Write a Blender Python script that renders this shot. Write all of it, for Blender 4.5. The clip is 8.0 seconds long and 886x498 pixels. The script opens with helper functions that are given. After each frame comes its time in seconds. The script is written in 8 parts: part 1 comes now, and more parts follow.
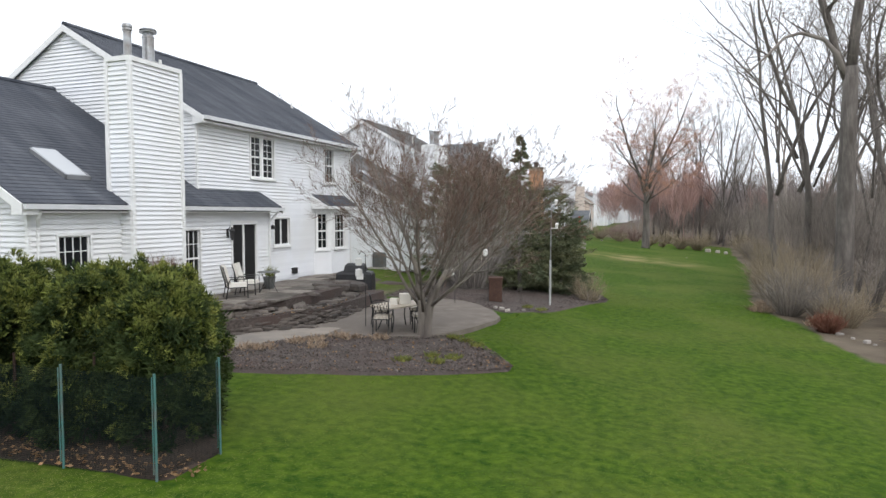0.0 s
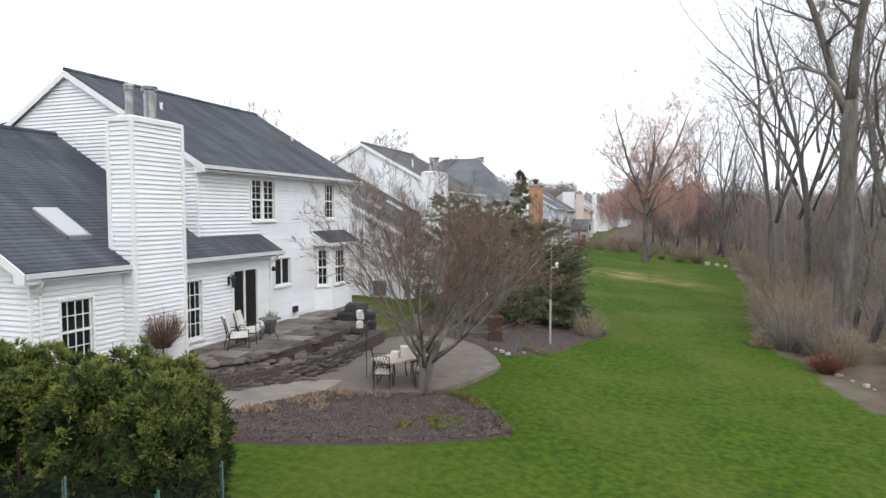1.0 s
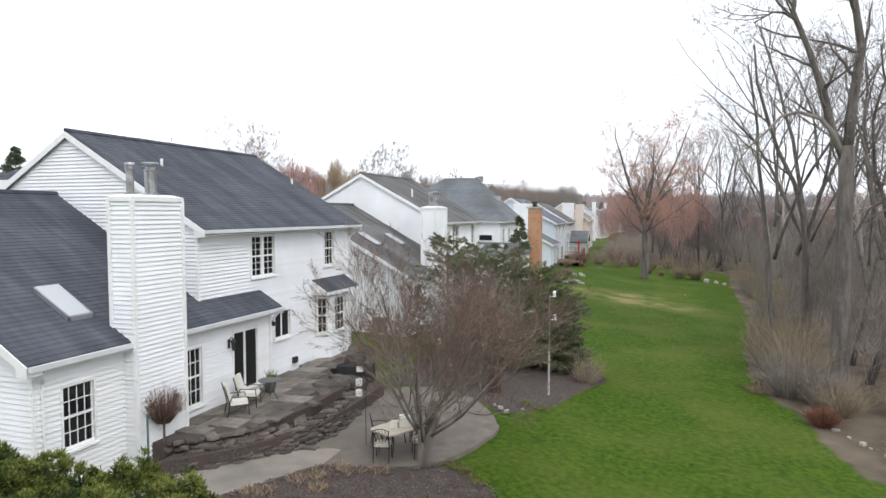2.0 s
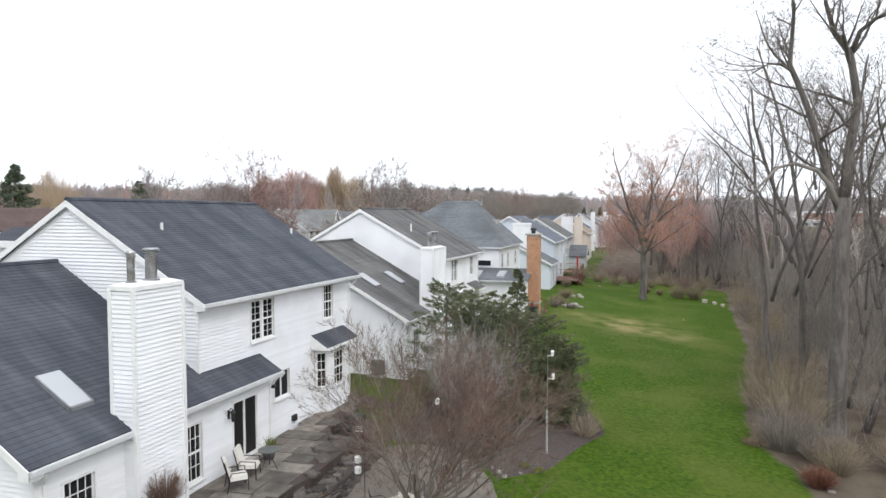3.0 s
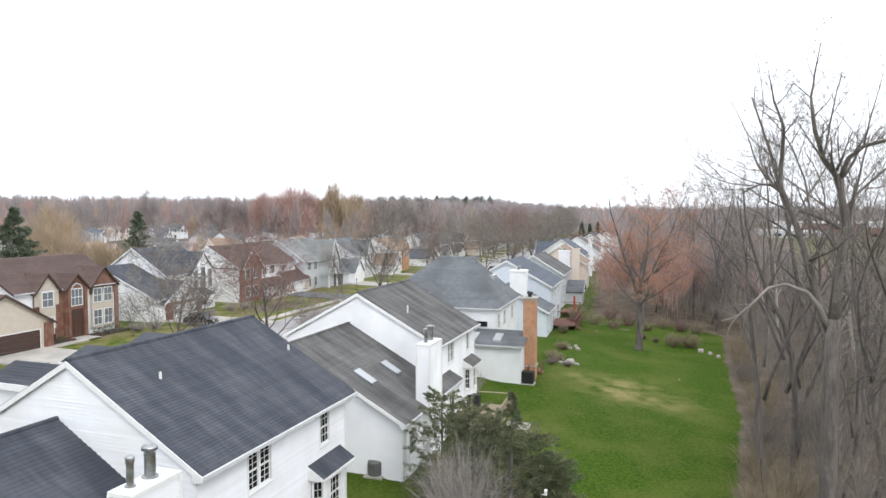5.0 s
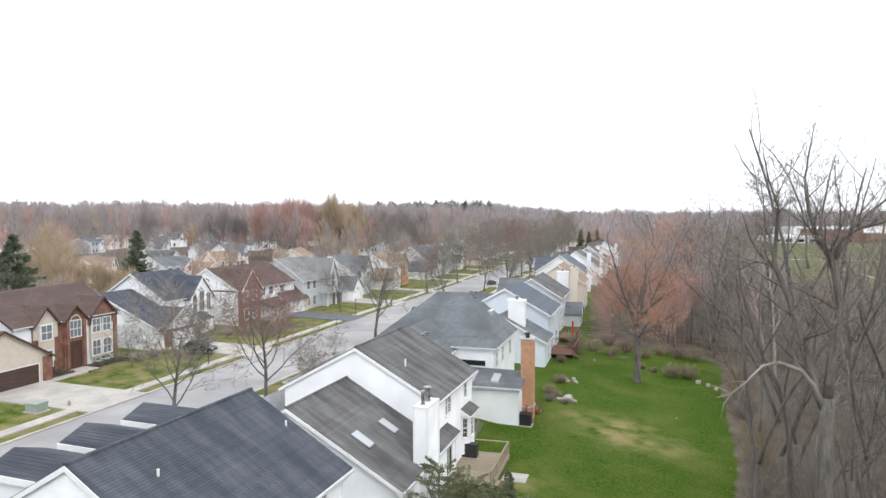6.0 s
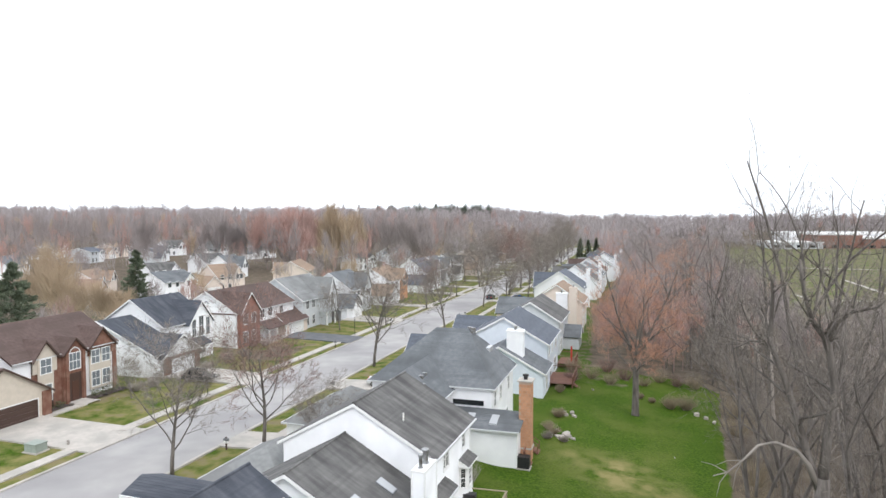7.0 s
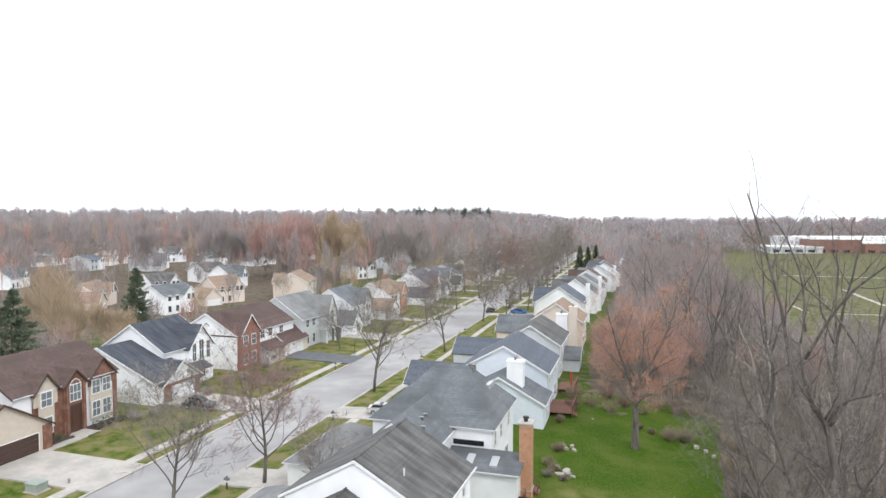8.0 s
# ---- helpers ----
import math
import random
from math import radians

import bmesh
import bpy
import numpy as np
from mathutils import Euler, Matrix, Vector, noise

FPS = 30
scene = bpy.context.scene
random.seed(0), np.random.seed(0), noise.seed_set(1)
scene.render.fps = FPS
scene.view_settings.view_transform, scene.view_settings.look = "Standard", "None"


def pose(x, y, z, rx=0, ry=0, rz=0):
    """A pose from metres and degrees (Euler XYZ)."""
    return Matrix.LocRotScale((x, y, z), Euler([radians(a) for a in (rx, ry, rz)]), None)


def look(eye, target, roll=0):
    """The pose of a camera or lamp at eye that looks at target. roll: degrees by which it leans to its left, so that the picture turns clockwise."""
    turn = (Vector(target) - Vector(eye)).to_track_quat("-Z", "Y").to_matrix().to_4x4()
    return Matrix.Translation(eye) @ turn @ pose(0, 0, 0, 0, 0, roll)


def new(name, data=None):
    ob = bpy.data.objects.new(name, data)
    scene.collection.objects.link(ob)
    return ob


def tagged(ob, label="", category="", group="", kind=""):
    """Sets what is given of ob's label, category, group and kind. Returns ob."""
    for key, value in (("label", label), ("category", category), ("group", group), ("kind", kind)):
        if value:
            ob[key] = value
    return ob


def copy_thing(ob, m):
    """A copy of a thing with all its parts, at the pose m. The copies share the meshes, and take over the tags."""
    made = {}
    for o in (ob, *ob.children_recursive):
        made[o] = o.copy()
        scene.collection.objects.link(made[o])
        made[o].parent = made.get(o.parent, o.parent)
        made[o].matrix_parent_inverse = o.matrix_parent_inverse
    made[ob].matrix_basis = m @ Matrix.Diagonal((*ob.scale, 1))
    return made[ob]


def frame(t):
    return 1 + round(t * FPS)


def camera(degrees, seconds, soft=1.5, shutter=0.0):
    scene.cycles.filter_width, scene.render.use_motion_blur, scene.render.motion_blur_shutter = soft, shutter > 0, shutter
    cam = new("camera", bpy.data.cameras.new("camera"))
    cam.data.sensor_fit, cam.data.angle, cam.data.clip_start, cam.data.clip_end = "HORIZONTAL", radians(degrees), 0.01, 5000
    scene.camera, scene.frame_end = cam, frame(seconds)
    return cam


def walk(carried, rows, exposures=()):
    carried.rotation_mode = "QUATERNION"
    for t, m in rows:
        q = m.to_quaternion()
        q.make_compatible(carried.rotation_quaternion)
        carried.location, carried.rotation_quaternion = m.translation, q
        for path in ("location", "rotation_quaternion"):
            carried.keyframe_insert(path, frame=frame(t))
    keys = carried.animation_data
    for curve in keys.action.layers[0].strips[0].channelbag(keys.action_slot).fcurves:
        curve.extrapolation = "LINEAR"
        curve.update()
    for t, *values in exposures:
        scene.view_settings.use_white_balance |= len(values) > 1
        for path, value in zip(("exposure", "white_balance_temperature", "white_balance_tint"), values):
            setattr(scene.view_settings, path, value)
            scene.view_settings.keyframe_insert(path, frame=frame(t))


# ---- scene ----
cam = camera(69.8, 8.0)
METRES, EYE, TILT, LEAN, TURN = 23.6, 4.0, -3.185, 0.0, 17.5
ROWS = [
    (0.0, 0.0000, 0.0000, 0.0000, 0.000, 0.000, -0.00),
    (0.5, -0.0010, -0.0008, 0.0275, -0.034, 0.023, 0.03),
    (1.0, -0.0017, -0.0025, 0.0669, -0.057, 0.023, 0.03),
    (1.5, -0.0010, -0.0050, 0.1102, -0.057, -0.011, 0.04),
    (3.0, 0.0011, -0.0144, 0.2587, -0.137, 0.080, 0.05),
    (3.5, 0.0020, -0.0188, 0.3104, -0.171, 0.205, 0.07),
    (4.0, 0.0039, -0.0235, 0.3653, -0.182, 0.284, 0.10),
    (4.5, 0.0058, -0.0280, 0.4266, -0.228, 0.364, 0.09),
    (6.0, 0.0140, -0.0416, 0.6580, -0.330, 0.557, 0.12),
    (6.5, 0.0178, -0.0454, 0.7407, -0.341, 0.592, 0.15),
    (7.0, 0.0200, -0.0497, 0.8237, -0.353, 0.648, 0.15),
    (7.5, 0.0201, -0.0519, 0.9086, -0.364, 0.637, 0.14),
    (8.0, 0.0167, -0.0554, 0.9974, -0.387, 0.592, 0.09),
]
walk(cam, [(t, pose(0, 0, EYE, TILT, LEAN, TURN) @ pose(METRES * x, METRES * y, METRES * z, 90 + pitch, roll, yaw)) for t, x, y, z, yaw, pitch, roll in ROWS],
     exposures=[(0.0, 0.25), (1.5, 0.27), (3.5, 0.33), (6.0, 0.42), (8.0, 0.43)])

# ---- world and light: bright overcast spring day ----
world = bpy.data.worlds.new("world")
scene.world = world
world.use_nodes = True
wt = world.node_tree
wt.nodes.clear()
sky = wt.nodes.new("ShaderNodeTexSky")
sky.sky_type, sky.sun_disc = "NISHITA", False
sky.sun_elevation, sky.sun_rotation = radians(48), radians(125)
sky.dust_density, sky.air_density = 1.0, 1.0
hsv = wt.nodes.new("ShaderNodeHueSaturation")
hsv.inputs["Saturation"].default_value = 0.10
cloud = wt.nodes.new("ShaderNodeMix")
cloud.data_type = "RGBA"
cloud.inputs[0].default_value = 0.88
cloud.inputs[7].default_value = (10.15, 10.7, 11.6, 1)
bg = wt.nodes.new("ShaderNodeBackground")
bg.inputs["Strength"].default_value = 0.12
wo = wt.nodes.new("ShaderNodeOutputWorld")
wt.links.new(sky.outputs[0], hsv.inputs["Color"])
wt.links.new(hsv.outputs[0], cloud.inputs[6])
wt.links.new(cloud.outputs[2], bg.inputs[0])
wt.links.new(bg.outputs[0], wo.inputs[0])
sun = new("sun", bpy.data.lights.new("sun", "SUN"))
sun.data.energy, sun.data.angle, sun.data.color = 1.0, radians(25), (1.0, 0.97, 0.93)
sun.matrix_world = look((60, -40, 80), (0, 20, 0))


# ---- materials ----
def mat(name, c1, c2, scale=2.0, rough=0.8, bump=0.0, bscale=60.0, metal=0.0, isl=0.0, rnd=0.0, stretch=(1, 1, 1), detail=6.0, c3=None, s3=0.3, spec=0.5, world_co=False, k3=1.0):
    """Two colours mixed by a fine noise, a third by a broad one; bump by a finer one; isl and rnd vary value by island and by object."""
    m = bpy.data.materials.new(name)
    m.use_nodes = True
    nt = m.node_tree
    b = nt.nodes["Principled BSDF"]
    b.inputs["Roughness"].default_value, b.inputs["Metallic"].default_value = rough, metal
    b.inputs["Specular IOR Level"].default_value = spec
    if world_co:
        co = nt.nodes.new("ShaderNodeNewGeometry").outputs["Position"]
    else:
        co = nt.nodes.new("ShaderNodeTexCoord").outputs["Object"]
    mp = nt.nodes.new("ShaderNodeMapping")
    mp.inputs["Scale"].default_value = stretch
    nt.links.new(co, mp.inputs[0])

    def tex(s, d):
        n = nt.nodes.new("ShaderNodeTexNoise")
        n.inputs["Scale"].default_value, n.inputs["Detail"].default_value = s, d
        nt.links.new(mp.outputs[0], n.inputs["Vector"])
        return n.outputs["Fac"]

    def ramp(fac, lo, hi, top=1.0):
        r = nt.nodes.new("ShaderNodeMapRange")
        r.inputs["From Min"].default_value, r.inputs["From Max"].default_value = lo, hi
        r.inputs["To Max"].default_value = top
        nt.links.new(fac, r.inputs["Value"])
        return r.outputs[0]

    def mix(fac, a, bb):
        x = nt.nodes.new("ShaderNodeMix")
        x.data_type = "RGBA"
        for sock, v in ((x.inputs[0], fac), (x.inputs[6], a), (x.inputs[7], bb)):
            if isinstance(v, bpy.types.NodeSocket):
                nt.links.new(v, sock)
            else:
                sock.default_value = (*v, 1) if isinstance(v, tuple) else v
        return x.outputs[2]

    col = mix(ramp(tex(scale, detail), 0.32, 0.68), c1, c2)
    if c3:
        col = mix(ramp(tex(s3, 4), 0.42, 0.66, k3), col, c3)
    if isl or rnd:
        h = nt.nodes.new("ShaderNodeHueSaturation")
        src = nt.nodes.new("ShaderNodeNewGeometry").outputs["Random Per Island"] if isl else nt.nodes.new("ShaderNodeObjectInfo").outputs["Random"]
        k = isl or rnd
        r = nt.nodes.new("ShaderNodeMapRange")
        r.inputs["To Min"].default_value, r.inputs["To Max"].default_value = 1 - k, 1 + k
        nt.links.new(src, r.inputs["Value"])
        nt.links.new(r.outputs[0], h.inputs["Value"])
        nt.links.new(col, h.inputs["Color"])
        col = h.outputs[0]
    nt.links.new(col, b.inputs["Base Color"])
    if bump:
        bp = nt.nodes.new("ShaderNodeBump")
        bp.inputs["Strength"].default_value, bp.inputs["Distance"].default_value = bump, 0.02
        nt.links.new(tex(bscale, 3), bp.inputs["Height"])
        nt.links.new(bp.outputs[0], b.inputs["Normal"])
    return m


def glass(name, colour, rough=0.03, trans=0.0):
    m = bpy.data.materials.new(name)
    m.use_nodes = True
    b = m.node_tree.nodes["Principled BSDF"]
    b.inputs["Base Color"].default_value = (*colour, 1)
    b.inputs["Roughness"].default_value = rough
    b.inputs["Transmission Weight"].default_value = trans
    b.inputs["IOR"].default_value = 1.45
    return m


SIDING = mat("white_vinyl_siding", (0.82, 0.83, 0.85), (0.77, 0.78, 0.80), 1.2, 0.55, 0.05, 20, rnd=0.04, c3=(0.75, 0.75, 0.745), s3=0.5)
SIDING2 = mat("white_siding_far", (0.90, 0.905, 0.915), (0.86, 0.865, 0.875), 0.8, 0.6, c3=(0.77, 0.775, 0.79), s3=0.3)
TRIM = mat("white_trim", (0.82, 0.82, 0.81), (0.76, 0.76, 0.75), 4, 0.45)
GUTTER = mat("white_aluminium_gutter", (0.68, 0.69, 0.70), (0.6, 0.61, 0.62), 3, 0.4, metal=0.1)
ROOF = mat("charcoal_shingles", (0.055, 0.061, 0.076), (0.090, 0.097, 0.114), 3.2, 0.92, 0.5, 45, rnd=0.10, c3=(0.040, 0.046, 0.060), s3=0.9, stretch=(0.22, 1, 0.3))
ROOF_G = mat("weathered_grey_shingles", (0.105, 0.103, 0.10), (0.16, 0.155, 0.15), 2.5, 0.92, 0.5, 40, isl=0.08, c3=(0.070, 0.068, 0.067), s3=1.0, stretch=(0.22, 1, 0.3))
ROOF_L = mat("pale_grey_shingles", (0.20, 0.205, 0.205), (0.25, 0.255, 0.25), 2.5, 0.92, 0.5, 40, isl=0.08, c3=(0.17, 0.17, 0.17))
ROOF_S = mat("slate_grey_shingles", (0.125, 0.135, 0.145), (0.17, 0.18, 0.19), 2.5, 0.92, 0.5, 40, isl=0.08, c3=(0.10, 0.108, 0.115))
ROOF_B = mat("blue_grey_shingles", (0.085, 0.097, 0.12), (0.12, 0.133, 0.16), 2.5, 0.92, isl=0.08)
ROOF_N = mat("brown_shingles", (0.088, 0.057, 0.050), (0.125, 0.085, 0.075), 2.5, 0.92, isl=0.10, c3=(0.085, 0.058, 0.05))
ROOF_T = mat("tan_shingles", (0.24, 0.17, 0.12), (0.29, 0.21, 0.155), 2.5, 0.92, isl=0.08)
BRICK = mat("red_brown_brick", (0.20, 0.09, 0.06), (0.155, 0.068, 0.047), 14, 0.85, 0.3, 30, c3=(0.235, 0.13, 0.095), s3=1.5, rnd=0.1)
BRICK_O = mat("orange_brick", (0.50, 0.27, 0.155), (0.43, 0.22, 0.125), 14, 0.85, 0.3, 30, rnd=0.14)
BRICK_R = mat("red_brick", (0.26, 0.115, 0.085), (0.20, 0.09, 0.068), 14, 0.85, c3=(0.29, 0.16, 0.125), s3=1.0)
MORTAR = mat("mortar", (0.44, 0.33, 0.25), (0.37, 0.27, 0.205), 10, 0.9)
CREAM = mat("cream_stucco", (0.58, 0.51, 0.43), (0.52, 0.46, 0.385), 2, 0.8, 0.2, 40)
BEIGE = mat("beige_siding", (0.72, 0.62, 0.545), (0.67, 0.58, 0.51), 1.5, 0.7)
BLUEW = mat("pale_blue_siding", (0.70, 0.75, 0.81), (0.65, 0.70, 0.76), 1.5, 0.6)
GREYW = mat("pale_grey_siding", (0.60, 0.62, 0.64), (0.54, 0.56, 0.58), 1.5, 0.6)
PORCHG = mat("dark_grey_paint", (0.20, 0.205, 0.215), (0.16, 0.165, 0.175), 3, 0.6)
BROWND = mat("dark_brown_paint", (0.055, 0.030, 0.024), (0.075, 0.042, 0.032), 5, 0.5)
DOORM = mat("dark_stained_door", (0.095, 0.042, 0.028), (0.07, 0.032, 0.022), 6, 0.5)
METAL = mat("galvanised_flue", (0.46, 0.47, 0.48), (0.33, 0.34, 0.35), 6, 0.35, metal=0.8, c3=(0.22, 0.2, 0.18), s3=2.5)
BLACK = mat("black_metal", (0.02, 0.02, 0.022), (0.035, 0.034, 0.034), 8, 0.5, metal=0.3)
COVER = mat("black_vinyl_cover", (0.016, 0.016, 0.018), (0.03, 0.03, 0.032), 3, 0.5, 0.4, 9)
CUSHION = mat("white_cushion", (0.72, 0.69, 0.63), (0.65, 0.62, 0.56), 8, 0.9, 0.3, 30)
PATTERN = mat("pale_patterned_cushion", (0.55, 0.50, 0.42), (0.30, 0.26, 0.21), 14, 0.9)
TABLEM = mat("pale_stone_tabletop", (0.55, 0.48, 0.38), (0.47, 0.41, 0.33), 9, 0.6)
CONC = mat("concrete_slab", (0.50, 0.46, 0.42), (0.43, 0.40, 0.36), 2.0, 0.85, 0.2, 40, c3=(0.36, 0.34, 0.31), s3=0.4)
PATIO = mat("stamped_patio", (0.135, 0.115, 0.097), (0.195, 0.170, 0.145), 2.6, 0.85, 0.5, 14, rnd=0.2, spec=0.2, c3=(0.150, 0.128, 0.110), s3=0.8)
FLAG = mat("terrace_flagstone", (0.165, 0.145, 0.125), (0.25, 0.225, 0.195), 3.0, 0.85, 0.6, 14, rnd=0.35, spec=0.2, c3=(0.115, 0.10, 0.088), s3=1.1)
PATHM = mat("pale_concrete_path", (0.33, 0.285, 0.24), (0.265, 0.23, 0.195), 1.8, 0.85, 0.3, 30, rnd=0.08, c3=(0.20, 0.18, 0.16), s3=0.7)
ASPH = mat("pale_road", (0.40, 0.385, 0.375), (0.33, 0.32, 0.315), 0.35, 0.9, c3=(0.27, 0.26, 0.26), s3=0.08, world_co=True, detail=8)
ASPHD = mat("asphalt_drive", (0.10, 0.105, 0.115), (0.14, 0.145, 0.155), 0.8, 0.9)
GRASS = mat("lawn_blades", (0.066, 0.130, 0.009), (0.110, 0.178, 0.017), 0.9, 0.8, isl=0.12, spec=0.15, c3=(0.17, 0.18, 0.05), s3=0.12, world_co=True)
EARTH = mat("dark_garden_earth", (0.034, 0.022, 0.015), (0.062, 0.043, 0.031), 9, 0.95, 0.9, 24, c3=(0.05, 0.03, 0.02), s3=1.5)
MULCH = mat("dark_mulch", (0.046, 0.036, 0.031), (0.100, 0.082, 0.072), 14, 0.95, 0.9, 22, c3=(0.075, 0.052, 0.045), s3=1.2)
CHIP = mat("mulch_chips", (0.165, 0.138, 0.124), (0.05, 0.039, 0.034), 3, 0.95, isl=0.7)
LEAFL = mat("fallen_leaves", (0.22, 0.12, 0.055), (0.30, 0.19, 0.10), 4, 0.9, isl=0.4)
STONE = mat("grey_brown_flagstone", (0.066, 0.054, 0.045), (0.165, 0.141, 0.120), 5, 0.85, 0.6, 18, rnd=0.5, c3=(0.07, 0.057, 0.05), s3=2)
ROCK = mat("pale_field_stone", (0.38, 0.345, 0.31), (0.28, 0.255, 0.23), 6, 0.85, 0.5, 20, rnd=0.25)
BARK = mat("grey_bark", (0.125, 0.110, 0.099), (0.19, 0.168, 0.150), 5, 0.95, 0.8, 18, stretch=(3, 3, 0.6), c3=(0.085, 0.073, 0.064), s3=1.2)
BARKP = mat("pale_smooth_bark", (0.27, 0.235, 0.195), (0.19, 0.165, 0.138), 5, 0.85, 0.5, 18, stretch=(2, 2, 0.6), c3=(0.12, 0.10, 0.088), s3=1.0)
WEATHW = mat("weathered_limb_bark", (0.235, 0.21, 0.185), (0.165, 0.146, 0.13), 4, 0.9, 0.5, 18, c3=(0.30, 0.27, 0.24), s3=1.0)
DEADW = mat("bleached_dead_wood", (0.40, 0.35, 0.31), (0.30, 0.26, 0.23), 4, 0.9)
TWIG = mat("grey_brown_twigs", (0.26, 0.226, 0.194), (0.188, 0.163, 0.142), 0.6, 0.95, isl=0.35)
TWIGR = mat("reddish_twigs", (0.24, 0.155, 0.135), (0.18, 0.12, 0.105), 0.8, 0.95, isl=0.35)
PANEW = glass("curtained_window", (0.17, 0.19, 0.205), 0.15)
PANEF = glass("far_window_glass", (0.07, 0.078, 0.085), 0.1)
MAPT = mat("salmon_maple_twigs", (0.48, 0.27, 0.185), (0.40, 0.228, 0.158), 0.8, 0.95, isl=0.2)
PATT = mat("red_brown_fine_twigs", (0.19, 0.120, 0.090), (0.135, 0.086, 0.066), 0.8, 0.95, isl=0.3)
# pale new growth, its colour also carrying the light on the hedge's top
ARBORT = mat("arborvitae_lit_growth", (0.135, 0.165, 0.034), (0.215, 0.222, 0.054), 3.2, 0.8, isl=0.2, spec=0.2, c3=(0.08, 0.11, 0.026), s3=1.9)
TWIGG = mat("silver_grey_twigs", (0.39, 0.355, 0.325), (0.30, 0.268, 0.245), 0.8, 0.95, isl=0.3)
TWIGT = mat("tan_brush_twigs", (0.31, 0.252, 0.172), (0.225, 0.182, 0.122), 0.8, 0.95, isl=0.35)
BUDS = mat("red_maple_buds", (0.56, 0.28, 0.18), (0.48, 0.245, 0.16), 0.5, 0.9, isl=0.2)
# leafless far woods: distance haze is mixed into these four paler colours
FAR_A = mat("hazed_woods_grey", (0.335, 0.292, 0.282), (0.265, 0.232, 0.225), 0.09, 0.95, isl=0.05, world_co=True)
# horizon copy of the grey, paler and bluer for thicker haze
FAR_H = mat("hazed_horizon_woods", (0.40, 0.362, 0.362), (0.325, 0.292, 0.292), 0.03, 0.95, isl=0.05, world_co=True)
FAR_R = mat("hazed_woods_red", (0.45, 0.285, 0.248), (0.36, 0.248, 0.222), 0.09, 0.95, isl=0.05, world_co=True)
FAR_T = mat("hazed_woods_tan", (0.46, 0.355, 0.245), (0.38, 0.295, 0.21), 0.09, 0.95, isl=0.05, world_co=True)
FAR_E = mat("far_woods_evergreen", (0.07, 0.09, 0.065), (0.09, 0.11, 0.08), 0.05, 0.95, isl=0.4, world_co=True)
ARBOR = mat("arborvitae_sprays", (0.030, 0.052, 0.016), (0.074, 0.096, 0.028), 3.2, 0.8, isl=0.2, spec=0.2, c3=(0.016, 0.030, 0.011), s3=1.9)
JUNIP = mat("juniper_needles", (0.115, 0.132, 0.066), (0.205, 0.205, 0.105), 1.1, 0.85, isl=0.3, c3=(0.075, 0.098, 0.052), s3=0.8)
SPRUCE = mat("spruce_needles", (0.105, 0.135, 0.088), (0.165, 0.19, 0.125), 1.0, 0.85, isl=0.3)
SHOOTS = mat("spring_shoots", (0.11, 0.135, 0.026), (0.19, 0.19, 0.04), 3, 0.8, isl=0.3)
DRYL = mat("dry_perennial_leaves", (0.24, 0.165, 0.11), (0.34, 0.26, 0.185), 3, 0.9, isl=0.35)
REDSH = mat("rust_red_shrub_twigs", (0.15, 0.062, 0.040), (0.20, 0.085, 0.052), 3, 0.9, isl=0.35)
GREENP = mat("green_painted_steel", (0.045, 0.13, 0.12), (0.06, 0.17, 0.155), 12, 0.55, c3=(0.10, 0.13, 0.12), s3=5)
WIRE = mat("dark_wire", (0.008, 0.014, 0.014), (0.012, 0.02, 0.02), 5, 0.9, spec=0.05)
WHITEP = mat("white_plastic", (0.78, 0.77, 0.74), (0.72, 0.71, 0.68), 5, 0.5)
PAPERW = mat("cream_box_paper", (0.76, 0.72, 0.64), (0.70, 0.66, 0.58), 5, 0.8)
RUST = mat("rusty_brown_bin", (0.055, 0.026, 0.018), (0.085, 0.042, 0.027), 8, 0.8)
DECKW = mat("red_brown_deck", (0.20, 0.092, 0.060), (0.15, 0.068, 0.046), 4, 0.75, rnd=0.15)
DECKY = mat("weathered_deck", (0.34, 0.28, 0.20), (0.28, 0.23, 0.165), 4, 0.8, rnd=0.12)
ACM = mat("grey_green_unit", (0.16, 0.165, 0.155), (0.12, 0.125, 0.12), 6, 0.5, metal=0.2)
UTIL = mat("pale_green_cabinet", (0.30, 0.34, 0.30), (0.25, 0.29, 0.26), 4, 0.5)
PIPE = mat("dull_grey_pipe", (0.40, 0.40, 0.39), (0.33, 0.33, 0.32), 4, 0.5)
RED = mat("red_fabric", (0.50, 0.05, 0.03), (0.42, 0.04, 0.03), 4, 0.8)
CURTAIN = mat("pale_blinds", (0.52, 0.50, 0.46), (0.44, 0.42, 0.39), 3, 0.9)
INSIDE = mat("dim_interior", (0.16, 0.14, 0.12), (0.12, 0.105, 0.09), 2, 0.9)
TYRE = mat("tyre_rubber", (0.015, 0.015, 0.016), (0.025, 0.025, 0.025), 6, 0.9)
CARS = {"silver": mat("silver_car_paint", (0.62, 0.63, 0.64), (0.58, 0.59, 0.60), 2, 0.3, metal=0.4),
        "dark": mat("dark_car_paint", (0.03, 0.034, 0.042), (0.04, 0.044, 0.052), 2, 0.25),
        "blue": mat("blue_car_paint", (0.03, 0.15, 0.48), (0.035, 0.17, 0.52), 2, 0.25),
        "red": mat("maroon_car_paint", (0.14, 0.02, 0.02), (0.16, 0.025, 0.025), 2, 0.3)}


PANE = glass("window_glass", (0.012, 0.014, 0.016), 0.06)
PANED = glass("dark_insect_screen", (0.010, 0.010, 0.011), 0.45)
SKYL = glass("skylight_dome", (0.44, 0.455, 0.47), 0.12)


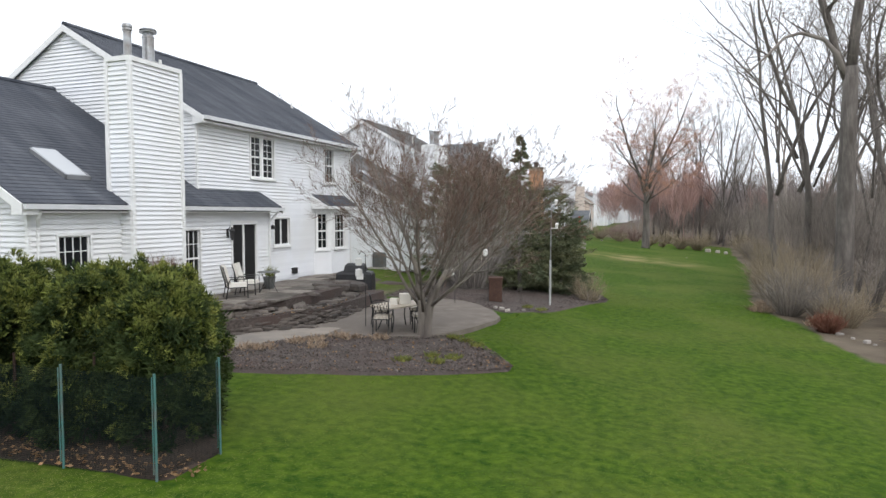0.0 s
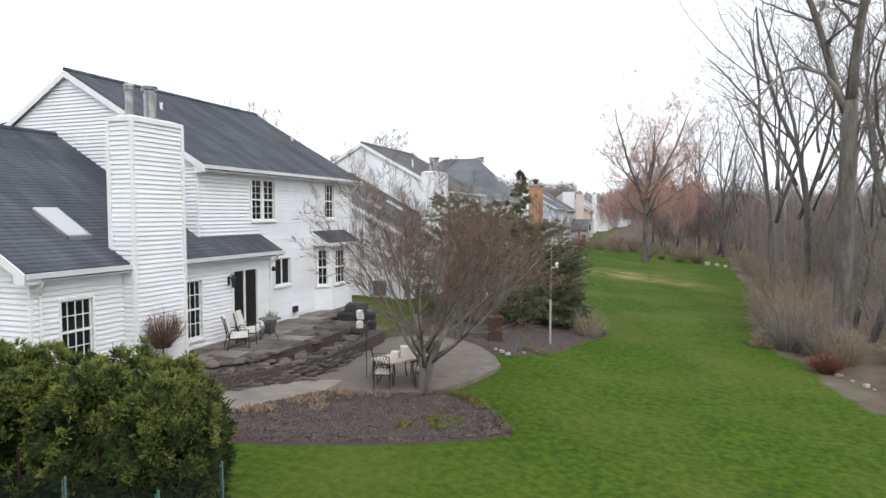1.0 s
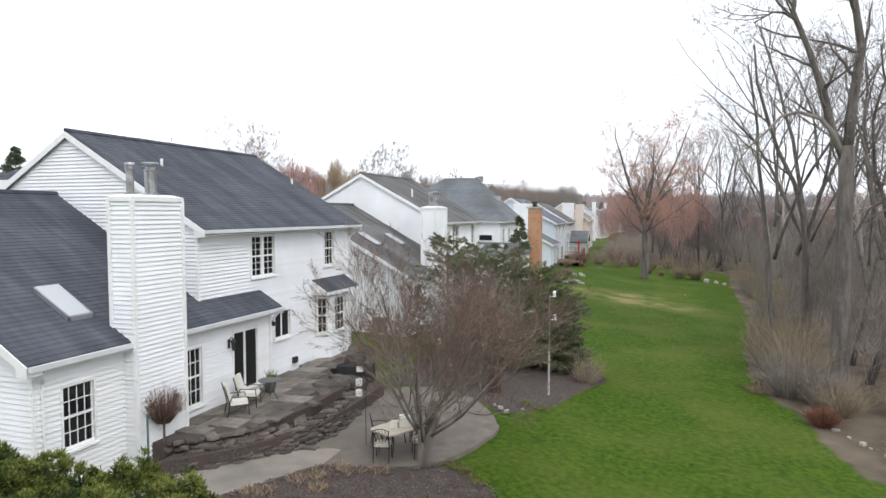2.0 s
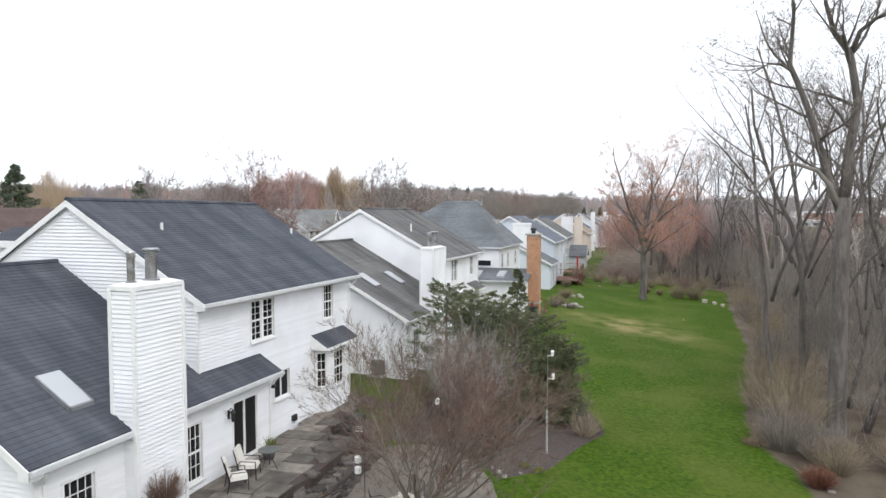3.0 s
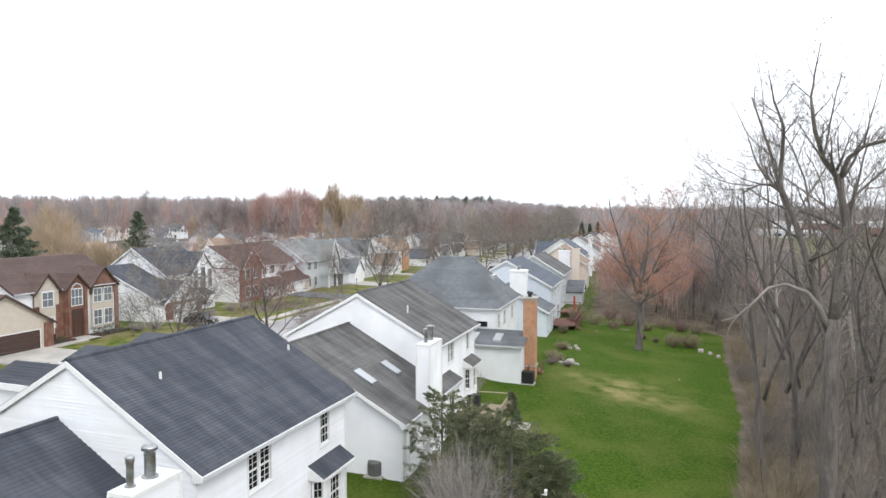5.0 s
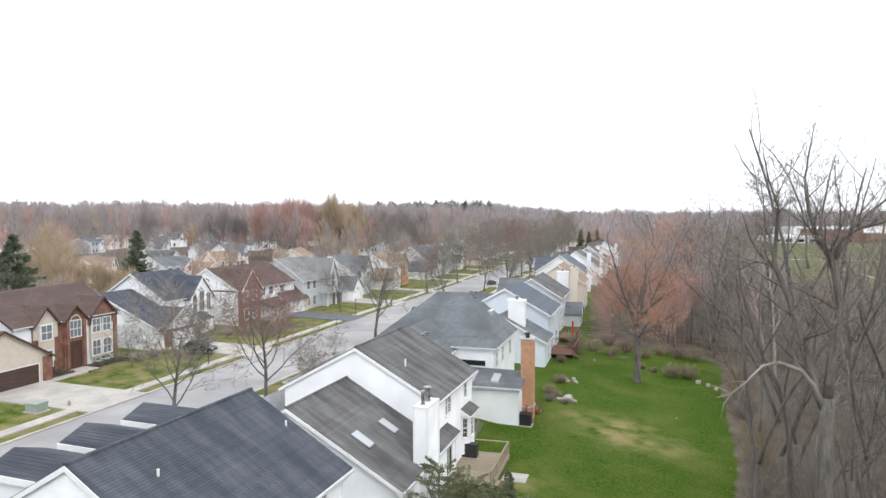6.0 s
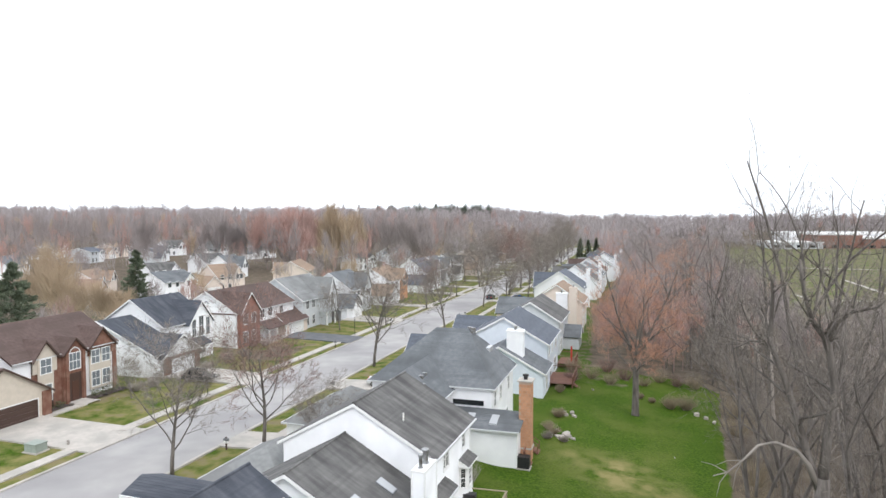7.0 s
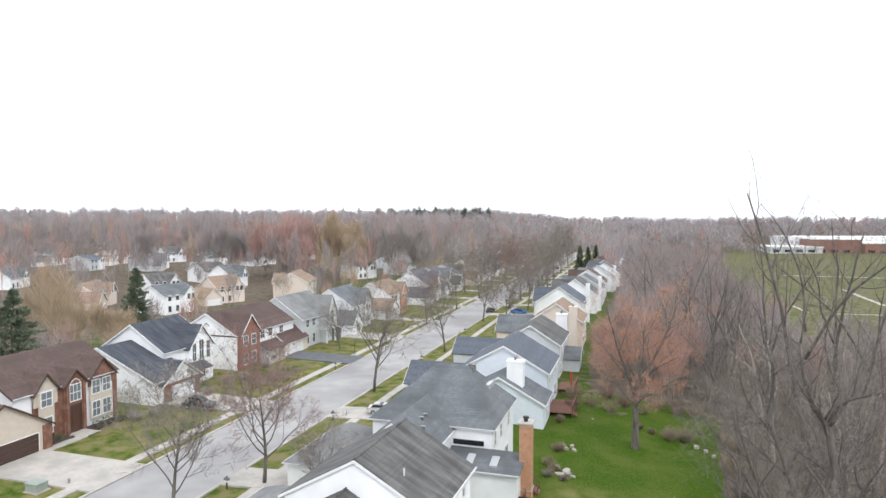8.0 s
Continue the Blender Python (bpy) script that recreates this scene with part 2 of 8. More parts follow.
def ground_mat():
    m = mat("lawn", (0.020, 0.055, 0.003), (0.074, 0.122, 0.010), 5.0, 0.95, 1.0, 22, spec=0.12, c3=(0.110, 0.128, 0.028), s3=0.21, k3=0.5, world_co=True, detail=9)
    nt = m.node_tree
    b = nt.nodes["Principled BSDF"]
    base = b.inputs["Base Color"].links[0].from_socket
    geo = nt.nodes.new("ShaderNodeNewGeometry")
    att = nt.nodes.new("ShaderNodeAttribute")
    att.attribute_name = "litter"
    n = nt.nodes.new("ShaderNodeTexNoise")
    n.inputs["Scale"].default_value, n.inputs["Detail"].default_value = 0.5, 9
    nt.links.new(geo.outputs["Position"], n.inputs["Vector"])
    mr = nt.nodes.new("ShaderNodeMapRange")
    mr.inputs["From Min"].default_value, mr.inputs["From Max"].default_value = 0.35, 0.65
    nt.links.new(n.outputs["Fac"], mr.inputs["Value"])
    br = nt.nodes.new("ShaderNodeMix")
    br.data_type = "RGBA"
    br.inputs[6].default_value, br.inputs[7].default_value = (0.090, 0.071, 0.053, 1), (0.165, 0.134, 0.100, 1)
    nt.links.new(mr.outputs[0], br.inputs[0])
    ad = nt.nodes.new("ShaderNodeMath")
    ad.operation = "MULTIPLY_ADD"
    ad.inputs[1].default_value, ad.inputs[2].default_value = 0.9, -0.45
    nt.links.new(n.outputs["Fac"], ad.inputs[0])
    sm = nt.nodes.new("ShaderNodeMath")
    sm.operation, sm.use_clamp = "ADD", True
    nt.links.new(att.outputs["Fac"], sm.inputs[0])
    nt.links.new(ad.outputs[0], sm.inputs[1])
    mr2 = nt.nodes.new("ShaderNodeMapRange")
    mr2.inputs["From Min"].default_value, mr2.inputs["From Max"].default_value = 0.40, 0.60
    nt.links.new(sm.outputs[0], mr2.inputs["Value"])
    mx = nt.nodes.new("ShaderNodeMix")
    mx.data_type = "RGBA"
    nt.links.new(mr2.outputs[0], mx.inputs[0])
    at2 = nt.nodes.new("ShaderNodeAttribute")
    at2.attribute_name = "dry"
    ml = nt.nodes.new("ShaderNodeMath")
    ml.operation, ml.use_clamp = "MULTIPLY", True
    nt.links.new(at2.outputs["Fac"], ml.inputs[0])
    nt.links.new(mr.outputs[0], ml.inputs[1])
    st_ = nt.nodes.new("ShaderNodeMix")
    st_.data_type = "RGBA"
    st_.inputs[7].default_value = (0.235, 0.205, 0.085, 1)
    nt.links.new(ml.outputs[0], st_.inputs[0])
    nt.links.new(base, st_.inputs[6])
    nt.links.new(st_.outputs[2], mx.inputs[6])
    nt.links.new(br.outputs[2], mx.inputs[7])
    nt.links.new(mx.outputs[2], b.inputs["Base Color"])
    return m


LAWN = ground_mat()


# ---- mesh helpers ----
class B:
    """Vertices and faces of one part."""

    def __init__(self):
        self.v, self.f = [], []

    def poly(self, pts):
        n = len(self.v)
        self.v += [tuple(p) for p in pts]
        self.f.append(tuple(range(n, n + len(pts))))

    def box(self, x0, x1, y0, y1, z0, z1):
        n = len(self.v)
        self.v += [(x, y, z) for z in (z0, z1) for x, y in ((x0, y0), (x1, y0), (x1, y1), (x0, y1))]
        self.f += [tuple(n + i for i in q) for q in ((3, 2, 1, 0), (4, 5, 6, 7), (0, 1, 5, 4), (1, 2, 6, 5), (2, 3, 7, 6), (3, 0, 4, 7))]

    def ring(self, s0, s1, z0, z1, f, y0, y1):
        """A flat frame of width f round an opening, in one piece."""
        n = len(self.v)
        for y in (y0, y1):
            for g in (0, f):
                self.v += [(s0 - g, y, z0 - g), (s1 + g, y, z0 - g), (s1 + g, y, z1 + g), (s0 - g, y, z1 + g)]
        for k in range(4):
            m = (k + 1) % 4
            i0, o0, i1, o1 = n, n + 4, n + 8, n + 12
            self.f += [(o1 + k, o1 + m, i1 + m, i1 + k)[::-1], (o0 + m, o0 + k, i0 + k, i0 + m)[::-1], (o0 + k, o0 + m, o1 + m, o1 + k), (i0 + m, i0 + k, i1 + k, i1 + m)]

    def hexa(self, low, high):
        """A solid between two polygons with equal counts, low seen from above counter-clockwise."""
        n, k = len(self.v), len(low)
        self.v += [tuple(p) for p in low] + [tuple(p) for p in high]
        self.f.append(tuple(n + i for i in reversed(range(k))))
        self.f.append(tuple(n + k + i for i in range(k)))
        self.f += [(n + i, n + (i + 1) % k, n + k + (i + 1) % k, n + k + i) for i in range(k)]

    def tube(self, pts, radii, sides=6, cap=True):
        pts = [Vector(p) for p in pts]
        n = len(self.v)
        d = (pts[1] - pts[0]).normalized()
        a = d.orthogonal().normalized()
        for i, p in enumerate(pts):
            if 0 < i < len(pts) - 1:
                d = (pts[i + 1] - pts[i - 1]).normalized()
            elif i:
                d = (pts[i] - pts[i - 1]).normalized()
            a = (a - d * a.dot(d)).normalized()
            b = d.cross(a)
            r = radii[i]
            for k in range(sides):
                t = 2 * math.pi * k / sides
                q = p + (a * math.cos(t) + b * math.sin(t)) * r
                self.v.append((q.x, q.y, q.z))
        for i in range(len(pts) - 1):
            o = n + i * sides
            for k in range(sides):
                k2 = (k + 1) % sides
                self.f.append((o + k, o + k2, o + sides + k2, o + sides + k))
        if cap:
            self.f.append(tuple(n + k for k in reversed(range(sides))))
            o = n + (len(pts) - 1) * sides
            self.f.append(tuple(o + k for k in range(sides)))

    def beam(self, p, q, w, h):
        """A bar of width w (level) and height h (upright) from p to q, p and q at its top centre."""
        p, q = Vector(p), Vector(q)
        side = (q - p).cross(Vector((0, 0, 1)))
        side = side.normalized() * w / 2 if side.length > 1e-6 else Vector((w / 2, 0, 0))
        dn = Vector((0, 0, -h))
        self.hexa([p - side + dn, p + side + dn, q + side + dn, q - side + dn], [p - side, p + side, q + side, q - side])

    def lathe(self, x, y, prof, sides=14):
        self.tube([(x, y, z) for r, z in prof], [r for r, z in prof], sides)

    def move(self, m):
        self.v = [tuple(m @ Vector(p)) for p in self.v]
        return self


def part(name, b, material, parent=None, label="", kind="", smooth=False):
    me = bpy.data.meshes.new(name)
    me.from_pydata(b.v, [], b.f)
    me.materials.append(material)
    if smooth:
        me.polygons.foreach_set("use_smooth", [True] * len(me.polygons))
    ob = new(name, me)
    ob.parent = parent
    if label:
        ob["label"] = label
    if kind:
        ob["kind"] = kind
    return ob


def _box(*a):
    b = B()
    b.box(*a)
    return b


def _tube(pts, r, sides=6):
    b = B()
    b.tube(pts, [r] * len(pts), sides)
    return b


def weld(ob):
    """Joins coincident corners, so that a wall round its openings is one piece."""
    bm = bmesh.new()
    bm.from_mesh(ob.data)
    bmesh.ops.remove_doubles(bm, verts=bm.verts, dist=1e-4)
    bm.to_mesh(ob.data)
    bm.free()
    return ob


def share(name, src, parent, m):
    """Another object on the mesh of src, at the pose m under parent."""
    ob = new(name, src.data)
    ob.parent, ob.matrix_basis = parent, m
    return ob


def thing(name, m, label, category, group="", kind=""):
    ob = new(name)
    ob.empty_display_size = 0.3
    ob.matrix_basis = m
    return tagged(ob, label, category, group, kind)


# the plan's grid to metres: y runs along the road
SITE = Matrix(((0.9896, 0, 0, 0), (0.0658, 0.8881, 0, 0), (0, 0, 1, 0), (0, 0, 0, 1)))


def spot(x, y, z, rx=0, ry=0, rz=0):
    """A pose at a place of the plan."""
    p = SITE @ Vector((x, y, 0))
    return pose(p.x, p.y, z, rx, ry, rz)


def lin(x, xs, ys):
    return float(np.interp(x, xs, ys))


GX = [-130, -75, -66, -56, -53, -39.5, -36, -26, -13.6, -12.6, -7, 0, 7, 16, 40]
GZ = [0.9, 0.9, 0.8, 0.45, 0.30, 0.30, 0.42, 0.9, 0.85, 0.52, 0.46, -0.1, -0.6, -0.95, -0.9]


def far_rise(x, y):
    """How far the land rises towards the distant woods."""
    r = math.hypot(x, y)
    if y < 100:
        return 0.0
    return min(9.0, max(0.0, r - 260) * 0.025) * max(0.0, min(1.0, (-100 - x) / 80)) + min(11.0, max(0.0, r - 640) * 0.045)


def gz(x, y):
    """The ground's height."""
    n = 0.03 * math.sin(0.31 * x + 0.17 * y) + 0.02 * math.sin(0.23 * y - 0.4 * x)
    bump = 0.17 * math.exp(-((x + 3.9) / 1.5) ** 2 - ((y - 23.3) / 4.5) ** 2)
    return lin(x, GX, GZ) + n * (1.0 if -36 < x < 40 else 0.3) + bump


# ---- ground: one sheet to the horizon ----
def ground():
    xs = sorted(set([-2500, -1800, -1200, -800, -550, -400, -300, -220, -170, -130, -110] + [round(-100 + 2 * i, 2) for i in range(22)] +
                    [round(-56 + 1.0 * i, 2) for i in range(110)] + [60, 75, 95, 120, 160, 220, 300, 420, 600, 900, 1300, 1800, 2500]))
    ys = sorted(set([-1500, -600, -250, -120, -70, -40, -25, -15] + [round(-10 + 1.0 * i, 2) for i in range(120)] +
                    [round(112 + 3 * i, 2) for i in range(70)] + [340, 390, 450, 530, 630, 760, 950, 1200, 1600, 2200, 3000]))
    b, lit, dry = B(), [], []
    for y in ys:
        for x in xs:
            b.v.append((x, y, (gz(x, y) if -200 < x < 200 else 0.9 if x < 0 else -0.9) + far_rise(x, y)))
            edge = lin(y, [0, 20, 27, 33, 39, 47, 63, 73, 92, 106, 112], [11, 8.0, 6.6, 6.0, 5.2, 6.3, 8.5, 9.0, 10.2, 11.5, 9])
            w = max(0.0, min(1.0, (x - edge) / 1.2 + 0.5))
            if y > 96 and x > -16:
                w = max(w, 0.42 * max(0.0, min(1.0, (y - 98) / 6)) * max(0.0, min(1.0, (2.5 - x) / 4)))
            if y > 106:
                w = max(w, min(1.0, (x - lin(y, [106, 112, 118, 140, 400], [13, 7, -7, -8, -8])) / 2 + 0.5))
            if x > 34 and y > 180:
                w = 1 - max(0.0, min(1.0, (x - 34) / 8)) * max(0.0, min(1.0, (y - 180) / 15)) * 0.52
            if math.hypot(x, y) > (560 if x < 62 else 760):
                w = max(w, 0.85)
            if -100 < x < -56:
                w = 0.36 + 0.42 * math.exp(-((x + 60) / 4) ** 2 - ((y - 113) / 7) ** 2)
            if -56 < x < -26:
                w = 0.36
            if x < -84:
                w = max(w, min(0.75, (-84 - x) / 60))
            w = max(w, 0.46 * math.exp(-((x + 10.6) / 3.4) ** 4 - ((y - 35) / 9) ** 4))
            dry.append(1.6 * math.exp(-((x + 1.0) / 2.8) ** 2 - ((y - 67.5) / 4.2) ** 2) + 0.9 * math.exp(-((x + 7.5) / 1.6) ** 2 - ((y - 50.5) / 3) ** 2) + 0.7 * math.exp(-((x - 3.2) / 2.4) ** 2 - ((y - 64.5) / 2.6) ** 2) + 0.6 * math.exp(-((x + 6.0) / 2.2) ** 2 - ((y - 71) / 3) ** 2) + (1.0 if -100 < x < -26 else 0.0) + (0.75 if x > 34 and y > 170 else 0.0))
            lit.append(w)
    nx = len(xs)
    b.f = [(j * nx + i, j * nx + i + 1, (j + 1) * nx + i + 1, (j + 1) * nx + i) for j in range(len(ys) - 1) for i in range(nx - 1)]
    ob = part("ground", b.move(SITE), LAWN, smooth=True)
    a = ob.data.attributes.new("litter", "FLOAT", "POINT")
    a.data.foreach_set("value", lit)
    a = ob.data.attributes.new("dry", "FLOAT", "POINT")
    a.data.foreach_set("value", dry)
    return tagged(ob, "green spring lawn running into brown leaf-littered woodland floor", "lawn", kind="structure")


ground()


def sheet(name, pts, lift, thick, material, label, category, kind="structure", step=1.0):
    """A slab with the outline pts, that follows the ground: top lift above it."""
    b = B()
    low = [(x, y, gz(x, y) + lift - thick) for x, y in pts]
    high = [(x, y, gz(x, y) + lift) for x, y in pts]
    b.hexa(low, high)
    ob = part(name, b, material)
    return tagged(ob, label, category, kind=kind)


def strip(name, x0, x1, y0, y1, lift, material, label, category, thick=0.3, dy=6.0):
    b = B()
    n = max(1, int((y1 - y0) / dy))
    for i in range(n):
        a, c = y0 + (y1 - y0) * i / n, y0 + (y1 - y0) * (i + 1) / n
        q = [(x0, a), (x1, a), (x1, c), (x0, c)]
        b.hexa([(x, y, lin(x, GX, GZ) + lift - thick) for x, y in q], [(x, y, lin(x, GX, GZ) + lift) for x, y in q])
    return tagged(part(name, b.move(SITE), material), label, category, kind="structure")


# ---- street ----
KE, KW = -41.2, -52.0
strip("road", KW, KE, -60, 620, 0.03, ASPH, "pale grey worn concrete residential road", "road")
strip("kerb", KE, KE + 0.35, -60, 620, 0.16, CONC, "low pale concrete kerb along the road", "kerb")
strip("kerb", KW - 0.35, KW, -60, 620, 0.16, CONC, "low pale concrete kerb along the road", "kerb")
strip("pavement", -37.2, -35.9, -60, 620, 0.14, CONC, "pale concrete pavement between lawn and verge", "pavement")
strip("pavement", -55.2, -53.9, -60, 620, 0.14, CONC, "pale concrete pavement between lawn and verge", "pavement")


# ---- walls, roofs and windows ----
def slices(poly, holes, zs):
    """Pieces of a convex outline (s, z) between the levels zs, with the holes (s0, s1, z0, z1) left out: (s0, s1 below, s0, s1 above, z0, z1)."""
    def span(z):
        xs = []
        for (a, za), (c, zc) in zip(poly, poly[1:] + poly[:1]):
            if za != zc and min(za, zc) - 1e-9 <= z <= max(za, zc) + 1e-9:
                xs.append(a + (c - a) * (z - za) / (zc - za))
            elif za == zc and abs(za - z) < 1e-9:
                xs += [a, c]
        return (min(xs), max(xs)) if xs else (0, 0)

    out = []
    for z0, z1 in zip(zs[:-1], zs[1:]):
        a, c = span(z0 + 1e-6), span(z1 - 1e-6)
        cuts = sorted([(h0, h1) for h0, h1, y0, y1 in holes if y0 < (z0 + z1) / 2 < y1])
        l0, l1 = a[0], c[0]
        for h0, h1 in cuts:
            out.append((l0, h0, l1, h0, z0, z1))
            l0 = l1 = h1
        out.append((l0, a[1], l1, c[1], z0, z1))
    return [o for o in out if o[1] - o[0] > 0.02 or o[3] - o[2] > 0.02]


def levels(lo, hi, step):
    n = max(1, round((hi - lo) / step))
    return [lo + (hi - lo) * i / n for i in range(n + 1)]


def face(origin, s, n):
    """A frame on a wall: x along it, y outwards, z up."""
    s, n = Vector(s), Vector(n)
    m = Matrix.Identity(4)
    m.col[0][:3], m.col[1][:3], m.col[2][:3], m.col[3][:3] = s, n, (0, 0, 1), origin
    return m


def wall(parent, m, poly, holes=(), material=None, board=0.14, thick=0.18, pieces=False, core=None):
    """A wall with thickness and openings, clad in lapped boards."""
    material = material or SIDING
    zs = sorted(set([p[1] for p in poly] + [z for h in holes for z in h[2:]]))
    b = B()
    for l0, r0, l1, r1, z0, z1 in slices(poly, holes, zs):
        b.hexa([(l0, -thick, z0), (r0, -thick, z0), (r0, 0, z0), (l0, 0, z0)], [(l1, -thick, z1), (r1, -thick, z1), (r1, 0, z1), (l1, 0, z1)])
    w = weld(part("wall", b.move(m), core or material, parent))
    if not board:
        return w
    lo, hi = min(p[1] for p in poly), max(p[1] for p in poly)
    n = max(1, round((hi - lo) / board))
    one = B()
    zl = [lo + (hi - lo) * i / n for i in range(n + 1)]
    for l0, r0, l1, r1, z0, z1 in slices(poly, holes, zl):
        bb = B() if pieces else one
        bb.hexa([(l0, 0.002, z0), (r0, 0.002, z0), (r0, 0.055, z0), (l0, 0.055, z0)], [(l1, 0.002, z1), (r1, 0.002, z1), (r1, 0.006, z1), (l1, 0.006, z1)])
        if pieces:
            part("siding_board", bb.move(m), material, w)
    if not pieces:
        part("siding", one.move(m), material, w, kind="stuff")
    return w


def slope(parent, a, b_, c, d, material, thick=0.12, n=0, pieces=False, name="roof"):
    """A roof slab: a to b along the eave, d to c along the ridge, clad in n lapped courses."""
    a, b_, c, d = (Vector(p) for p in (a, b_, c, d))
    up = ((b_ - a).cross(d - a) if (d - a).length > 1e-4 else (b_ - a).cross(c - b_)).normalized()
    up = up if up.z > 0 else -up
    s = B()
    q = [a, b_, c, d]
    if (b_ - a).cross(d - a).z < 0:
        q = [b_, a, d, c]
    s.hexa([p - up * thick for p in q], q)
    r = part(name, s, material, parent)
    one = B()
    for i in range(n):
        bb = B() if pieces else one
        f, g = i / n, (i + 1) / n
        p0, p1, p2, p3 = a.lerp(d, f), b_.lerp(c, f), b_.lerp(c, g), a.lerp(d, g)
        bb.hexa([p0 + up * 0.001, p1 + up * 0.001, p2 + up * 0.001, p3 + up * 0.001], [p0 + up * 0.014, p1 + up * 0.014, p2 + up * 0.004, p3 + up * 0.004])
        if pieces:
            part("shingle_course", bb, material, r)
    if n and not pieces:
        part("shingles", one, material, r, kind="stuff")
    return r


def window(parent, m, s0, s1, z0, z1, cols=3, rows=4, sash=True, panes=1, fr=0.07, pane=None, name="window", label="", mun=0.022, proud=0.07, blind=0.0):
    """A window unit in its opening: frame, sill, panes, glazing bars; sash: double-hung with a meeting rail."""
    b = B()
    y0, y1 = -0.06, proud
    b.ring(s0, s1, z0, z1, fr, y0, y1)
    w = part(name, b.move(m), TRIM, parent, label)
    sl = B()
    sl.box(s0 - fr - 0.03, s1 + fr + 0.03, y1, y1 + 0.05, z0 - fr - 0.03, z0 - fr + 0.02)
    part("sill", sl.move(m), TRIM, w)
    wp = (s1 - s0) / panes
    for k in range(panes):
        a, c = s0 + wp * k, s0 + wp * (k + 1)
        if k and sash:
            part("mullion", _box(a - 0.065, a + 0.065, -0.05, 0.035, z0, z1).move(m), TRIM, w)
        if panes > 1 and sash:
            a, c = (a + 0.065, c) if k else (a, c - 0.065)
        p = B()
        p.box(a, c, -0.05, -0.035, z0, z1)
        part("pane", p.move(m), pane or PANE, w)
        e = 0.035
        g = B()
        g.ring(a + e, c - e, z0 + e, z1 - e, e, -0.035, 0.0)
        part("sash", g.move(m), TRIM, w)
        bars = [(a + e, c - e, -0.034, 0.012, (z0 + z1) / 2 - 0.03, (z0 + z1) / 2 + 0.03)] if sash else []
        bars += [(a + (c - a) * i / cols - mun / 2, a + (c - a) * i / cols + mun / 2, -0.033, -0.012, z0 + e, z1 - e) for i in range(1, cols)]
        bars += [(a + e, c - e, -0.032, -0.014, z0 + (z1 - z0) * i / rows - mun / 2, z0 + (z1 - z0) * i / rows + mun / 2) for i in range(1, rows) if not (sash and 2 * i == rows)]
        for q in bars:
            part("glazing_bar", _box(*q).move(m), TRIM, w)
        if blind:
            bl = B()
            bl.box(a + 0.04, c - 0.04, -0.14, -0.12, z1 - (z1 - z0) * blind, z1)
            part("blind", bl.move(m), CURTAIN, w)
    return w


def gutter(parent, p, q):
    b = B()
    b.beam(p, q, 0.13, 0.12)
    g = part("gutter", b, GUTTER, parent)
    return g


def downspout(parent, pts, r=0.045):
    b = B()
    b.tube(pts, [r] * len(pts), 4)
    return part("downspout", b, TRIM, parent)


def fascia(parent, p, q, w=0.05, h=0.22, name="rake_board", material=None):
    b = B()
    b.beam(p, q, w, h)
    return part(name, b, material or TRIM, parent)


def skylight(parent, y0, y1, zx, x0, x1):
    """A skylight on a slope; zx gives the roof's height at x."""
    b = B()
    for a, c, d, e in ((x0, x1, y0, y0 + 0.06), (x0, x1, y1 - 0.06, y1), (x0, x0 + 0.06, y0, y1), (x1 - 0.06, x1, y0, y1)):
        b.hexa([(a, d, zx(a)), (c, d, zx(c)), (c, e, zx(c)), (a, e, zx(a))], [(a, d, zx(a) + 0.12), (c, d, zx(c) + 0.12), (c, e, zx(c) + 0.12), (a, e, zx(a) + 0.12)])
    s = part("skylight", b, PORCHG, parent, "dark-framed skylight with a pale pane")
    g = B()
    g.hexa([(x0, y0, zx(x0) + 0.07), (x1, y0, zx(x1) + 0.07), (x1, y1, zx(x1) + 0.07), (x0, y1, zx(x0) + 0.07)],
           [(x0 + 0.05, y0 + 0.05, zx(x0) + 0.135), (x1 - 0.05, y0 + 0.05, zx(x1) + 0.135), (x1 - 0.05, y1 - 0.05, zx(x1) + 0.135), (x0 + 0.05, y1 - 0.05, zx(x0) + 0.135)])
    part("pane", g, SKYL, s)


def flue(parent, x, y, z, r, h, cap=True):
    b = B()
    b.lathe(x, y, [(r * 1.5, z), (r * 1.5, z + 0.03), (r, z + 0.05), (r, z + h * 0.72), (r * 1.08, z + h * 0.73), (r * 1.08, z + h * 0.77), (r * 0.95, z + h * 0.78), (r * 0.95, z + h * 0.8)])
    f = part("flue", b, METAL, parent, "galvanised metal flue with a cowl", smooth=False)
    c = B()
    if cap:
        c.lathe(x, y, [(r * 0.8, z + h * 0.8), (r * 0.8, z + h * 0.88), (r * 1.45, z + h * 0.885), (r * 1.5, z + h * 0.93), (r * 1.1, z + h * 0.94), (r * 1.1, z + h * 0.96), (r * 1.45, z + h * 0.965), (r * 1.3, z + h)])
    else:
        c.lathe(x, y, [(r * 1.25, z + h * 0.8), (r * 1.25, z + h * 0.86), (r * 1.05, z + h * 0.865), (r * 1.05, z + h * 0.89), (r * 1.3, z + h * 0.9), (r * 1.3, z + h * 0.95), (r * 1.1, z + h)])
    part("cowl", c, METAL, f)


def vent_pipe(parent, x, y, z, h=0.4):
    b = B()
    b.lathe(x, y, [(0.06, z - 0.05), (0.06, z + h)], 8)
    part("vent_pipe", b, WHITEP, parent, "white plastic roof vent pipe")


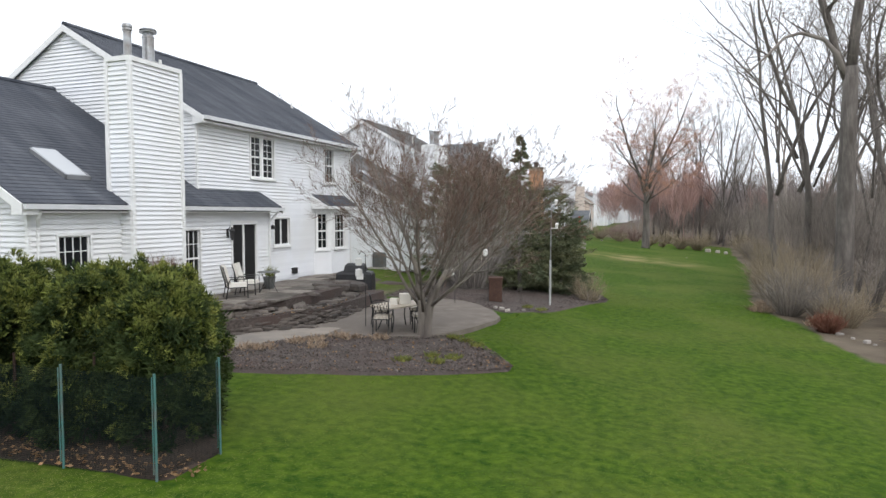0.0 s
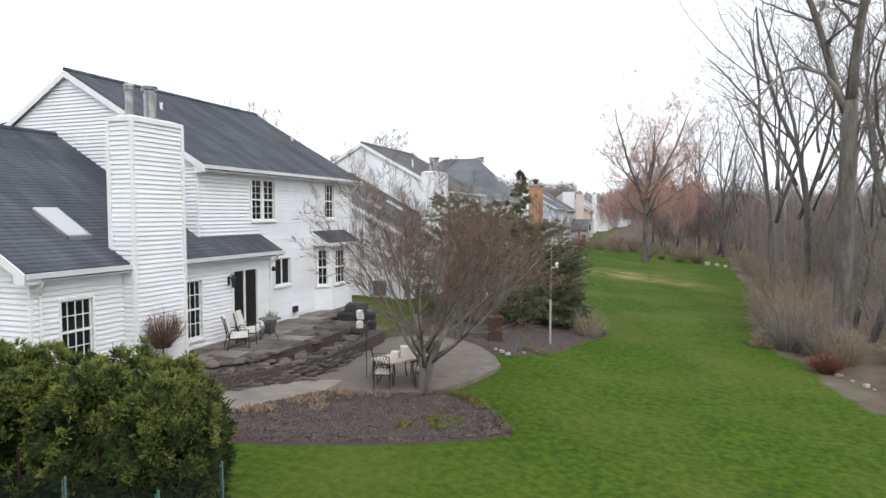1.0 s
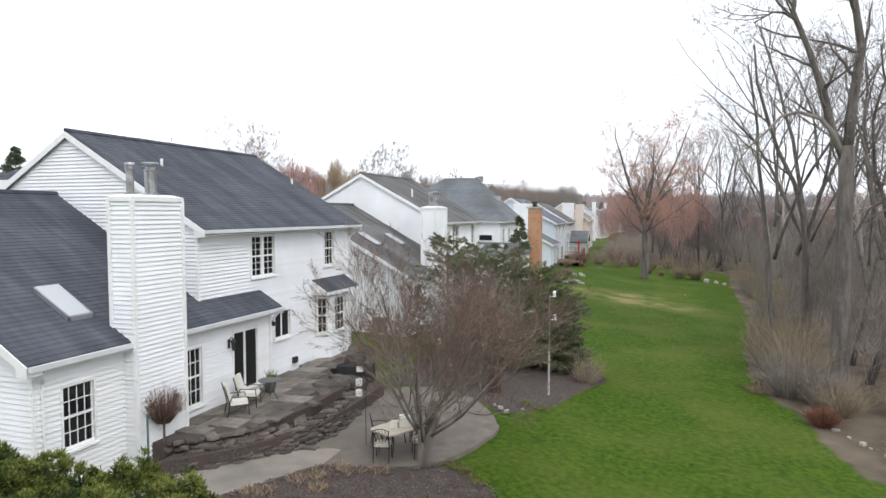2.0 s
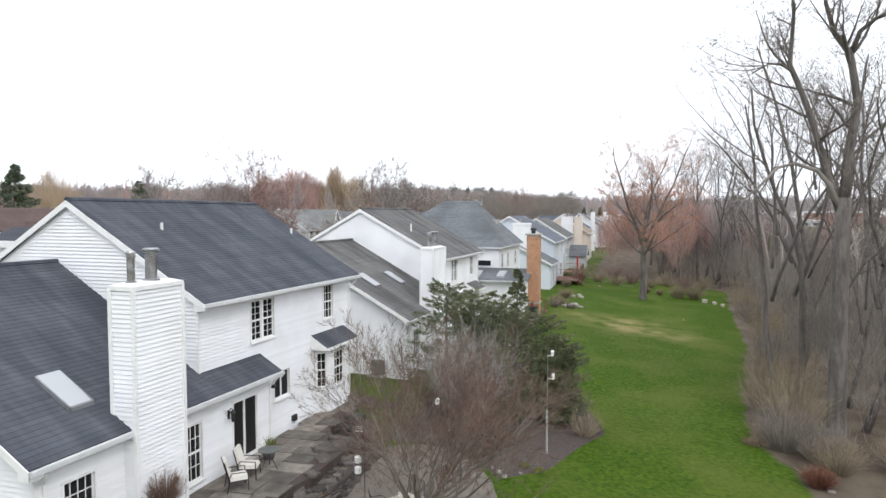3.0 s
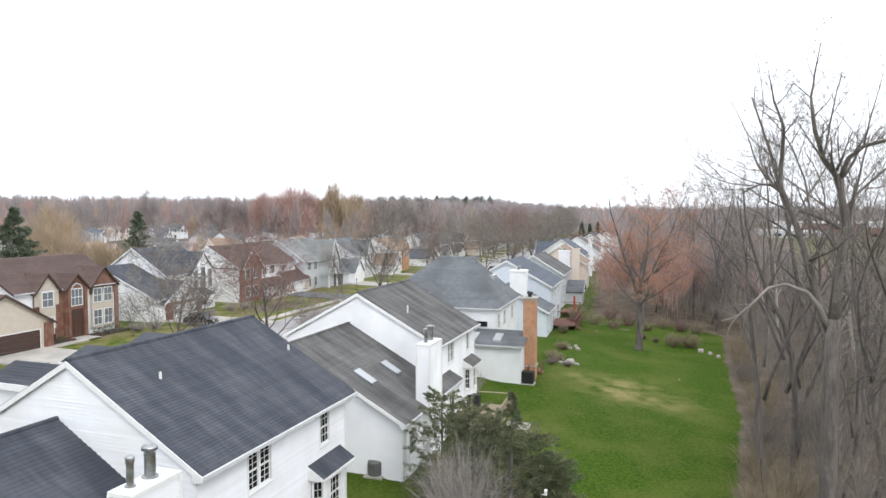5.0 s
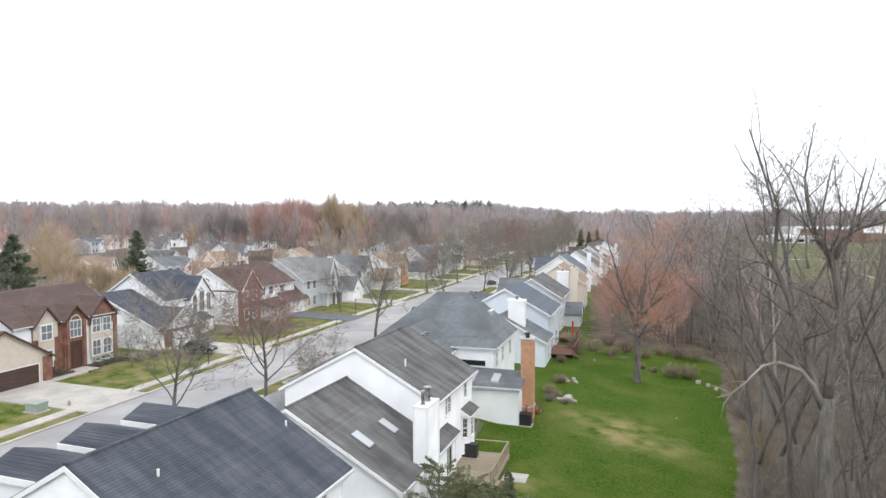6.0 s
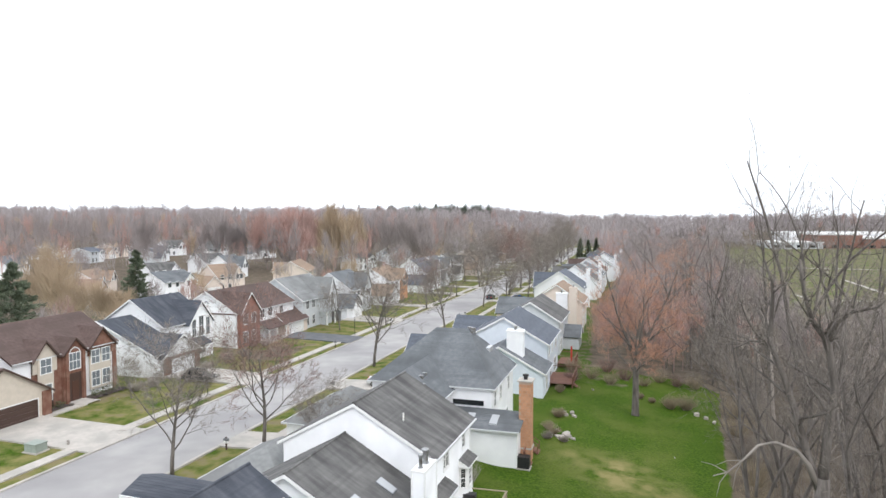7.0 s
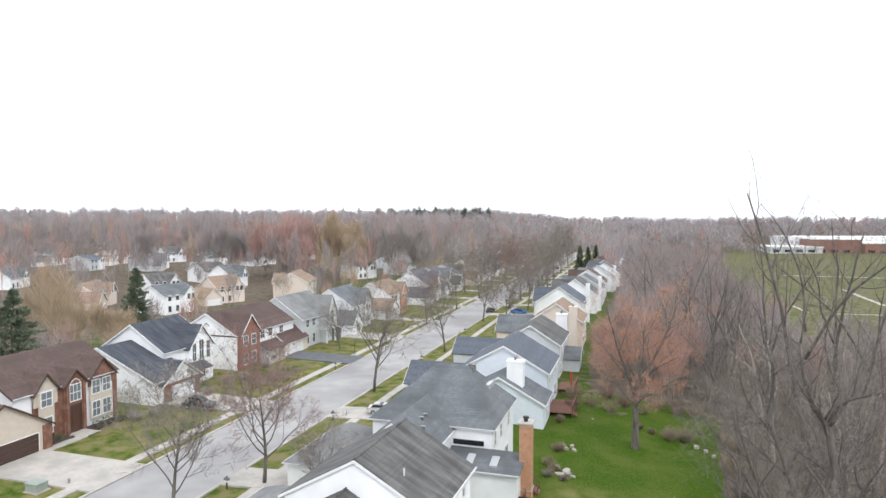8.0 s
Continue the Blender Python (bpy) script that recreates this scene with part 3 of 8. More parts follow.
def to_metres(h, kx=0.99, front=0.89, back=0.89, low=0.0, tall=1.0):
    """Brings a house that is drawn on the plan's grid to metres; front and back: the scale for y above and below 0."""
    for o in h.children_recursive:
        n = len(o.data.vertices)
        co = np.empty(n * 3, np.float32)
        o.data.vertices.foreach_get("co", co)
        co = co.reshape(n, 3)
        co[:, 0] *= kx
        co[:, 1] *= np.where(co[:, 1] > 0, front, back)
        co[:, 2] = co[:, 2] * tall + low
        o.data.vertices.foreach_set("co", co.ravel())
        o.data.update()


# ---- the two-storey colonial with a low wing, built twice ----
def colonial(m, label, near, sid, roof, group=""):
    h = thing("house", m, label, "house", "houses along the lawn")
    pc = near
    ZB, bd = 0.85, (0.127 if near else 0.15)
    rx, rz, wrx = -5.7, 10.58, -6.36
    ms = (rz - 7.2) / 6.1
    back = face((0, 0, 0), (0, 1, 0), (1, 0, 0))
    south = face((0, -0.3, 0), (1, 0, 0), (0, -1, 0))
    north = face((0, 11.45, 0), (-1, 0, 0), (0, 1, 0))
    front = face((-11.4, 0, 0), (0, -1, 0), (-1, 0, 0))
    uw, u2, kw = (2.85, 4.45, 5.38, 6.86), (8.76, 9.66, 5.42, 6.90), (4.42, 5.60, 2.82, 3.86)
    bay = (7.8, 10.5, 1.2, 4.45)
    wt_ = 7.14
    wall(h, back, [(-0.3, ZB), (11.45, ZB), (11.45, wt_), (-0.3, wt_)], [uw, u2, kw, bay], sid, bd, pieces=pc)
    wall(h, south, [(-11.4, ZB), (0, ZB), (0, wt_), (rx, rz - 0.14), (-11.4, wt_)], (), sid, bd, pieces=pc)
    wall(h, north, [(0, ZB), (11.4, ZB), (11.4, wt_), (-rx, rz - 0.14), (0, wt_)], (), sid, bd)
    wall(h, front, [(-11.45, ZB), (0.3, ZB), (0.3, wt_), (-11.45, wt_)], (), sid, bd)
    # roof of the main block
    yo0, yo1 = -0.46, 11.95
    zr = lambda x: rz - ms * abs(x - rx)
    nc = 46 if near else 40
    slope(h, (0.42, yo0, zr(0.42)), (0.42, yo1, zr(0.42)), (rx, yo1, rz), (rx, yo0, rz), roof, n=nc, pieces=pc)
    slope(h, (-11.82, yo1, zr(0.42)), (-11.82, yo0, zr(0.42)), (rx, yo0, rz), (rx, yo1, rz), roof, n=12)
    rc = B()
    rc.tube([(rx, yo0, rz + 0.02), (rx, yo1, rz + 0.02)], [0.09, 0.09], 6)
    part("ridge_cap", rc, roof, h)
    for y in (yo0 - 0.02, yo1 + 0.02):
        fascia(h, (0.45, y, zr(0.45) - 0.02), (rx, y, rz - 0.02))
        fascia(h, (-11.85, y, zr(0.45) - 0.02), (rx, y, rz - 0.02))
    b = B()
    b.box(0, 0.40, yo0, yo1, 6.98, 7.02)
    part("soffit", b, TRIM, h)
    gutter(h, (0.47, yo0, 7.17), (0.47, yo1, 7.17))
    b = B()
    b.hexa([(0.0, yo0 - 0.02, 6.9), (0.42, yo0 - 0.02, 6.95), (0.42, -0.3, 6.95), (0.0, -0.3, 6.9)], [(0.0, yo0 - 0.02, 7.25), (0.42, yo0 - 0.02, 7.10), (0.42, -0.3, 7.10), (0.0, -0.3, 7.25)])
    part("eave_return", b, TRIM, h)
    window(h, back, *uw, cols=2, rows=6, panes=2, mun=0.018, label="paired double-hung window with white glazing bars")
    window(h, back, *u2, cols=3, rows=4)
    window(h, back, *kw, cols=1, rows=1, sash=False, panes=2, pane=PANED)
    # corner boards
    for x, y in ((0.015, -0.315), (0.015, 11.465)):
        b = B()
        b.box(x - 0.07, x + 0.03, y - 0.03 if y < 0 else y - 0.07, y + 0.07 if y < 0 else y + 0.03, ZB, 7.0)
        part("corner_board", b, TRIM, h)
    downspout(h, [(0.45, 11.6, 7.05), (0.3, 11.55, 6.85), (0.08, 11.38, 6.6), (0.08, 11.38, 1.0)])
    # low wing and the room that goes on along the main block
    wx, we = 0.7, 4.22
    wrz = 8.39
    ws = (wrz - 4.28) / 7.39
    wz = lambda x: wrz - ws * abs(x - wrx)
    wback = face((wx, 0, 0), (0, 1, 0), (1, 0, 0))
    lw, w3, dr = (-6.68, -5.68, 1.95, 3.50), (-1.90, -1.16, 1.78, 3.55), (0.62, 2.09, 1.66, 3.72)
    wtop = wz(wx) - 0.15
    wall(h, wback, [(-7.5, ZB), (3.02, ZB), (3.02, wtop), (-7.5, wtop)], [lw, w3, dr], sid, bd, pieces=pc)
    wsouth = face((0, -7.5, 0), (1, 0, 0), (0, -1, 0))
    wall(h, wsouth, [(-13.4, ZB), (wx, ZB), (wx, wtop), (wrx, wrz - 0.15), (-13.4, wtop)], (), sid, bd, pieces=False)
    wall(h, face((0, 3.02, 0), (-1, 0, 0), (0, 1, 0)), [(-wx, ZB), (0.0, ZB), (0.0, wz(0) - 0.15), (-wx, wtop)], (), sid, bd)
    wall(h, face((-13.4, 0, 0), (0, -1, 0), (-1, 0, 0)), [(0.3, ZB), (7.5, ZB), (7.5, wtop), (0.3, wtop)], (), sid, 0)
    window(h, wback, *lw, cols=4, rows=4)
    window(h, wback, *w3, cols=3, rows=4, blind=0.0)
    ex = 1.03
    slope(h, (ex, -7.9, wz(ex)), (ex, -0.32, wz(ex)), (wrx, -0.32, wrz), (wrx, -7.9, wrz), roof, n=46 if near else 36, pieces=pc)
    slope(h, (ex, -0.32, wz(ex)), (ex, 3.42, wz(ex)), (0.02, 3.42, wz(0.02)), (0.02, -0.32, wz(0.02)), roof, n=7, pieces=pc)
    slope(h, (-13.75, -0.32, wz(ex)), (-13.75, -7.9, wz(ex)), (wrx, -7.9, wrz), (wrx, -0.32, wrz), roof, n=10)
    rc = B()
    rc.tube([(wrx, -7.9, wrz + 0.02), (wrx, -0.35, wrz + 0.02)], [0.09, 0.09], 6)
    part("ridge_cap", rc, roof, h)
    for y0, x1 in ((-7.92, wrx), (3.44, 0.02)):
        fascia(h, (ex + 0.03, y0, wz(ex) - 0.03), (x1, y0, wz(x1) - 0.02))
    fascia(h, (-13.77, -7.92, wz(ex) - 0.03), (wrx, -7.92, wrz - 0.02))
    b = B()
    b.box(wx, ex, -7.9, 3.42, wz(ex) - 0.22, wz(ex) - 0.18)
    part("soffit", b, TRIM, h)
    b = B()
    b.box(wx, ex + 0.03, -7.94, -7.5, wz(ex) - 0.26, wz(ex) - 0.02)
    part("eave_return", b, TRIM, h)
    gutter(h, (ex + 0.06, -7.9, wz(ex) - 0.02), (ex + 0.06, -4.58, wz(ex) - 0.02))
    gutter(h, (ex + 0.06, -2.41, wz(ex) - 0.02), (ex + 0.06, 3.45, wz(ex) - 0.02))
    for y in (-7.5, 3.02):
        b = B()
        b.box(wx - 0.06, wx + 0.04, y - 0.05, y + 0.05, ZB, wtop - 0.03)
        part("corner_board", b, TRIM, h)
    downspout(h, [(1.05, -7.45, 4.08), (0.98, -7.45, 3.95), (0.78, -7.3, 3.72), (0.78, -7.3, 1.0)])
    downspout(h, [(1.05, 3.1, 4.1), (0.95, 3.0, 3.95), (0.78, 2.95, 3.75), (0.78, 2.95, 1.35)])
    # chimney
    cx0, cx1, cy0, cy1, ct = 0.36, 1.18, -4.56, -2.50, 8.05
    ch = B()
    ch.box(cx0 + 0.03, cx1 - 0.03, cy0 + 0.03, cy1 - 0.03, 0.6, ct)
    chim = part("chimney", ch, sid, h, "tall white clapboard chimney with metal flues")
    for fm, length in ((face((cx1 - 0.03, 0, 0), (0, 1, 0), (1, 0, 0)), (cy0, cy1)), (face((0, cy0 + 0.03, 0), (1, 0, 0), (0, -1, 0)), (cx0, cx1)), (face((0, cy1 - 0.03, 0), (-1, 0, 0), (0, 1, 0)), (-cx1, -cx0))):
        nb = round((ct - ZB) / bd)
        one = B()
        for i in range(nb):
            z0, z1 = ZB + (ct - ZB) * i / nb, ZB + (ct - ZB) * (i + 1) / nb
            bb = B() if pc else one
            l, r = length[0] + 0.05, length[1] - 0.05
            bb.hexa([(l, 0.002, z0), (r, 0.002, z0), (r, 0.048, z0), (l, 0.048, z0)], [(l, 0.002, z1), (r, 0.002, z1), (r, 0.006, z1), (l, 0.006, z1)])
            if pc:
                part("siding_board", bb.move(fm), sid, chim)
        if not pc:
            part("siding", one.move(fm), sid, chim, kind="stuff")
    for x, y in ((cx0, cy0), (cx1, cy0), (cx1, cy1), (cx0, cy1)):
        b = B()
        b.box(x - 0.055, x + 0.055, y - 0.055, y + 0.055, ZB, ct)
        part("corner_board", b, TRIM, chim)
    b = B()
    o1 = 0.045
    b.hexa([(cx0 - o1, cy0 - o1, ct - 0.02), (cx1 + o1, cy0 - o1, ct - 0.02), (cx1 + o1, cy1 + o1, ct - 0.02), (cx0 - o1, cy1 + o1, ct - 0.02)],
           [(cx0 - o1, cy0 - o1, ct + 0.10), (cx1 + o1, cy0 - o1, ct + 0.10), (cx1 + o1, cy1 + o1, ct + 0.10), (cx0 - o1, cy1 + o1, ct + 0.10)])
    b.hexa([(cx0 - 0.03, cy0 - 0.03, ct + 0.10), (cx1 + 0.03, cy0 - 0.03, ct + 0.10), (cx1 + 0.03, cy1 + 0.03, ct + 0.10), (cx0 - 0.03, cy1 + 0.03, ct + 0.10)],
           [(cx0 + 0.2, cy0 + 0.2, ct + 0.17), (cx1 - 0.2, cy0 + 0.2, ct + 0.17), (cx1 - 0.2, cy1 - 0.2, ct + 0.17), (cx0 + 0.2, cy1 - 0.2, ct + 0.17)])
    part("chimney_cap", b, TRIM, chim)
    flue(chim, 0.78, -4.18, ct + 0.17, 0.11, 0.85, False)
    flue(chim, 0.78, -3.36, ct + 0.17, 0.17, 0.90, True)
    # bay window with its shed roof
    by = B()
    lo, hi = 1.2, 4.36
    plan = [(0.0, 7.72), (0.60, 8.30), (0.60, 10.02), (0.0, 10.62)]
    by.hexa([(x, y, lo) for x, y in plan], [(x, y, lo + 1.25) for x, y in plan])
    by.hexa([(x, y, 4.08) for x, y in plan], [(x, y, hi) for x, y in plan])
    bayo = part("bay_window", by, sid, h, "projecting bay with multi-pane windows")
    for p, q in zip(plan[:-1], plan[1:]):
        p, q = Vector((*p, 0)), Vector((*q, 0))
        s = (q - p).normalized()
        n = Vector((s.y, -s.x, 0))
        L = (q - p).length
        fm = face(p, s, n)
        w = 0.24 if L > 1.5 else 0.1
        part("mullion", _box(0, w, -0.1, 0.0, 2.45, 4.12).move(fm), TRIM, bayo)
        part("mullion", _box(L - w - 0.1, L, -0.1, 0.0, 2.45, 4.12).move(fm), TRIM, bayo)
        if L > 1.5:
            window(bayo, fm, 0.30, L - 0.40, 2.55, 4.02, 3, 4, fr=0.05)
        else:
            window(bayo, fm, 0.2, L - 0.2, 2.55, 4.05, 2, 4, fr=0.08)
        one = B()
        for i in range(9):
            z0, z1 = lo + 1.2 * i / 9, lo + 1.2 * (i + 1) / 9
            one.hexa([(0, 0.002, z0), (L, 0.002, z0), (L, 0.026, z0), (0, 0.026, z0)], [(0, 0.002, z1), (L, 0.002, z1), (L, 0.006, z1), (0, 0.006, z1)])
        part("siding", one.move(fm), sid, bayo, kind="stuff")
    slope(bayo, (0.86, 7.58, 4.36), (0.86, 10.82, 4.36), (0.02, 10.82, 4.86), (0.02, 7.58, 4.86), roof, n=7, thick=0.06)
    for y in (7.56, 10.84):
        b = B()
        b.hexa([(0.02, y - 0.02, 4.32), (0.87, y - 0.02, 4.24), (0.87, y + 0.02, 4.24), (0.02, y + 0.02, 4.32)], [(0.02, y - 0.02, 4.84), (0.87, y - 0.02, 4.34), (0.87, y + 0.02, 4.34), (0.02, y + 0.02, 4.84)])
        part("cheek_board", b, TRIM, bayo)
    b = B()
    b.box(0.02, 0.89, 7.55, 10.85, 4.24, 4.30)
    b.box(0.85, 0.90, 7.55, 10.85, 4.24, 4.36)
    part("eave_board", b, TRIM, bayo)
    # sliding patio door
    b = B()
    s0, s1, z0, z1 = dr
    b.box(s0 - 0.07, s0 + 0.02, -0.1, 0.05, z0 - 0.06, z1 + 0.08)
    b.box(s1 - 0.02, s1 + 0.07, -0.1, 0.05, z0 - 0.06, z1 + 0.08)
    b.box(s0, s1, -0.1, 0.05, z1 - 0.03, z1 + 0.08)
    b.box(s0, s1, -0.1, 0.09, z0 - 0.06, z0 + 0.03)
    b.box((s0 + s1) / 2 - 0.045, (s0 + s1) / 2 + 0.045, -0.06, 0.0, z0, z1)
    door = part("sliding_door", b.move(wback), TRIM, h, "white sliding patio door with dark glass")
    for a, c, y in ((s0 + 0.02, (s0 + s1) / 2 - 0.045, -0.055), ((s0 + s1) / 2 + 0.045, s1 - 0.02, -0.03)):
        p = B()
        p.box(a, c, y, y + 0.012, z0 + 0.03, z1 - 0.03)
        part("pane", p.move(wback), PANED, door)
    b = B()
    b.box(s0 - 0.2, s1 + 0.25, 0.05, 0.40, z0 - 0.20, z0 - 0.05)
    part("door_step", b.move(wback), CONC, h)
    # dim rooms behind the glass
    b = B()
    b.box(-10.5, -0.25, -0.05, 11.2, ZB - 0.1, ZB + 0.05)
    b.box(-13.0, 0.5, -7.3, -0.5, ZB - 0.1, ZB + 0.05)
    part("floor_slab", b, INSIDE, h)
    if near:
        vent_pipe(h, -3.75, 2.35, zr(-3.75), 0.26)
        vent_pipe(h, -3.1, 11.2, zr(-3.1), 0.25)
        skylight(h, -5.63, -4.76, wz, -1.42, -0.1)
        # wall lantern by the door
        b = B()
        b.box(0.04, 0.08, 0.27, 0.37, 3.25, 3.55)
        b.tube([(0.08, 0.32, 3.5), (0.16, 0.32, 3.62), (0.24, 0.32, 3.58)], [0.015] * 3, 5)
        b.move(Matrix.Translation((wx, 0, 0)))
        lan = part("wall_lantern", b, BLACK, h, "black metal wall lantern")
        b = B()
        b.lathe(wx + 0.24, 0.32, [(0.02, 3.58), (0.11, 3.50), (0.12, 3.47), (0.08, 3.46), (0.06, 3.22), (0.03, 3.17)], 6)
        part("lantern_cage", b, BLACK, lan)
        # dryer vent near the ground
        b = B()
        b.box(0.03, 0.16, 5.75, 6.05, 1.62, 1.86)
        part("dryer_vent", b, BLACK, h)
        # light and bracket by the kitchen window
        b = B()
        b.box(0.03, 0.14, 3.82, 4.02, 2.95, 3.45)
        b.tube([(0.1, 3.92, 3.45), (0.3, 3.92, 3.62)], [0.02, 0.02], 5)
        b.lathe(0.3, 3.92, [(0.13, 3.45), (0.12, 3.5), (0.04, 3.6)], 8)
        part("floodlight", b, BLACK, h)
    else:
        skylight(h, -6.3, -5.5, wz, -3.0, -1.75)
        skylight(h, -3.2, -2.4, wz, -2.7, -1.5)
        vent_pipe(h, -2.8, 2.2, zr(-2.8), 0.55)
    return h


H1 = pose(-14.0, 17.83, 0, 0, 0, -2.4)
house1 = colonial(H1, "white clapboard two-storey house with charcoal shingle roof and tall chimney", True, SIDING, ROOF)
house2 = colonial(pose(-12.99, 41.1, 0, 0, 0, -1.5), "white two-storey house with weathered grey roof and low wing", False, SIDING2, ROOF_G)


# ---- far houses, built from blocks ----
def gable_block(parent, x0, x1, y0, y1, z0, ze, zr, axis, wallm, roofm, oh=0.35, n=10, name="wall", trim=None):
    """A block with a gable roof; axis: the ridge's direction."""
    b = B()
    w = ze - 0.02
    if axis == "y":
        xm = (x0 + x1) / 2
        pr = [(x0, z0), (x1, z0), (x1, w), (xm, zr - 0.12), (x0, w)]
        k = len(pr)
        b.v += [(x, y0, z) for x, z in pr] + [(x, y1, z) for x, z in pr]
    else:
        ym = (y0 + y1) / 2
        pr = [(y1, z0), (y0, z0), (y0, w), (ym, zr - 0.12), (y1, w)]
        k = len(pr)
        b.v += [(x0, y, z) for y, z in pr] + [(x1, y, z) for y, z in pr]
    b.f += [tuple(range(k)), tuple(reversed(range(k, 2 * k)))] + [(i, k + i, k + (i + 1) % k, (i + 1) % k) for i in range(k)]
    part(name, b, wallm, parent)
    if axis == "y":
        s = (zr - ze) / ((x1 - x0) / 2)
        lo = ze - s * oh
        a, c = y0 - oh, y1 + oh
        slope(parent, (x1 + oh, a, lo), (x1 + oh, c, lo), (xm, c, zr), (xm, a, zr), roofm, 0.14, n)
        slope(parent, (x0 - oh, c, lo), (x0 - oh, a, lo), (xm, a, zr), (xm, c, zr), roofm, 0.14, n)
        for y in (a - 0.02, c + 0.02):
            fascia(parent, (x1 + oh, y, lo + 0.02), (xm, y, zr + 0.02), h=0.26, material=trim)
            fascia(parent, (x0 - oh, y, lo + 0.02), (xm, y, zr + 0.02), h=0.26, material=trim)
        gutter(parent, (x1 + oh + 0.05, a, lo), (x1 + oh + 0.05, c, lo))
    else:
        s = (zr - ze) / ((y1 - y0) / 2)
        lo = ze - s * oh
        a, c = x0 - oh, x1 + oh
        slope(parent, (c, y1 + oh, lo), (a, y1 + oh, lo), (a, ym, zr), (c, ym, zr), roofm, 0.14, n)
        slope(parent, (a, y0 - oh, lo), (c, y0 - oh, lo), (c, ym, zr), (a, ym, zr), roofm, 0.14, n)
        for x in (a - 0.02, c + 0.02):
            fascia(parent, (x, y1 + oh, lo + 0.02), (x, ym, zr + 0.02), h=0.26, material=trim)
            fascia(parent, (x, y0 - oh, lo + 0.02), (x, ym, zr + 0.02), h=0.26, material=trim)


def hip_block(parent, x0, x1, y0, y1, z0, ze, zr, wallm, roofm, oh=0.4, n=14, ridge=None):
    b = B()
    b.box(x0, x1, y0, y1, z0, ze)
    part("wall", b, wallm, parent)
    x0, x1, y0, y1 = x0 - oh, x1 + oh, y0 - oh, y1 + oh
    d = min(x1 - x0, y1 - y0) / 2
    xm = (x0 + x1) / 2
    if y1 - y0 >= x1 - x0:
        r0, r1 = (xm, y0 + d, zr), (xm, y1 - d, zr)
    else:
        ym = (y0 + y1) / 2
        r0, r1 = (x0 + d, ym, zr), (x1 - d, ym, zr)
    e = ze - 0.1
    p = [(x0, y0, e), (x1, y0, e), (x1, y1, e), (x0, y1, e)]
    if ridge:
        (ax, ay), (bx_, by_) = ridge
        a, c = (bx_, by_, zr), (ax, ay, zr)
        quads = [(p[0], p[1], c, a), (p[1], p[2], c, c), (p[2], p[3], a, c), (p[3], p[0], a, a)]
    elif y1 - y0 >= x1 - x0:
        quads = [(p[0], p[1], r0, r0), (p[1], p[2], r1, r0), (p[2], p[3], r1, r1), (p[3], p[0], r0, r1)]
    else:
        quads = [(p[0], p[1], r1, r0), (p[1], p[2], r1, r1), (p[2], p[3], r0, r1), (p[3], p[0], r0, r0)]
    for q in quads:
        slope(parent, *q, roofm, 0.10, n)
    for a, c in zip(p, p[1:] + p[:1]):
        gutter(parent, (*a[:2], e + 0.02), (*c[:2], e + 0.02))


def fwin(parent, side, at, s0, s1, z0, z1, cols=2, rows=4, arch=False, pane=None):
    """A window on the side e, w, s or n of a block, whose wall lies at that coordinate."""
    if side == "e":
        m = face((at, 0, 0), (0, 1, 0), (1, 0, 0))
    elif side == "w":
        m = face((at, 0, 0), (0, -1, 0), (-1, 0, 0))
        s0, s1 = -s1, -s0
    elif side == "s":
        m = face((0, at, 0), (1, 0, 0), (0, -1, 0))
    else:
        m = face((0, at, 0), (-1, 0, 0), (0, 1, 0))
        s0, s1 = -s1, -s0
    b = B()
    b.ring(s0, s1, z0, z1, 0.10, 0.0, 0.08)
    w = part("window", b.move(m), TRIM, parent)
    for i in range(1, cols):
        q = s0 + (s1 - s0) * i / cols
        part("mullion", _box(q - 0.025, q + 0.025, 0.0, 0.05, z0, z1).move(m), TRIM, w)
    if rows > 1:
        part("meeting_rail", _box(s0, s1, 0.0, 0.055, (z0 + z1) / 2 - 0.035, (z0 + z1) / 2 + 0.035).move(m), TRIM, w)
    p = B()
    p.box(s0, s1, 0.005, 0.02, z0, z1)
    part("pane", p.move(m), pane or PANEF, w)
    return w


def fdoor(parent, at, s0, s1, z0, z1, material, panels=0):
    """A door or a garage door in a wall that faces the street on the east."""
    m = face((at, 0, 0), (0, 1, 0), (1, 0, 0))
    b = B()
    b.ring(s0, s1, z0, z1, 0.1, 0, 0.06)
    d = part("door", b.move(m), TRIM, parent)
    n = max(1, panels)
    for i in range(n):
        p = B()
        a, c = z0 + (z1 - z0) * i / n, z0 + (z1 - z0) * (i + 1) / n
        p.box(s0, s1, 0.0, 0.035, a + 0.012, c - 0.012)
        part("door_panel", p.move(m), material, d)


def box_chimney(parent, x0, x1, y0, y1, z0, z1, material, pots=2):
    b = B()
    b.box(x0, x1, y0, y1, z0, z1)
    b.box(x0 - 0.08, x1 + 0.08, y0 - 0.08, y1 + 0.08, z1 - 0.25, z1 - 0.05)
    c = part("chimney", b, material, parent)
    for i in range(pots):
        b = B()
        x, y = (x0 + x1) / 2, y0 + (y1 - y0) * (i + 0.5) / pots
        b.lathe(x, y, [(0.14, z1), (0.14, z1 + 0.35), (0.22, z1 + 0.37), (0.2, z1 + 0.5)], 8)
        part("flue", b, METAL, c)


def house(x, y, label, group, z=0.0):
    return thing("house", spot(x, y, z), label, "house", group)


WESTG, EASTG = "houses across the road", "houses along the lawn"


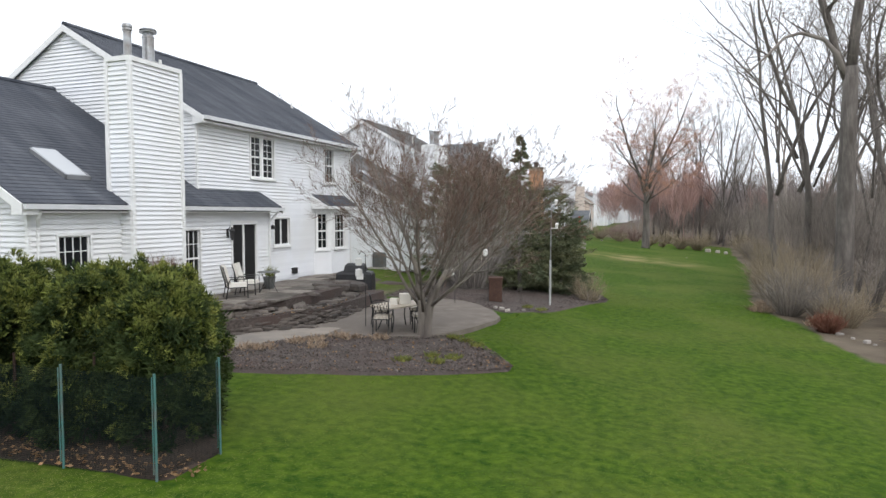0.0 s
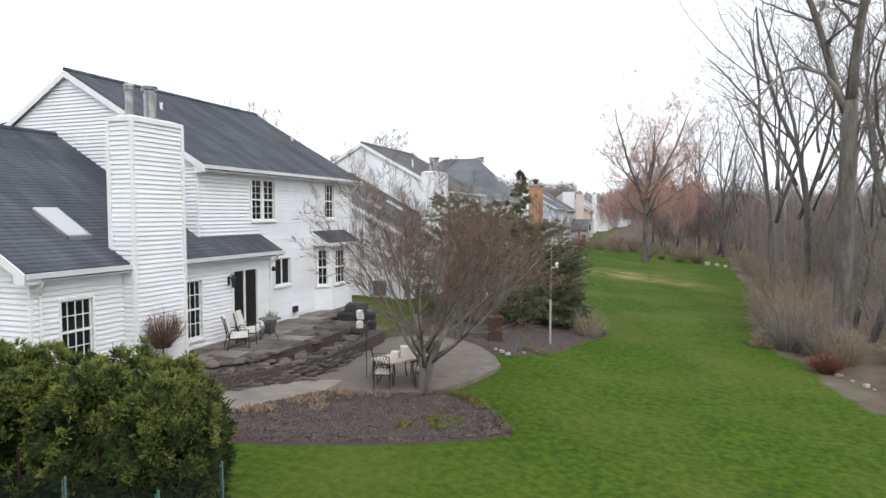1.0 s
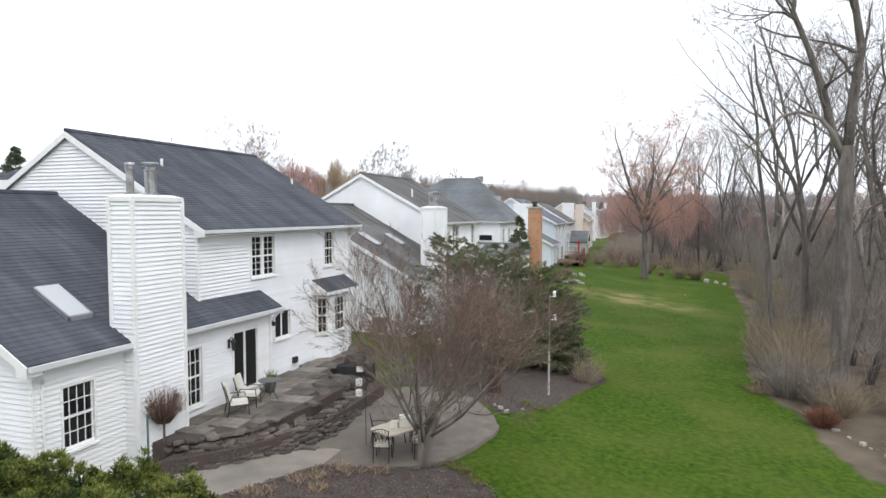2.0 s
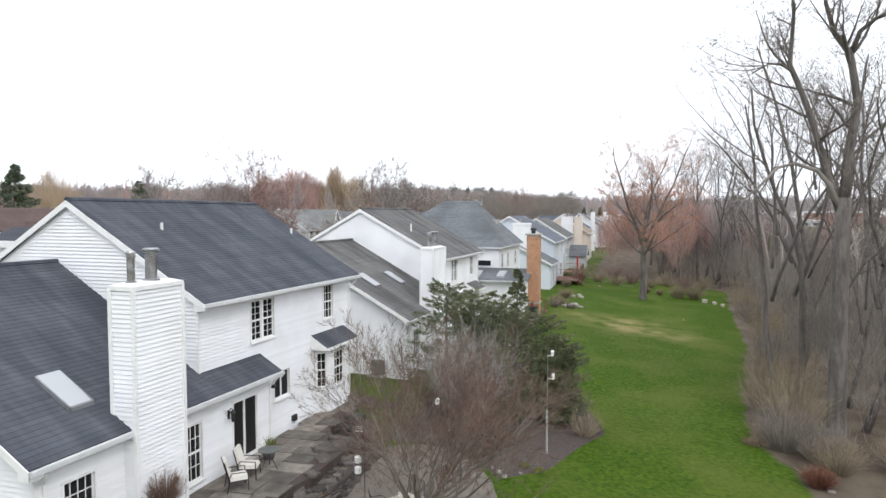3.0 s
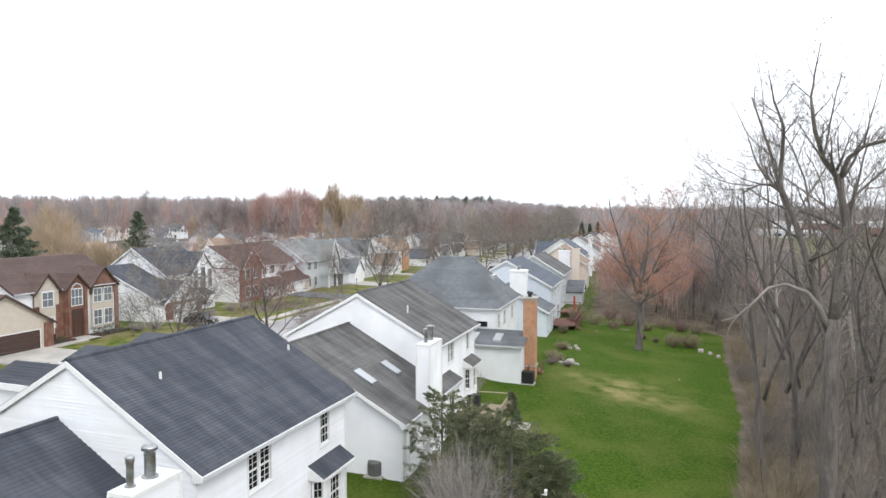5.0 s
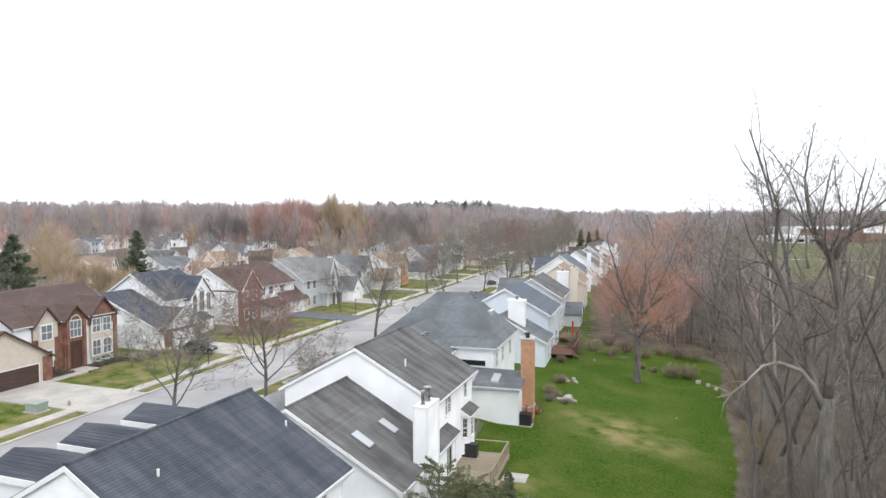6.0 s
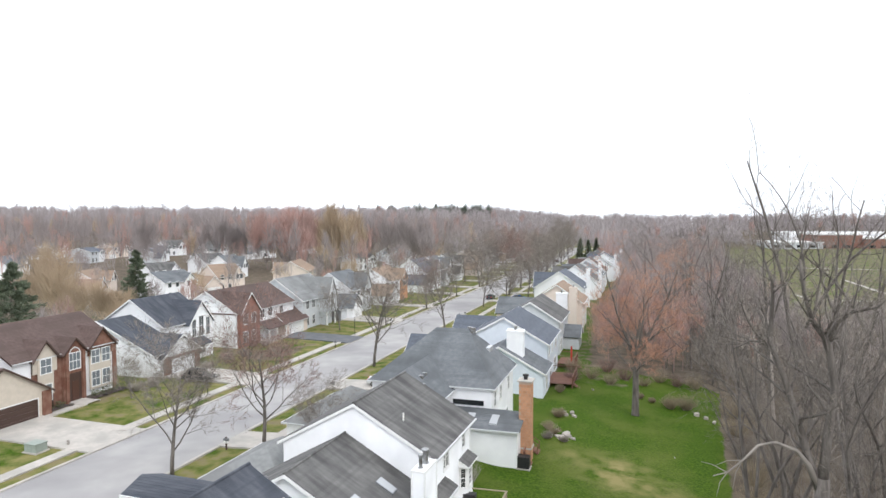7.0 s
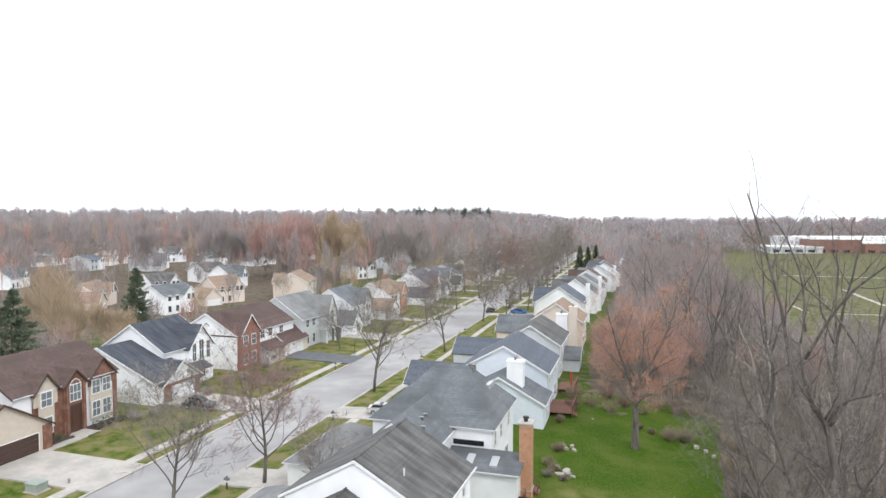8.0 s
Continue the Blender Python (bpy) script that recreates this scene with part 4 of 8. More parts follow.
def west_brown():
    h = house(-68.5, 0, "brown brick and cream two-storey house with brown shingle roof", WESTG)
    gable_block(h, -12.5, 0, 66, 82.8, 0.5, 7.4, 11.0, "y", SIDING2, ROOF_N, n=20, trim=BROWND)
    b = B()
    b.box(0.0, 0.16, 68.6, 80.2 - 3.2, 0.5, 7.0)
    b.box(0.0, 0.16, 82.1, 82.8, 0.5, 7.0)
    part("brick_facing", b, BRICK, h)
    gable_block(h, -6, 0.35, 68.6, 72.2, 5.4, 7.3, 9.3, "x", CREAM, ROOF_N, n=10, trim=BROWND)
    gable_block(h, -6, 0.6, 73.0, 76.6, 0.5, 7.3, 9.0, "x", BRICK, ROOF_N, n=10, trim=BROWND)
    gable_block(h, -6, 0.3, 77.6, 82.2, 6.0, 7.3, 9.6, "x", BRICK, ROOF_N, n=10, trim=BROWND)
    b = B()
    b.box(0.36, 0.42, 69.2, 71.6, 2.6, 7.4)
    part("cream_panel", b, CREAM, h)
    b = B()
    b.box(0.16, 0.30, 77.7, 81.6, 1.6, 6.9)
    part("cream_panel", b, CREAM, h)
    for s0, s1, z0, z1, at in ((69.6, 71.2, 5.3, 7.0, 0.42), (78.0, 79.4, 5.0, 6.7, 0.30), (79.9, 81.3, 5.0, 6.7, 0.30), (78.0, 79.4, 2.0, 3.9, 0.30), (79.9, 81.3, 2.0, 3.9, 0.30), (69.6, 71.2, 2.0, 3.9, 0.42)):
        fwin(h, "e", at, s0, s1, z0, z1, 2, 2, pane=PANEW)
    fwin(h, "e", 0.6, 73.9, 75.7, 5.0, 7.0, 3, 2, pane=PANEW)
    b = B()
    b.tube([(0.68, 73.9, 7.05), (0.68, 74.2, 7.5), (0.68, 74.8, 7.75), (0.68, 75.4, 7.5), (0.68, 75.7, 7.05)], [0.06] * 5, 5)
    part("arch_trim", b, TRIM, h)
    # raised dark sheet that stands for the shade in the recessed doorway
    part("doorway_recess", _box(0.60, 0.63, 73.75, 75.85, 1.0, 4.5), BROWND, h)
    part("front_door", _box(0.63, 0.66, 74.25, 75.35, 1.0, 3.5), DOORM, h, "dark brown panelled front door")
    for y in (73.2, 75.95):
        part("brick_pier", _box(0.60, 0.85, y, y + 0.45, 0.5, 7.2), BRICK, h)
    part("dark_panel", _box(0.42, 0.46, 69.4, 71.4, 1.0, 2.6), BROWND, h)
    gable_block(h, -7, 2.2, 56.0, 69.3, 0.5, 3.9, 7.6, "x", CREAM, ROOF_N, n=18, trim=BROWND)
    b = B()
    b.box(2.2, 2.34, 56.0, 57.2, 0.5, 3.8)
    b.box(2.2, 2.34, 68.0, 69.3, 0.5, 3.8)
    part("brick_facing", b, BRICK, h)
    fdoor(h, 2.22, 58.0, 67.4, 0.6, 3.1, BROWND, 4)
    for i, zz in enumerate((0.62, 0.78, 0.94)):
        b = B()
        b.box(0.6, 2.2 - 0.4 * i, 73.6, 76.2, 0.5, zz + 0.05)
        part("step", b, CONC, h)
    to_metres(h)


def west_white():
    h = house(-70, 0, "white two-storey house with dark roof and brick garage", WESTG)
    gable_block(h, -13.0, -0.6, 96.0, 108.0, 0.5, 7.2, 11.2, "y", SIDING2, ROOF, n=18)
    gable_block(h, -7, 0.4, 101.2, 107.8, 0.5, 7.0, 10.4, "x", SIDING2, ROOF, n=12)
    gable_block(h, -17.0, 3.2, 88.8, 97.5, 0.5, 4.3, 8.8, "y", SIDING2, ROOF, n=18)
    gable_block(h, -4, 3.8, 90.0, 99.2, 0.5, 3.7, 6.5, "x", SIDING2, ROOF, n=10)
    slope(h, (2.4, 99.6, 3.5), (2.4, 105.0, 3.5), (0.4, 105.0, 4.5), (0.4, 99.6, 4.5), ROOF, 0.12, 5)
    part("brick_facing", _box(3.8, 3.94, 90.2, 99.0, 0.5, 3.5), BRICK, h)
    fdoor(h, 3.95, 92.0, 97.4, 0.6, 3.0, SIDING2, 4)
    for s0, s1, z0, z1 in ((102.0, 103.0, 4.6, 7.4), (103.9, 105.1, 4.6, 7.8), (105.9, 106.9, 4.6, 7.4), (102.4, 105.4, 1.6, 3.4)):
        fwin(h, "e", 0.4, s0, s1, z0, z1, 2, 2)
    fwin(h, "s", 88.8, -8.6, -6.0, 5.4, 6.8, 2, 1)
    to_metres(h)


def west_brick_gable():
    h = house(-68, 2.2, "white-sided house with red brick front gable and brown roof", WESTG)
    gable_block(h, -13, -0.4, 111.2, 133, 0.5, 7.2, 10.9, "y", SIDING2, ROOF_N, n=18)
    gable_block(h, -7, 0.3, 111.4, 118.2, 0.5, 7.2, 10.6, "x", BRICK_R, ROOF_N, n=12)
    gable_block(h, -6, 1.6, 125.5, 135.5, 0.5, 3.6, 6.8, "y", BEIGE, ROOF_N, n=10)
    slope(h, (2.3, 118.2, 3.4), (2.3, 125.4, 3.4), (-0.4, 125.4, 4.6), (-0.4, 118.2, 4.6), ROOF_N, 0.12, 6)
    for y in (118.6, 121.6, 125.0):
        b = B()
        b.box(2.0, 2.2, y - 0.12, y + 0.12, 0.5, 3.4)
        part("porch_post", b, TRIM, h)
    b = B()
    b.box(-0.4, 2.4, 118.2, 125.4, 0.4, 1.1)
    part("porch_floor", b, CONC, h)
    for s0, s1, z0, z1, at in ((112.4, 113.8, 5.0, 6.8, 0.3), (115.2, 116.6, 5.0, 6.8, 0.3), (112.4, 113.8, 1.7, 3.6, 0.3), (115.2, 116.6, 1.7, 3.6, 0.3), (119.5, 121.0, 5.3, 6.8, -0.4), (122.5, 124.0, 5.3, 6.8, -0.4), (127.0, 128.4, 5.3, 6.6, -0.4)):
        fwin(h, "e", at, s0, s1, z0, z1, 2, 2)
    fdoor(h, 1.62, 127.5, 133.5, 0.6, 3.0, TRIM, 4)
    b = B()
    b.tube([(-7.2, 111.1, 8.6), (-6.7, 111.1, 9.1), (-6.2, 111.1, 8.6)], [0.1] * 3, 5)
    part("gable_vent", b, PORCHG, h)
    to_metres(h)


def west_grey(y0=137.0):
    h = house(-66, y0, "pale grey house with steep entrance gable and columns", WESTG)
    gable_block(h, -14, -1.0, 0, 16, 0.5, 7.0, 11.4, "y", GREYW, ROOF_L, n=18)
    gable_block(h, -8, 1.2, 7.6, 12.6, 3.6, 7.2, 11.2, "x", GREYW, ROOF_L, n=12)
    b = B()
    b.box(-1, 0.2, 8.2, 12.0, 0.5, 3.6)
    part("porch_wall", b, GREYW, h)
    for y in (7.9, 12.3):
        b = B()
        b.lathe(0.9, y, [(0.28, 0.5), (0.28, 0.8), (0.22, 0.85), (0.2, 3.3), (0.28, 3.4), (0.28, 3.6)], 10)
        part("column", b, TRIM, h)
    for s0, s1, z0, z1, at in ((9.4, 10.8, 5.0, 7.8, 1.2), (1.5, 2.8, 5.0, 6.6, -1), (4.4, 5.7, 5.0, 6.6, -1), (1.5, 2.8, 1.5, 3.4, -1), (4.4, 5.7, 1.5, 3.4, -1)):
        fwin(h, "e", at, s0, s1, z0, z1, 2, 2)
    gable_block(h, -8, 1.0, 14.6, 21.5, 0.5, 3.6, 6.8, "y", PORCHG, ROOF_S, n=10)
    fdoor(h, 1.02, 15.6, 20.4, 0.6, 3.0, GREYW, 4)
    to_metres(h)


def row_house(x, y, east, label, group, wallm, roofm, gm, depth=12.0, width=13.0, ze=6.9, zr=10.6, wing=True, chim=None, turn=0.0):
    """A plain two-storey house with a front gable and a low garage; east: it faces the road from the west."""
    fz = far_rise(x, y)
    h = thing("house", spot(x, y, fz, 0, 0, turn) if east else spot(x, y + width, fz, 0, 0, 180 + turn), label, "house", group)
    gable_block(h, -depth, 0, 0, width, 0.4, ze, zr, "y", wallm, roofm, n=14)
    gable_block(h, -depth / 2, 0.5, width * 0.55, width * 0.92, 0.4, ze, zr - 0.5, "x", gm, roofm, n=8)
    if wing:
        gable_block(h, -7.5, 2.4, -6.4, 0.2, 0.4, 3.6, 6.3, "x", wallm, roofm, n=8)
        fdoor(h, 2.42, -5.6, -0.8, 0.5, 2.8, TRIM, 4)
    for s0, s1, z0, z1, at in ((1.2, 2.4, 4.8, 6.3, 0), (4.2, 5.4, 4.8, 6.3, 0), (1.2, 2.4, 1.6, 3.3, 0), (4.2, 5.4, 1.6, 3.3, 0), (width * 0.64, width * 0.64 + 1.2, 4.8, 6.3, 0.5), (width * 0.78, width * 0.78 + 1.2, 4.8, 6.3, 0.5)):
        fwin(h, "e", at, s0, s1, z0, z1, 1, 1)
        fwin(h, "w", -depth, s0, s1, z0, z1, 1, 1)
    if chim:
        box_chimney(h, -depth - 0.9, -depth, width * 0.35, width * 0.35 + 1.7, 0.4, zr + 0.4, chim)
    to_metres(h)
    return h


west_brown()
west_white()
west_brick_gable()
west_grey()
rr = random.Random(5)
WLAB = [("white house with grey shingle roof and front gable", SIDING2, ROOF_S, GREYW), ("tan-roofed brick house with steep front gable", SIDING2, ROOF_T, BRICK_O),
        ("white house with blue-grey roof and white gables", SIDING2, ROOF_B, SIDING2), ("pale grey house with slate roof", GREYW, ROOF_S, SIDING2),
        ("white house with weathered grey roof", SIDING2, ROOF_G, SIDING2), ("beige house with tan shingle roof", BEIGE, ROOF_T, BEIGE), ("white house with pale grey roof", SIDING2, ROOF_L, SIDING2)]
WY = [162, 189, 223, 246, 271, 296, 320, 344, 367, 391, 414, 437, 460]
for i, yy in enumerate(WY):
    l, wm, rm, gm = WLAB[i % 7]
    row_house(-66.5 + rr.uniform(-1.2, 1.2), yy, True, l, WESTG, wm, rm, gm, width=13 + rr.uniform(0, 2), zr=10.2 + rr.uniform(0, 0.9), turn=rr.uniform(-4, 4))
# streets of houses further off, behind the first row
ll = [("white house among bare trees", SIDING2, ROOF_G, SIDING2), ("white house with grey roof among bare trees", SIDING2, ROOF_S, SIDING2), ("cream house with tan roof among bare trees", BEIGE, ROOF_T, BEIGE),
      ("pale house with dark roof among bare trees", GREYW, ROOF_B, SIDING2)]
FAR = [(-128, 175, True, 1, 13), (-129, 203, True, 2, 11), (-235, 290, False, 3, 14), (-248, 284, True, 3, 13), (-245, 336, True, 0, 13), (-158, 184, True, 2, 15), (-222, 214, True, 1, 14), (-240, 206, True, 0, 12),
       (-192, 340, True, 1, 13), (-126, 224, False, 2, 18), (-213, 326, True, 0, 13), (-222, 300, True, 3, 13), (-150, 246, True, 1, 12), (-178, 262, False, 0, 13), (-184, 392, True, 1, 13),
       (-120, 300, True, 0, 13), (-118, 330, False, 1, 13), (-122, 362, True, 3, 13), (-160, 212, True, 0, 12), (-262, 316, True, 2, 13), (-285, 300, True, 1, 13), (-300, 262, True, 0, 13)]
for i, (x, y, e, k, w_) in enumerate(FAR):
    l, wm, rm, gm = ll[k]
    row_house(x, y, e, l, "houses among the trees", wm, rm, gm, width=w_, ze=6.2 + rr.uniform(-1.2, 0.4), zr=9.4 + rr.uniform(-1.2, 0.6), wing=i % 3 > 0, turn=rr.uniform(-25, 25))


def east_hip():
    """The third house: hipped roof, low addition and a brick chimney."""
    h = house(0, 0, "white house with slate-grey hipped roof and orange brick chimney", EASTG)
    hip_block(h, -26.3, -13.4, 68.3, 80.8, 0.2, 7.0, 11.6, SIDING2, ROOF_S, n=26, ridge=((-17.5, 75.6), (-21.2, 75.6)))
    gable_block(h, -24.2, -17.6, 59.5, 72.0, 0.2, 6.8, 9.3, "y", SIDING2, ROOF_S, n=16)
    hip_block(h, -33.2, -26.4, 62.0, 74.0, 0.2, 3.6, 5.5, SIDING2, ROOF_L, n=12)
    b = B()
    b.box(-17.5, -10.2, 64.4, 68.2, 0.0, 4.0)
    part("wall", b, SIDING2, h)
    part("corner_board", _box(-10.26, -10.14, 64.34, 64.46, 0.0, 4.0), TRIM, h)
    zx = lambda y: 4.05 + (y - 64.0) * 0.2
    slope(h, (-17.55, 64.0, 4.05), (-9.9, 64.0, 4.05), (-9.9, 68.25, zx(68.25)), (-17.55, 68.25, zx(68.25)), ROOF_S, 0.14, 12)
    gutter(h, (-17.5, 63.95, 4.05), (-9.9, 63.95, 4.05))
    for x in (-15.4, -13.0):
        b = B()
        b.hexa([(x, 65.0, zx(65.0)), (x + 0.75, 65.0, zx(65.0)), (x + 0.75, 66.8, zx(66.8)), (x, 66.8, zx(66.8))], [(x, 65.0, zx(65.0) + 0.16), (x + 0.75, 65.0, zx(65.0) + 0.16), (x + 0.75, 66.8, zx(66.8) + 0.16), (x, 66.8, zx(66.8) + 0.16)])
        part("skylight", b, SKYL, h)
    # thin dark glossy band on the wall above the addition's roof
    part("clerestory_window", _box(-17.4, -14.2, 68.20, 68.28, 5.1, 5.6), PANE, h)
    ch = part("chimney", _box(-10.35, -9.2, 66.5, 68.0, 0.0, 8.2), MORTAR, h, "tall orange brick chimney")
    one = None
    nb = 0
    for k in range(27):
        z = 0.02 + k * 0.295
        for fi, (ax, n_, s0, s1) in enumerate((("s", 3, -10.35, -9.2), ("e", 4, 66.5, 68.0))):
            for j in range(n_):
                L = (s1 - s0) / n_
                a = s0 + L * j + (L / 2 if k % 2 else 0)
                c = min(a + L - 0.02, s1)
                if c - a < 0.05:
                    continue
                bb = B()
                if ax == "s":
                    bb.box(a, c, 66.485, 66.502, z, z + 0.275)
                else:
                    bb.box(-9.202, -9.185, a, c, z, z + 0.275)
                part("brick", bb, BRICK_O, ch)
    cap = B()
    cap.box(-10.5, -9.05, 66.38, 68.12, 8.2, 8.33)
    cap.box(-10.45, -9.1, 66.42, 68.08, 1.75, 1.9)
    part("chimney_cap", cap, CONC, ch)
    b = B()
    b.lathe(-9.8, 67.2, [(0.2, 8.33), (0.2, 8.62), (0.3, 8.65), (0.28, 8.82)], 10)
    part("flue", b, BLACK, ch)
    for s0, s1, z0, z1 in ((69.4, 70.3, 4.8, 6.2), (72.5, 73.5, 4.8, 6.2), (77.0, 78.1, 4.8, 6.2), (70.0, 71.4, 1.6, 3.9), (75.5, 77.2, 1.0, 2.9)):
        fwin(h, "e", -13.4, s0, s1, z0, z1, 2, 2)
    wr = lambda x: 9.3 - (x + 20.9) * 0.75
    for x, y in ((-19.9, 64.6), (-19.9, 65.8), (-19.3, 63.2)):
        part("roof_vent", _box(x, x + 0.42, y - 0.2, y + 0.2, wr(x + 0.42) - 0.1, wr(x + 0.42) + 0.34), METAL, h)
    hz = lambda x: 7.0 + (-13.0 - x) * 0.95
    part("skylight", _box(-15.6, -15.1, 75.6, 77.6, hz(-15.1) - 0.2, hz(-15.6) + 0.12), SKYL, h)
    for x, y in ((-17.2, 75.5), (-17.7, 76.1)):
        part("roof_vent", _box(x, x + 0.5, y - 0.18, y + 0.18, 11.1, 11.75), METAL, h)
    to_metres(h)


def east_blue():
    h = house(0, 0, "pale blue-white house with blue-grey roof and white chimney", EASTG)
    gable_block(h, -24.0, -11.6, 98.6, 112.0, 0.0, 6.5, 9.9, "y", BLUEW, ROOF_B, n=16)
    gable_block(h, -23.0, -11.2, 91.4, 98.6, 0.0, 3.9, 7.0, "y", BLUEW, ROOF_S, n=14)
    box_chimney(h, -16.3, -14.1, 92.6, 94.2, 0.0, 9.0, SIDING2)
    gable_block(h, -32.5, -24, 98.0, 105.0, 0.0, 3.8, 6.4, "x", BLUEW, ROOF_B, n=12)
    for s0, s1, z0, z1 in ((100.2, 101.3, 4.4, 5.9), (103.6, 104.7, 4.4, 5.9), (108.0, 109.4, 4.4, 5.9), (101.0, 103.0, 0.9, 3.0), (106.5, 109.0, 1.0, 2.9)):
        fwin(h, "e", -11.6, s0, s1, z0, z1, 2, 2)
    fwin(h, "e", -11.2, 94.0, 95.2, 1.0, 2.9, 2, 2)
    to_metres(h)


def east_pale():
    h = house(0, 0, "pale grey-white house with grey-brown shingle roof and white chimney", EASTG)
    gable_block(h, -22.5, -12.4, 122.0, 137.0, 0.0, 6.4, 9.5, "y", GREYW, ROOF_G, n=16)
    gable_block(h, -13.5, -9.6, 128.5, 134.5, 0.0, 2.9, 4.6, "x", GREYW, ROOF_S, n=8)
    box_chimney(h, -14.7, -12.6, 137.0, 138.4, 0.0, 9.7, SIDING2)
    gable_block(h, -31.5, -22.5, 122.5, 130.0, 0.0, 3.9, 6.2, "x", GREYW, ROOF_B, n=10)
    for s0, s1, z0, z1 in ((123.4, 124.6, 4.3, 5.8), (126.4, 127.5, 4.3, 5.8), (134.6, 135.8, 4.3, 5.8), (123.2, 125.4, 0.9, 3.0)):
        fwin(h, "e", -12.4, s0, s1, z0, z1, 2, 2)
    to_metres(h)


def east_beige():
    h = house(0, 5.5, "peach-beige house with tan roof and tall beige chimney", EASTG)
    gable_block(h, -21.5, -10.8, 146, 159, 0.0, 6.4, 10.0, "y", BEIGE, ROOF_T, n=14)
    box_chimney(h, -13.4, -11.8, 144.6, 146, 0.0, 9.6, BEIGE)
    gable_block(h, -29, -21.5, 145, 153, 0.0, 3.8, 6.8, "x", BEIGE, ROOF_S, n=8)
    for s0, s1, z0, z1 in ((147.5, 148.8, 4.4, 5.9), (155.6, 156.9, 4.4, 5.9), (147.5, 149.5, 0.9, 3.0), (154.5, 157, 1.0, 2.9)):
        fwin(h, "e", -10.8, s0, s1, z0, z1, 2, 2)
    to_metres(h)


east_hip()
east_blue()
east_pale()
east_beige()
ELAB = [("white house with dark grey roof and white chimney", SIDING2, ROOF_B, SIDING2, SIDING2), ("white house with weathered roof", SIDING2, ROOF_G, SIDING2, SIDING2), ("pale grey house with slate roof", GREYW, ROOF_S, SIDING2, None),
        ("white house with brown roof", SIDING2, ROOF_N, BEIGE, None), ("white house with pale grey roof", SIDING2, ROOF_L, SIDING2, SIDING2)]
yy = 189.0
for i in range(14):
    l, wm, rm, gm, cm = ELAB[i % 5]
    row_house(-24.5 + max(0.0, yy - 170) * 0.028 + rr.uniform(-1.5, 1.5), yy + rr.uniform(-1.5, 1.5), False, l, EASTG, wm, rm, gm, width=12 + rr.uniform(0, 2), zr=9.6 + rr.uniform(0, 0.9), ze=6.2, depth=12.5, chim=cm, turn=rr.uniform(-6, 6))
    yy += 22.5


# front garages and dormers of the two near houses
hip_block(house2, -17.8, -10.4, -1.8, 8.6, 0.5, 3.9, 5.9, SIDING2, ROOF_L, n=14)


def dormer(parent, y, w, sid, roof):
    b = B()
    x0, x1, zt = -11.9, -6.9, 9.0
    b.box(x0, x1, y - w / 2, y + w / 2, 7.4, zt)
    d = part("dormer", b, sid, parent)
    s = 0.32
    r = zt + (w / 2 + 0.25) * s
    slope(d, (x0 - 0.35, y - w / 2 - 0.25, zt), (x1 + 0.6, y - w / 2 - 0.25, zt), (x1 + 0.6, y, r), (x0 - 0.35, y, r), roof, 0.1, 8)
    slope(d, (x1 + 0.6, y + w / 2 + 0.25, zt), (x0 - 0.35, y + w / 2 + 0.25, zt), (x0 - 0.35, y, r), (x1 + 0.6, y, r), roof, 0.1, 8)
    b = B()
    b.box(x0 - 0.05, x1 + 0.3, y - w / 2 - 0.06, y + w / 2 + 0.06, zt - 0.22, zt - 0.04)
    part("dormer_trim", b, TRIM, d)
    part("fascia", _box(x0 - 0.35, x1 + 0.3, y - w / 2 - 0.30, y - w / 2 - 0.25, zt - 0.24, zt + 0.03), TRIM, d)


for y in (2.7, 6.75, 10.9):
    dormer(house1, y, 2.9, SIDING, ROOF)
to_metres(house1, 0.975, 0.888, 0.888, -0.11, 1.017)
to_metres(house2, 1.02, 0.79, 1.05, -0.05)


# ---- plants ----
def mesh_np(name, V, k, material, parent=None, label="", kind=""):
    """A mesh of separate polygons with k corners each, from an array of corners."""
    n = len(V) // k
    me = bpy.data.meshes.new(name)
    me.vertices.add(n * k)
    me.vertices.foreach_set("co", V.astype(np.float32).ravel())
    me.loops.add(n * k)
    me.loops.foreach_set("vertex_index", np.arange(n * k, dtype=np.int32))
    me.polygons.add(n)
    me.polygons.foreach_set("loop_start", np.arange(0, n * k, k, dtype=np.int32))
    me.update(calc_edges=True)
    me.materials.append(material)
    ob = new(name, me)
    ob.parent = parent
    if label:
        ob["label"] = label
    if kind:
        ob["kind"] = kind
    return ob


def grid(V):
    """Corners from the plan's grid to metres."""
    return np.stack([V[:, 0] * SITE[0][0], V[:, 0] * SITE[1][0] + V[:, 1] * SITE[1][1], V[:, 2]], 1)


def unit(a):
    return a / np.maximum(np.linalg.norm(a, axis=1, keepdims=True), 1e-9)


def blades(rng, base, way, width):
    """Triangles from base along way (with its length), of that width."""
    side = unit(np.cross(way, rng.normal(size=way.shape))) * np.asarray(width).reshape(-1, 1) / 2
    return np.stack([base - side, base + side, base + way], 1).reshape(-1, 3)


def leaves(rng, base, way, width):
    """Diamond leaves from base along way."""
    side = unit(np.cross(way, rng.normal(size=way.shape))) * np.asarray(width).reshape(-1, 1) / 2
    return np.stack([base, base + way * 0.45 + side, base + way, base + way * 0.45 - side], 1).reshape(-1, 3)


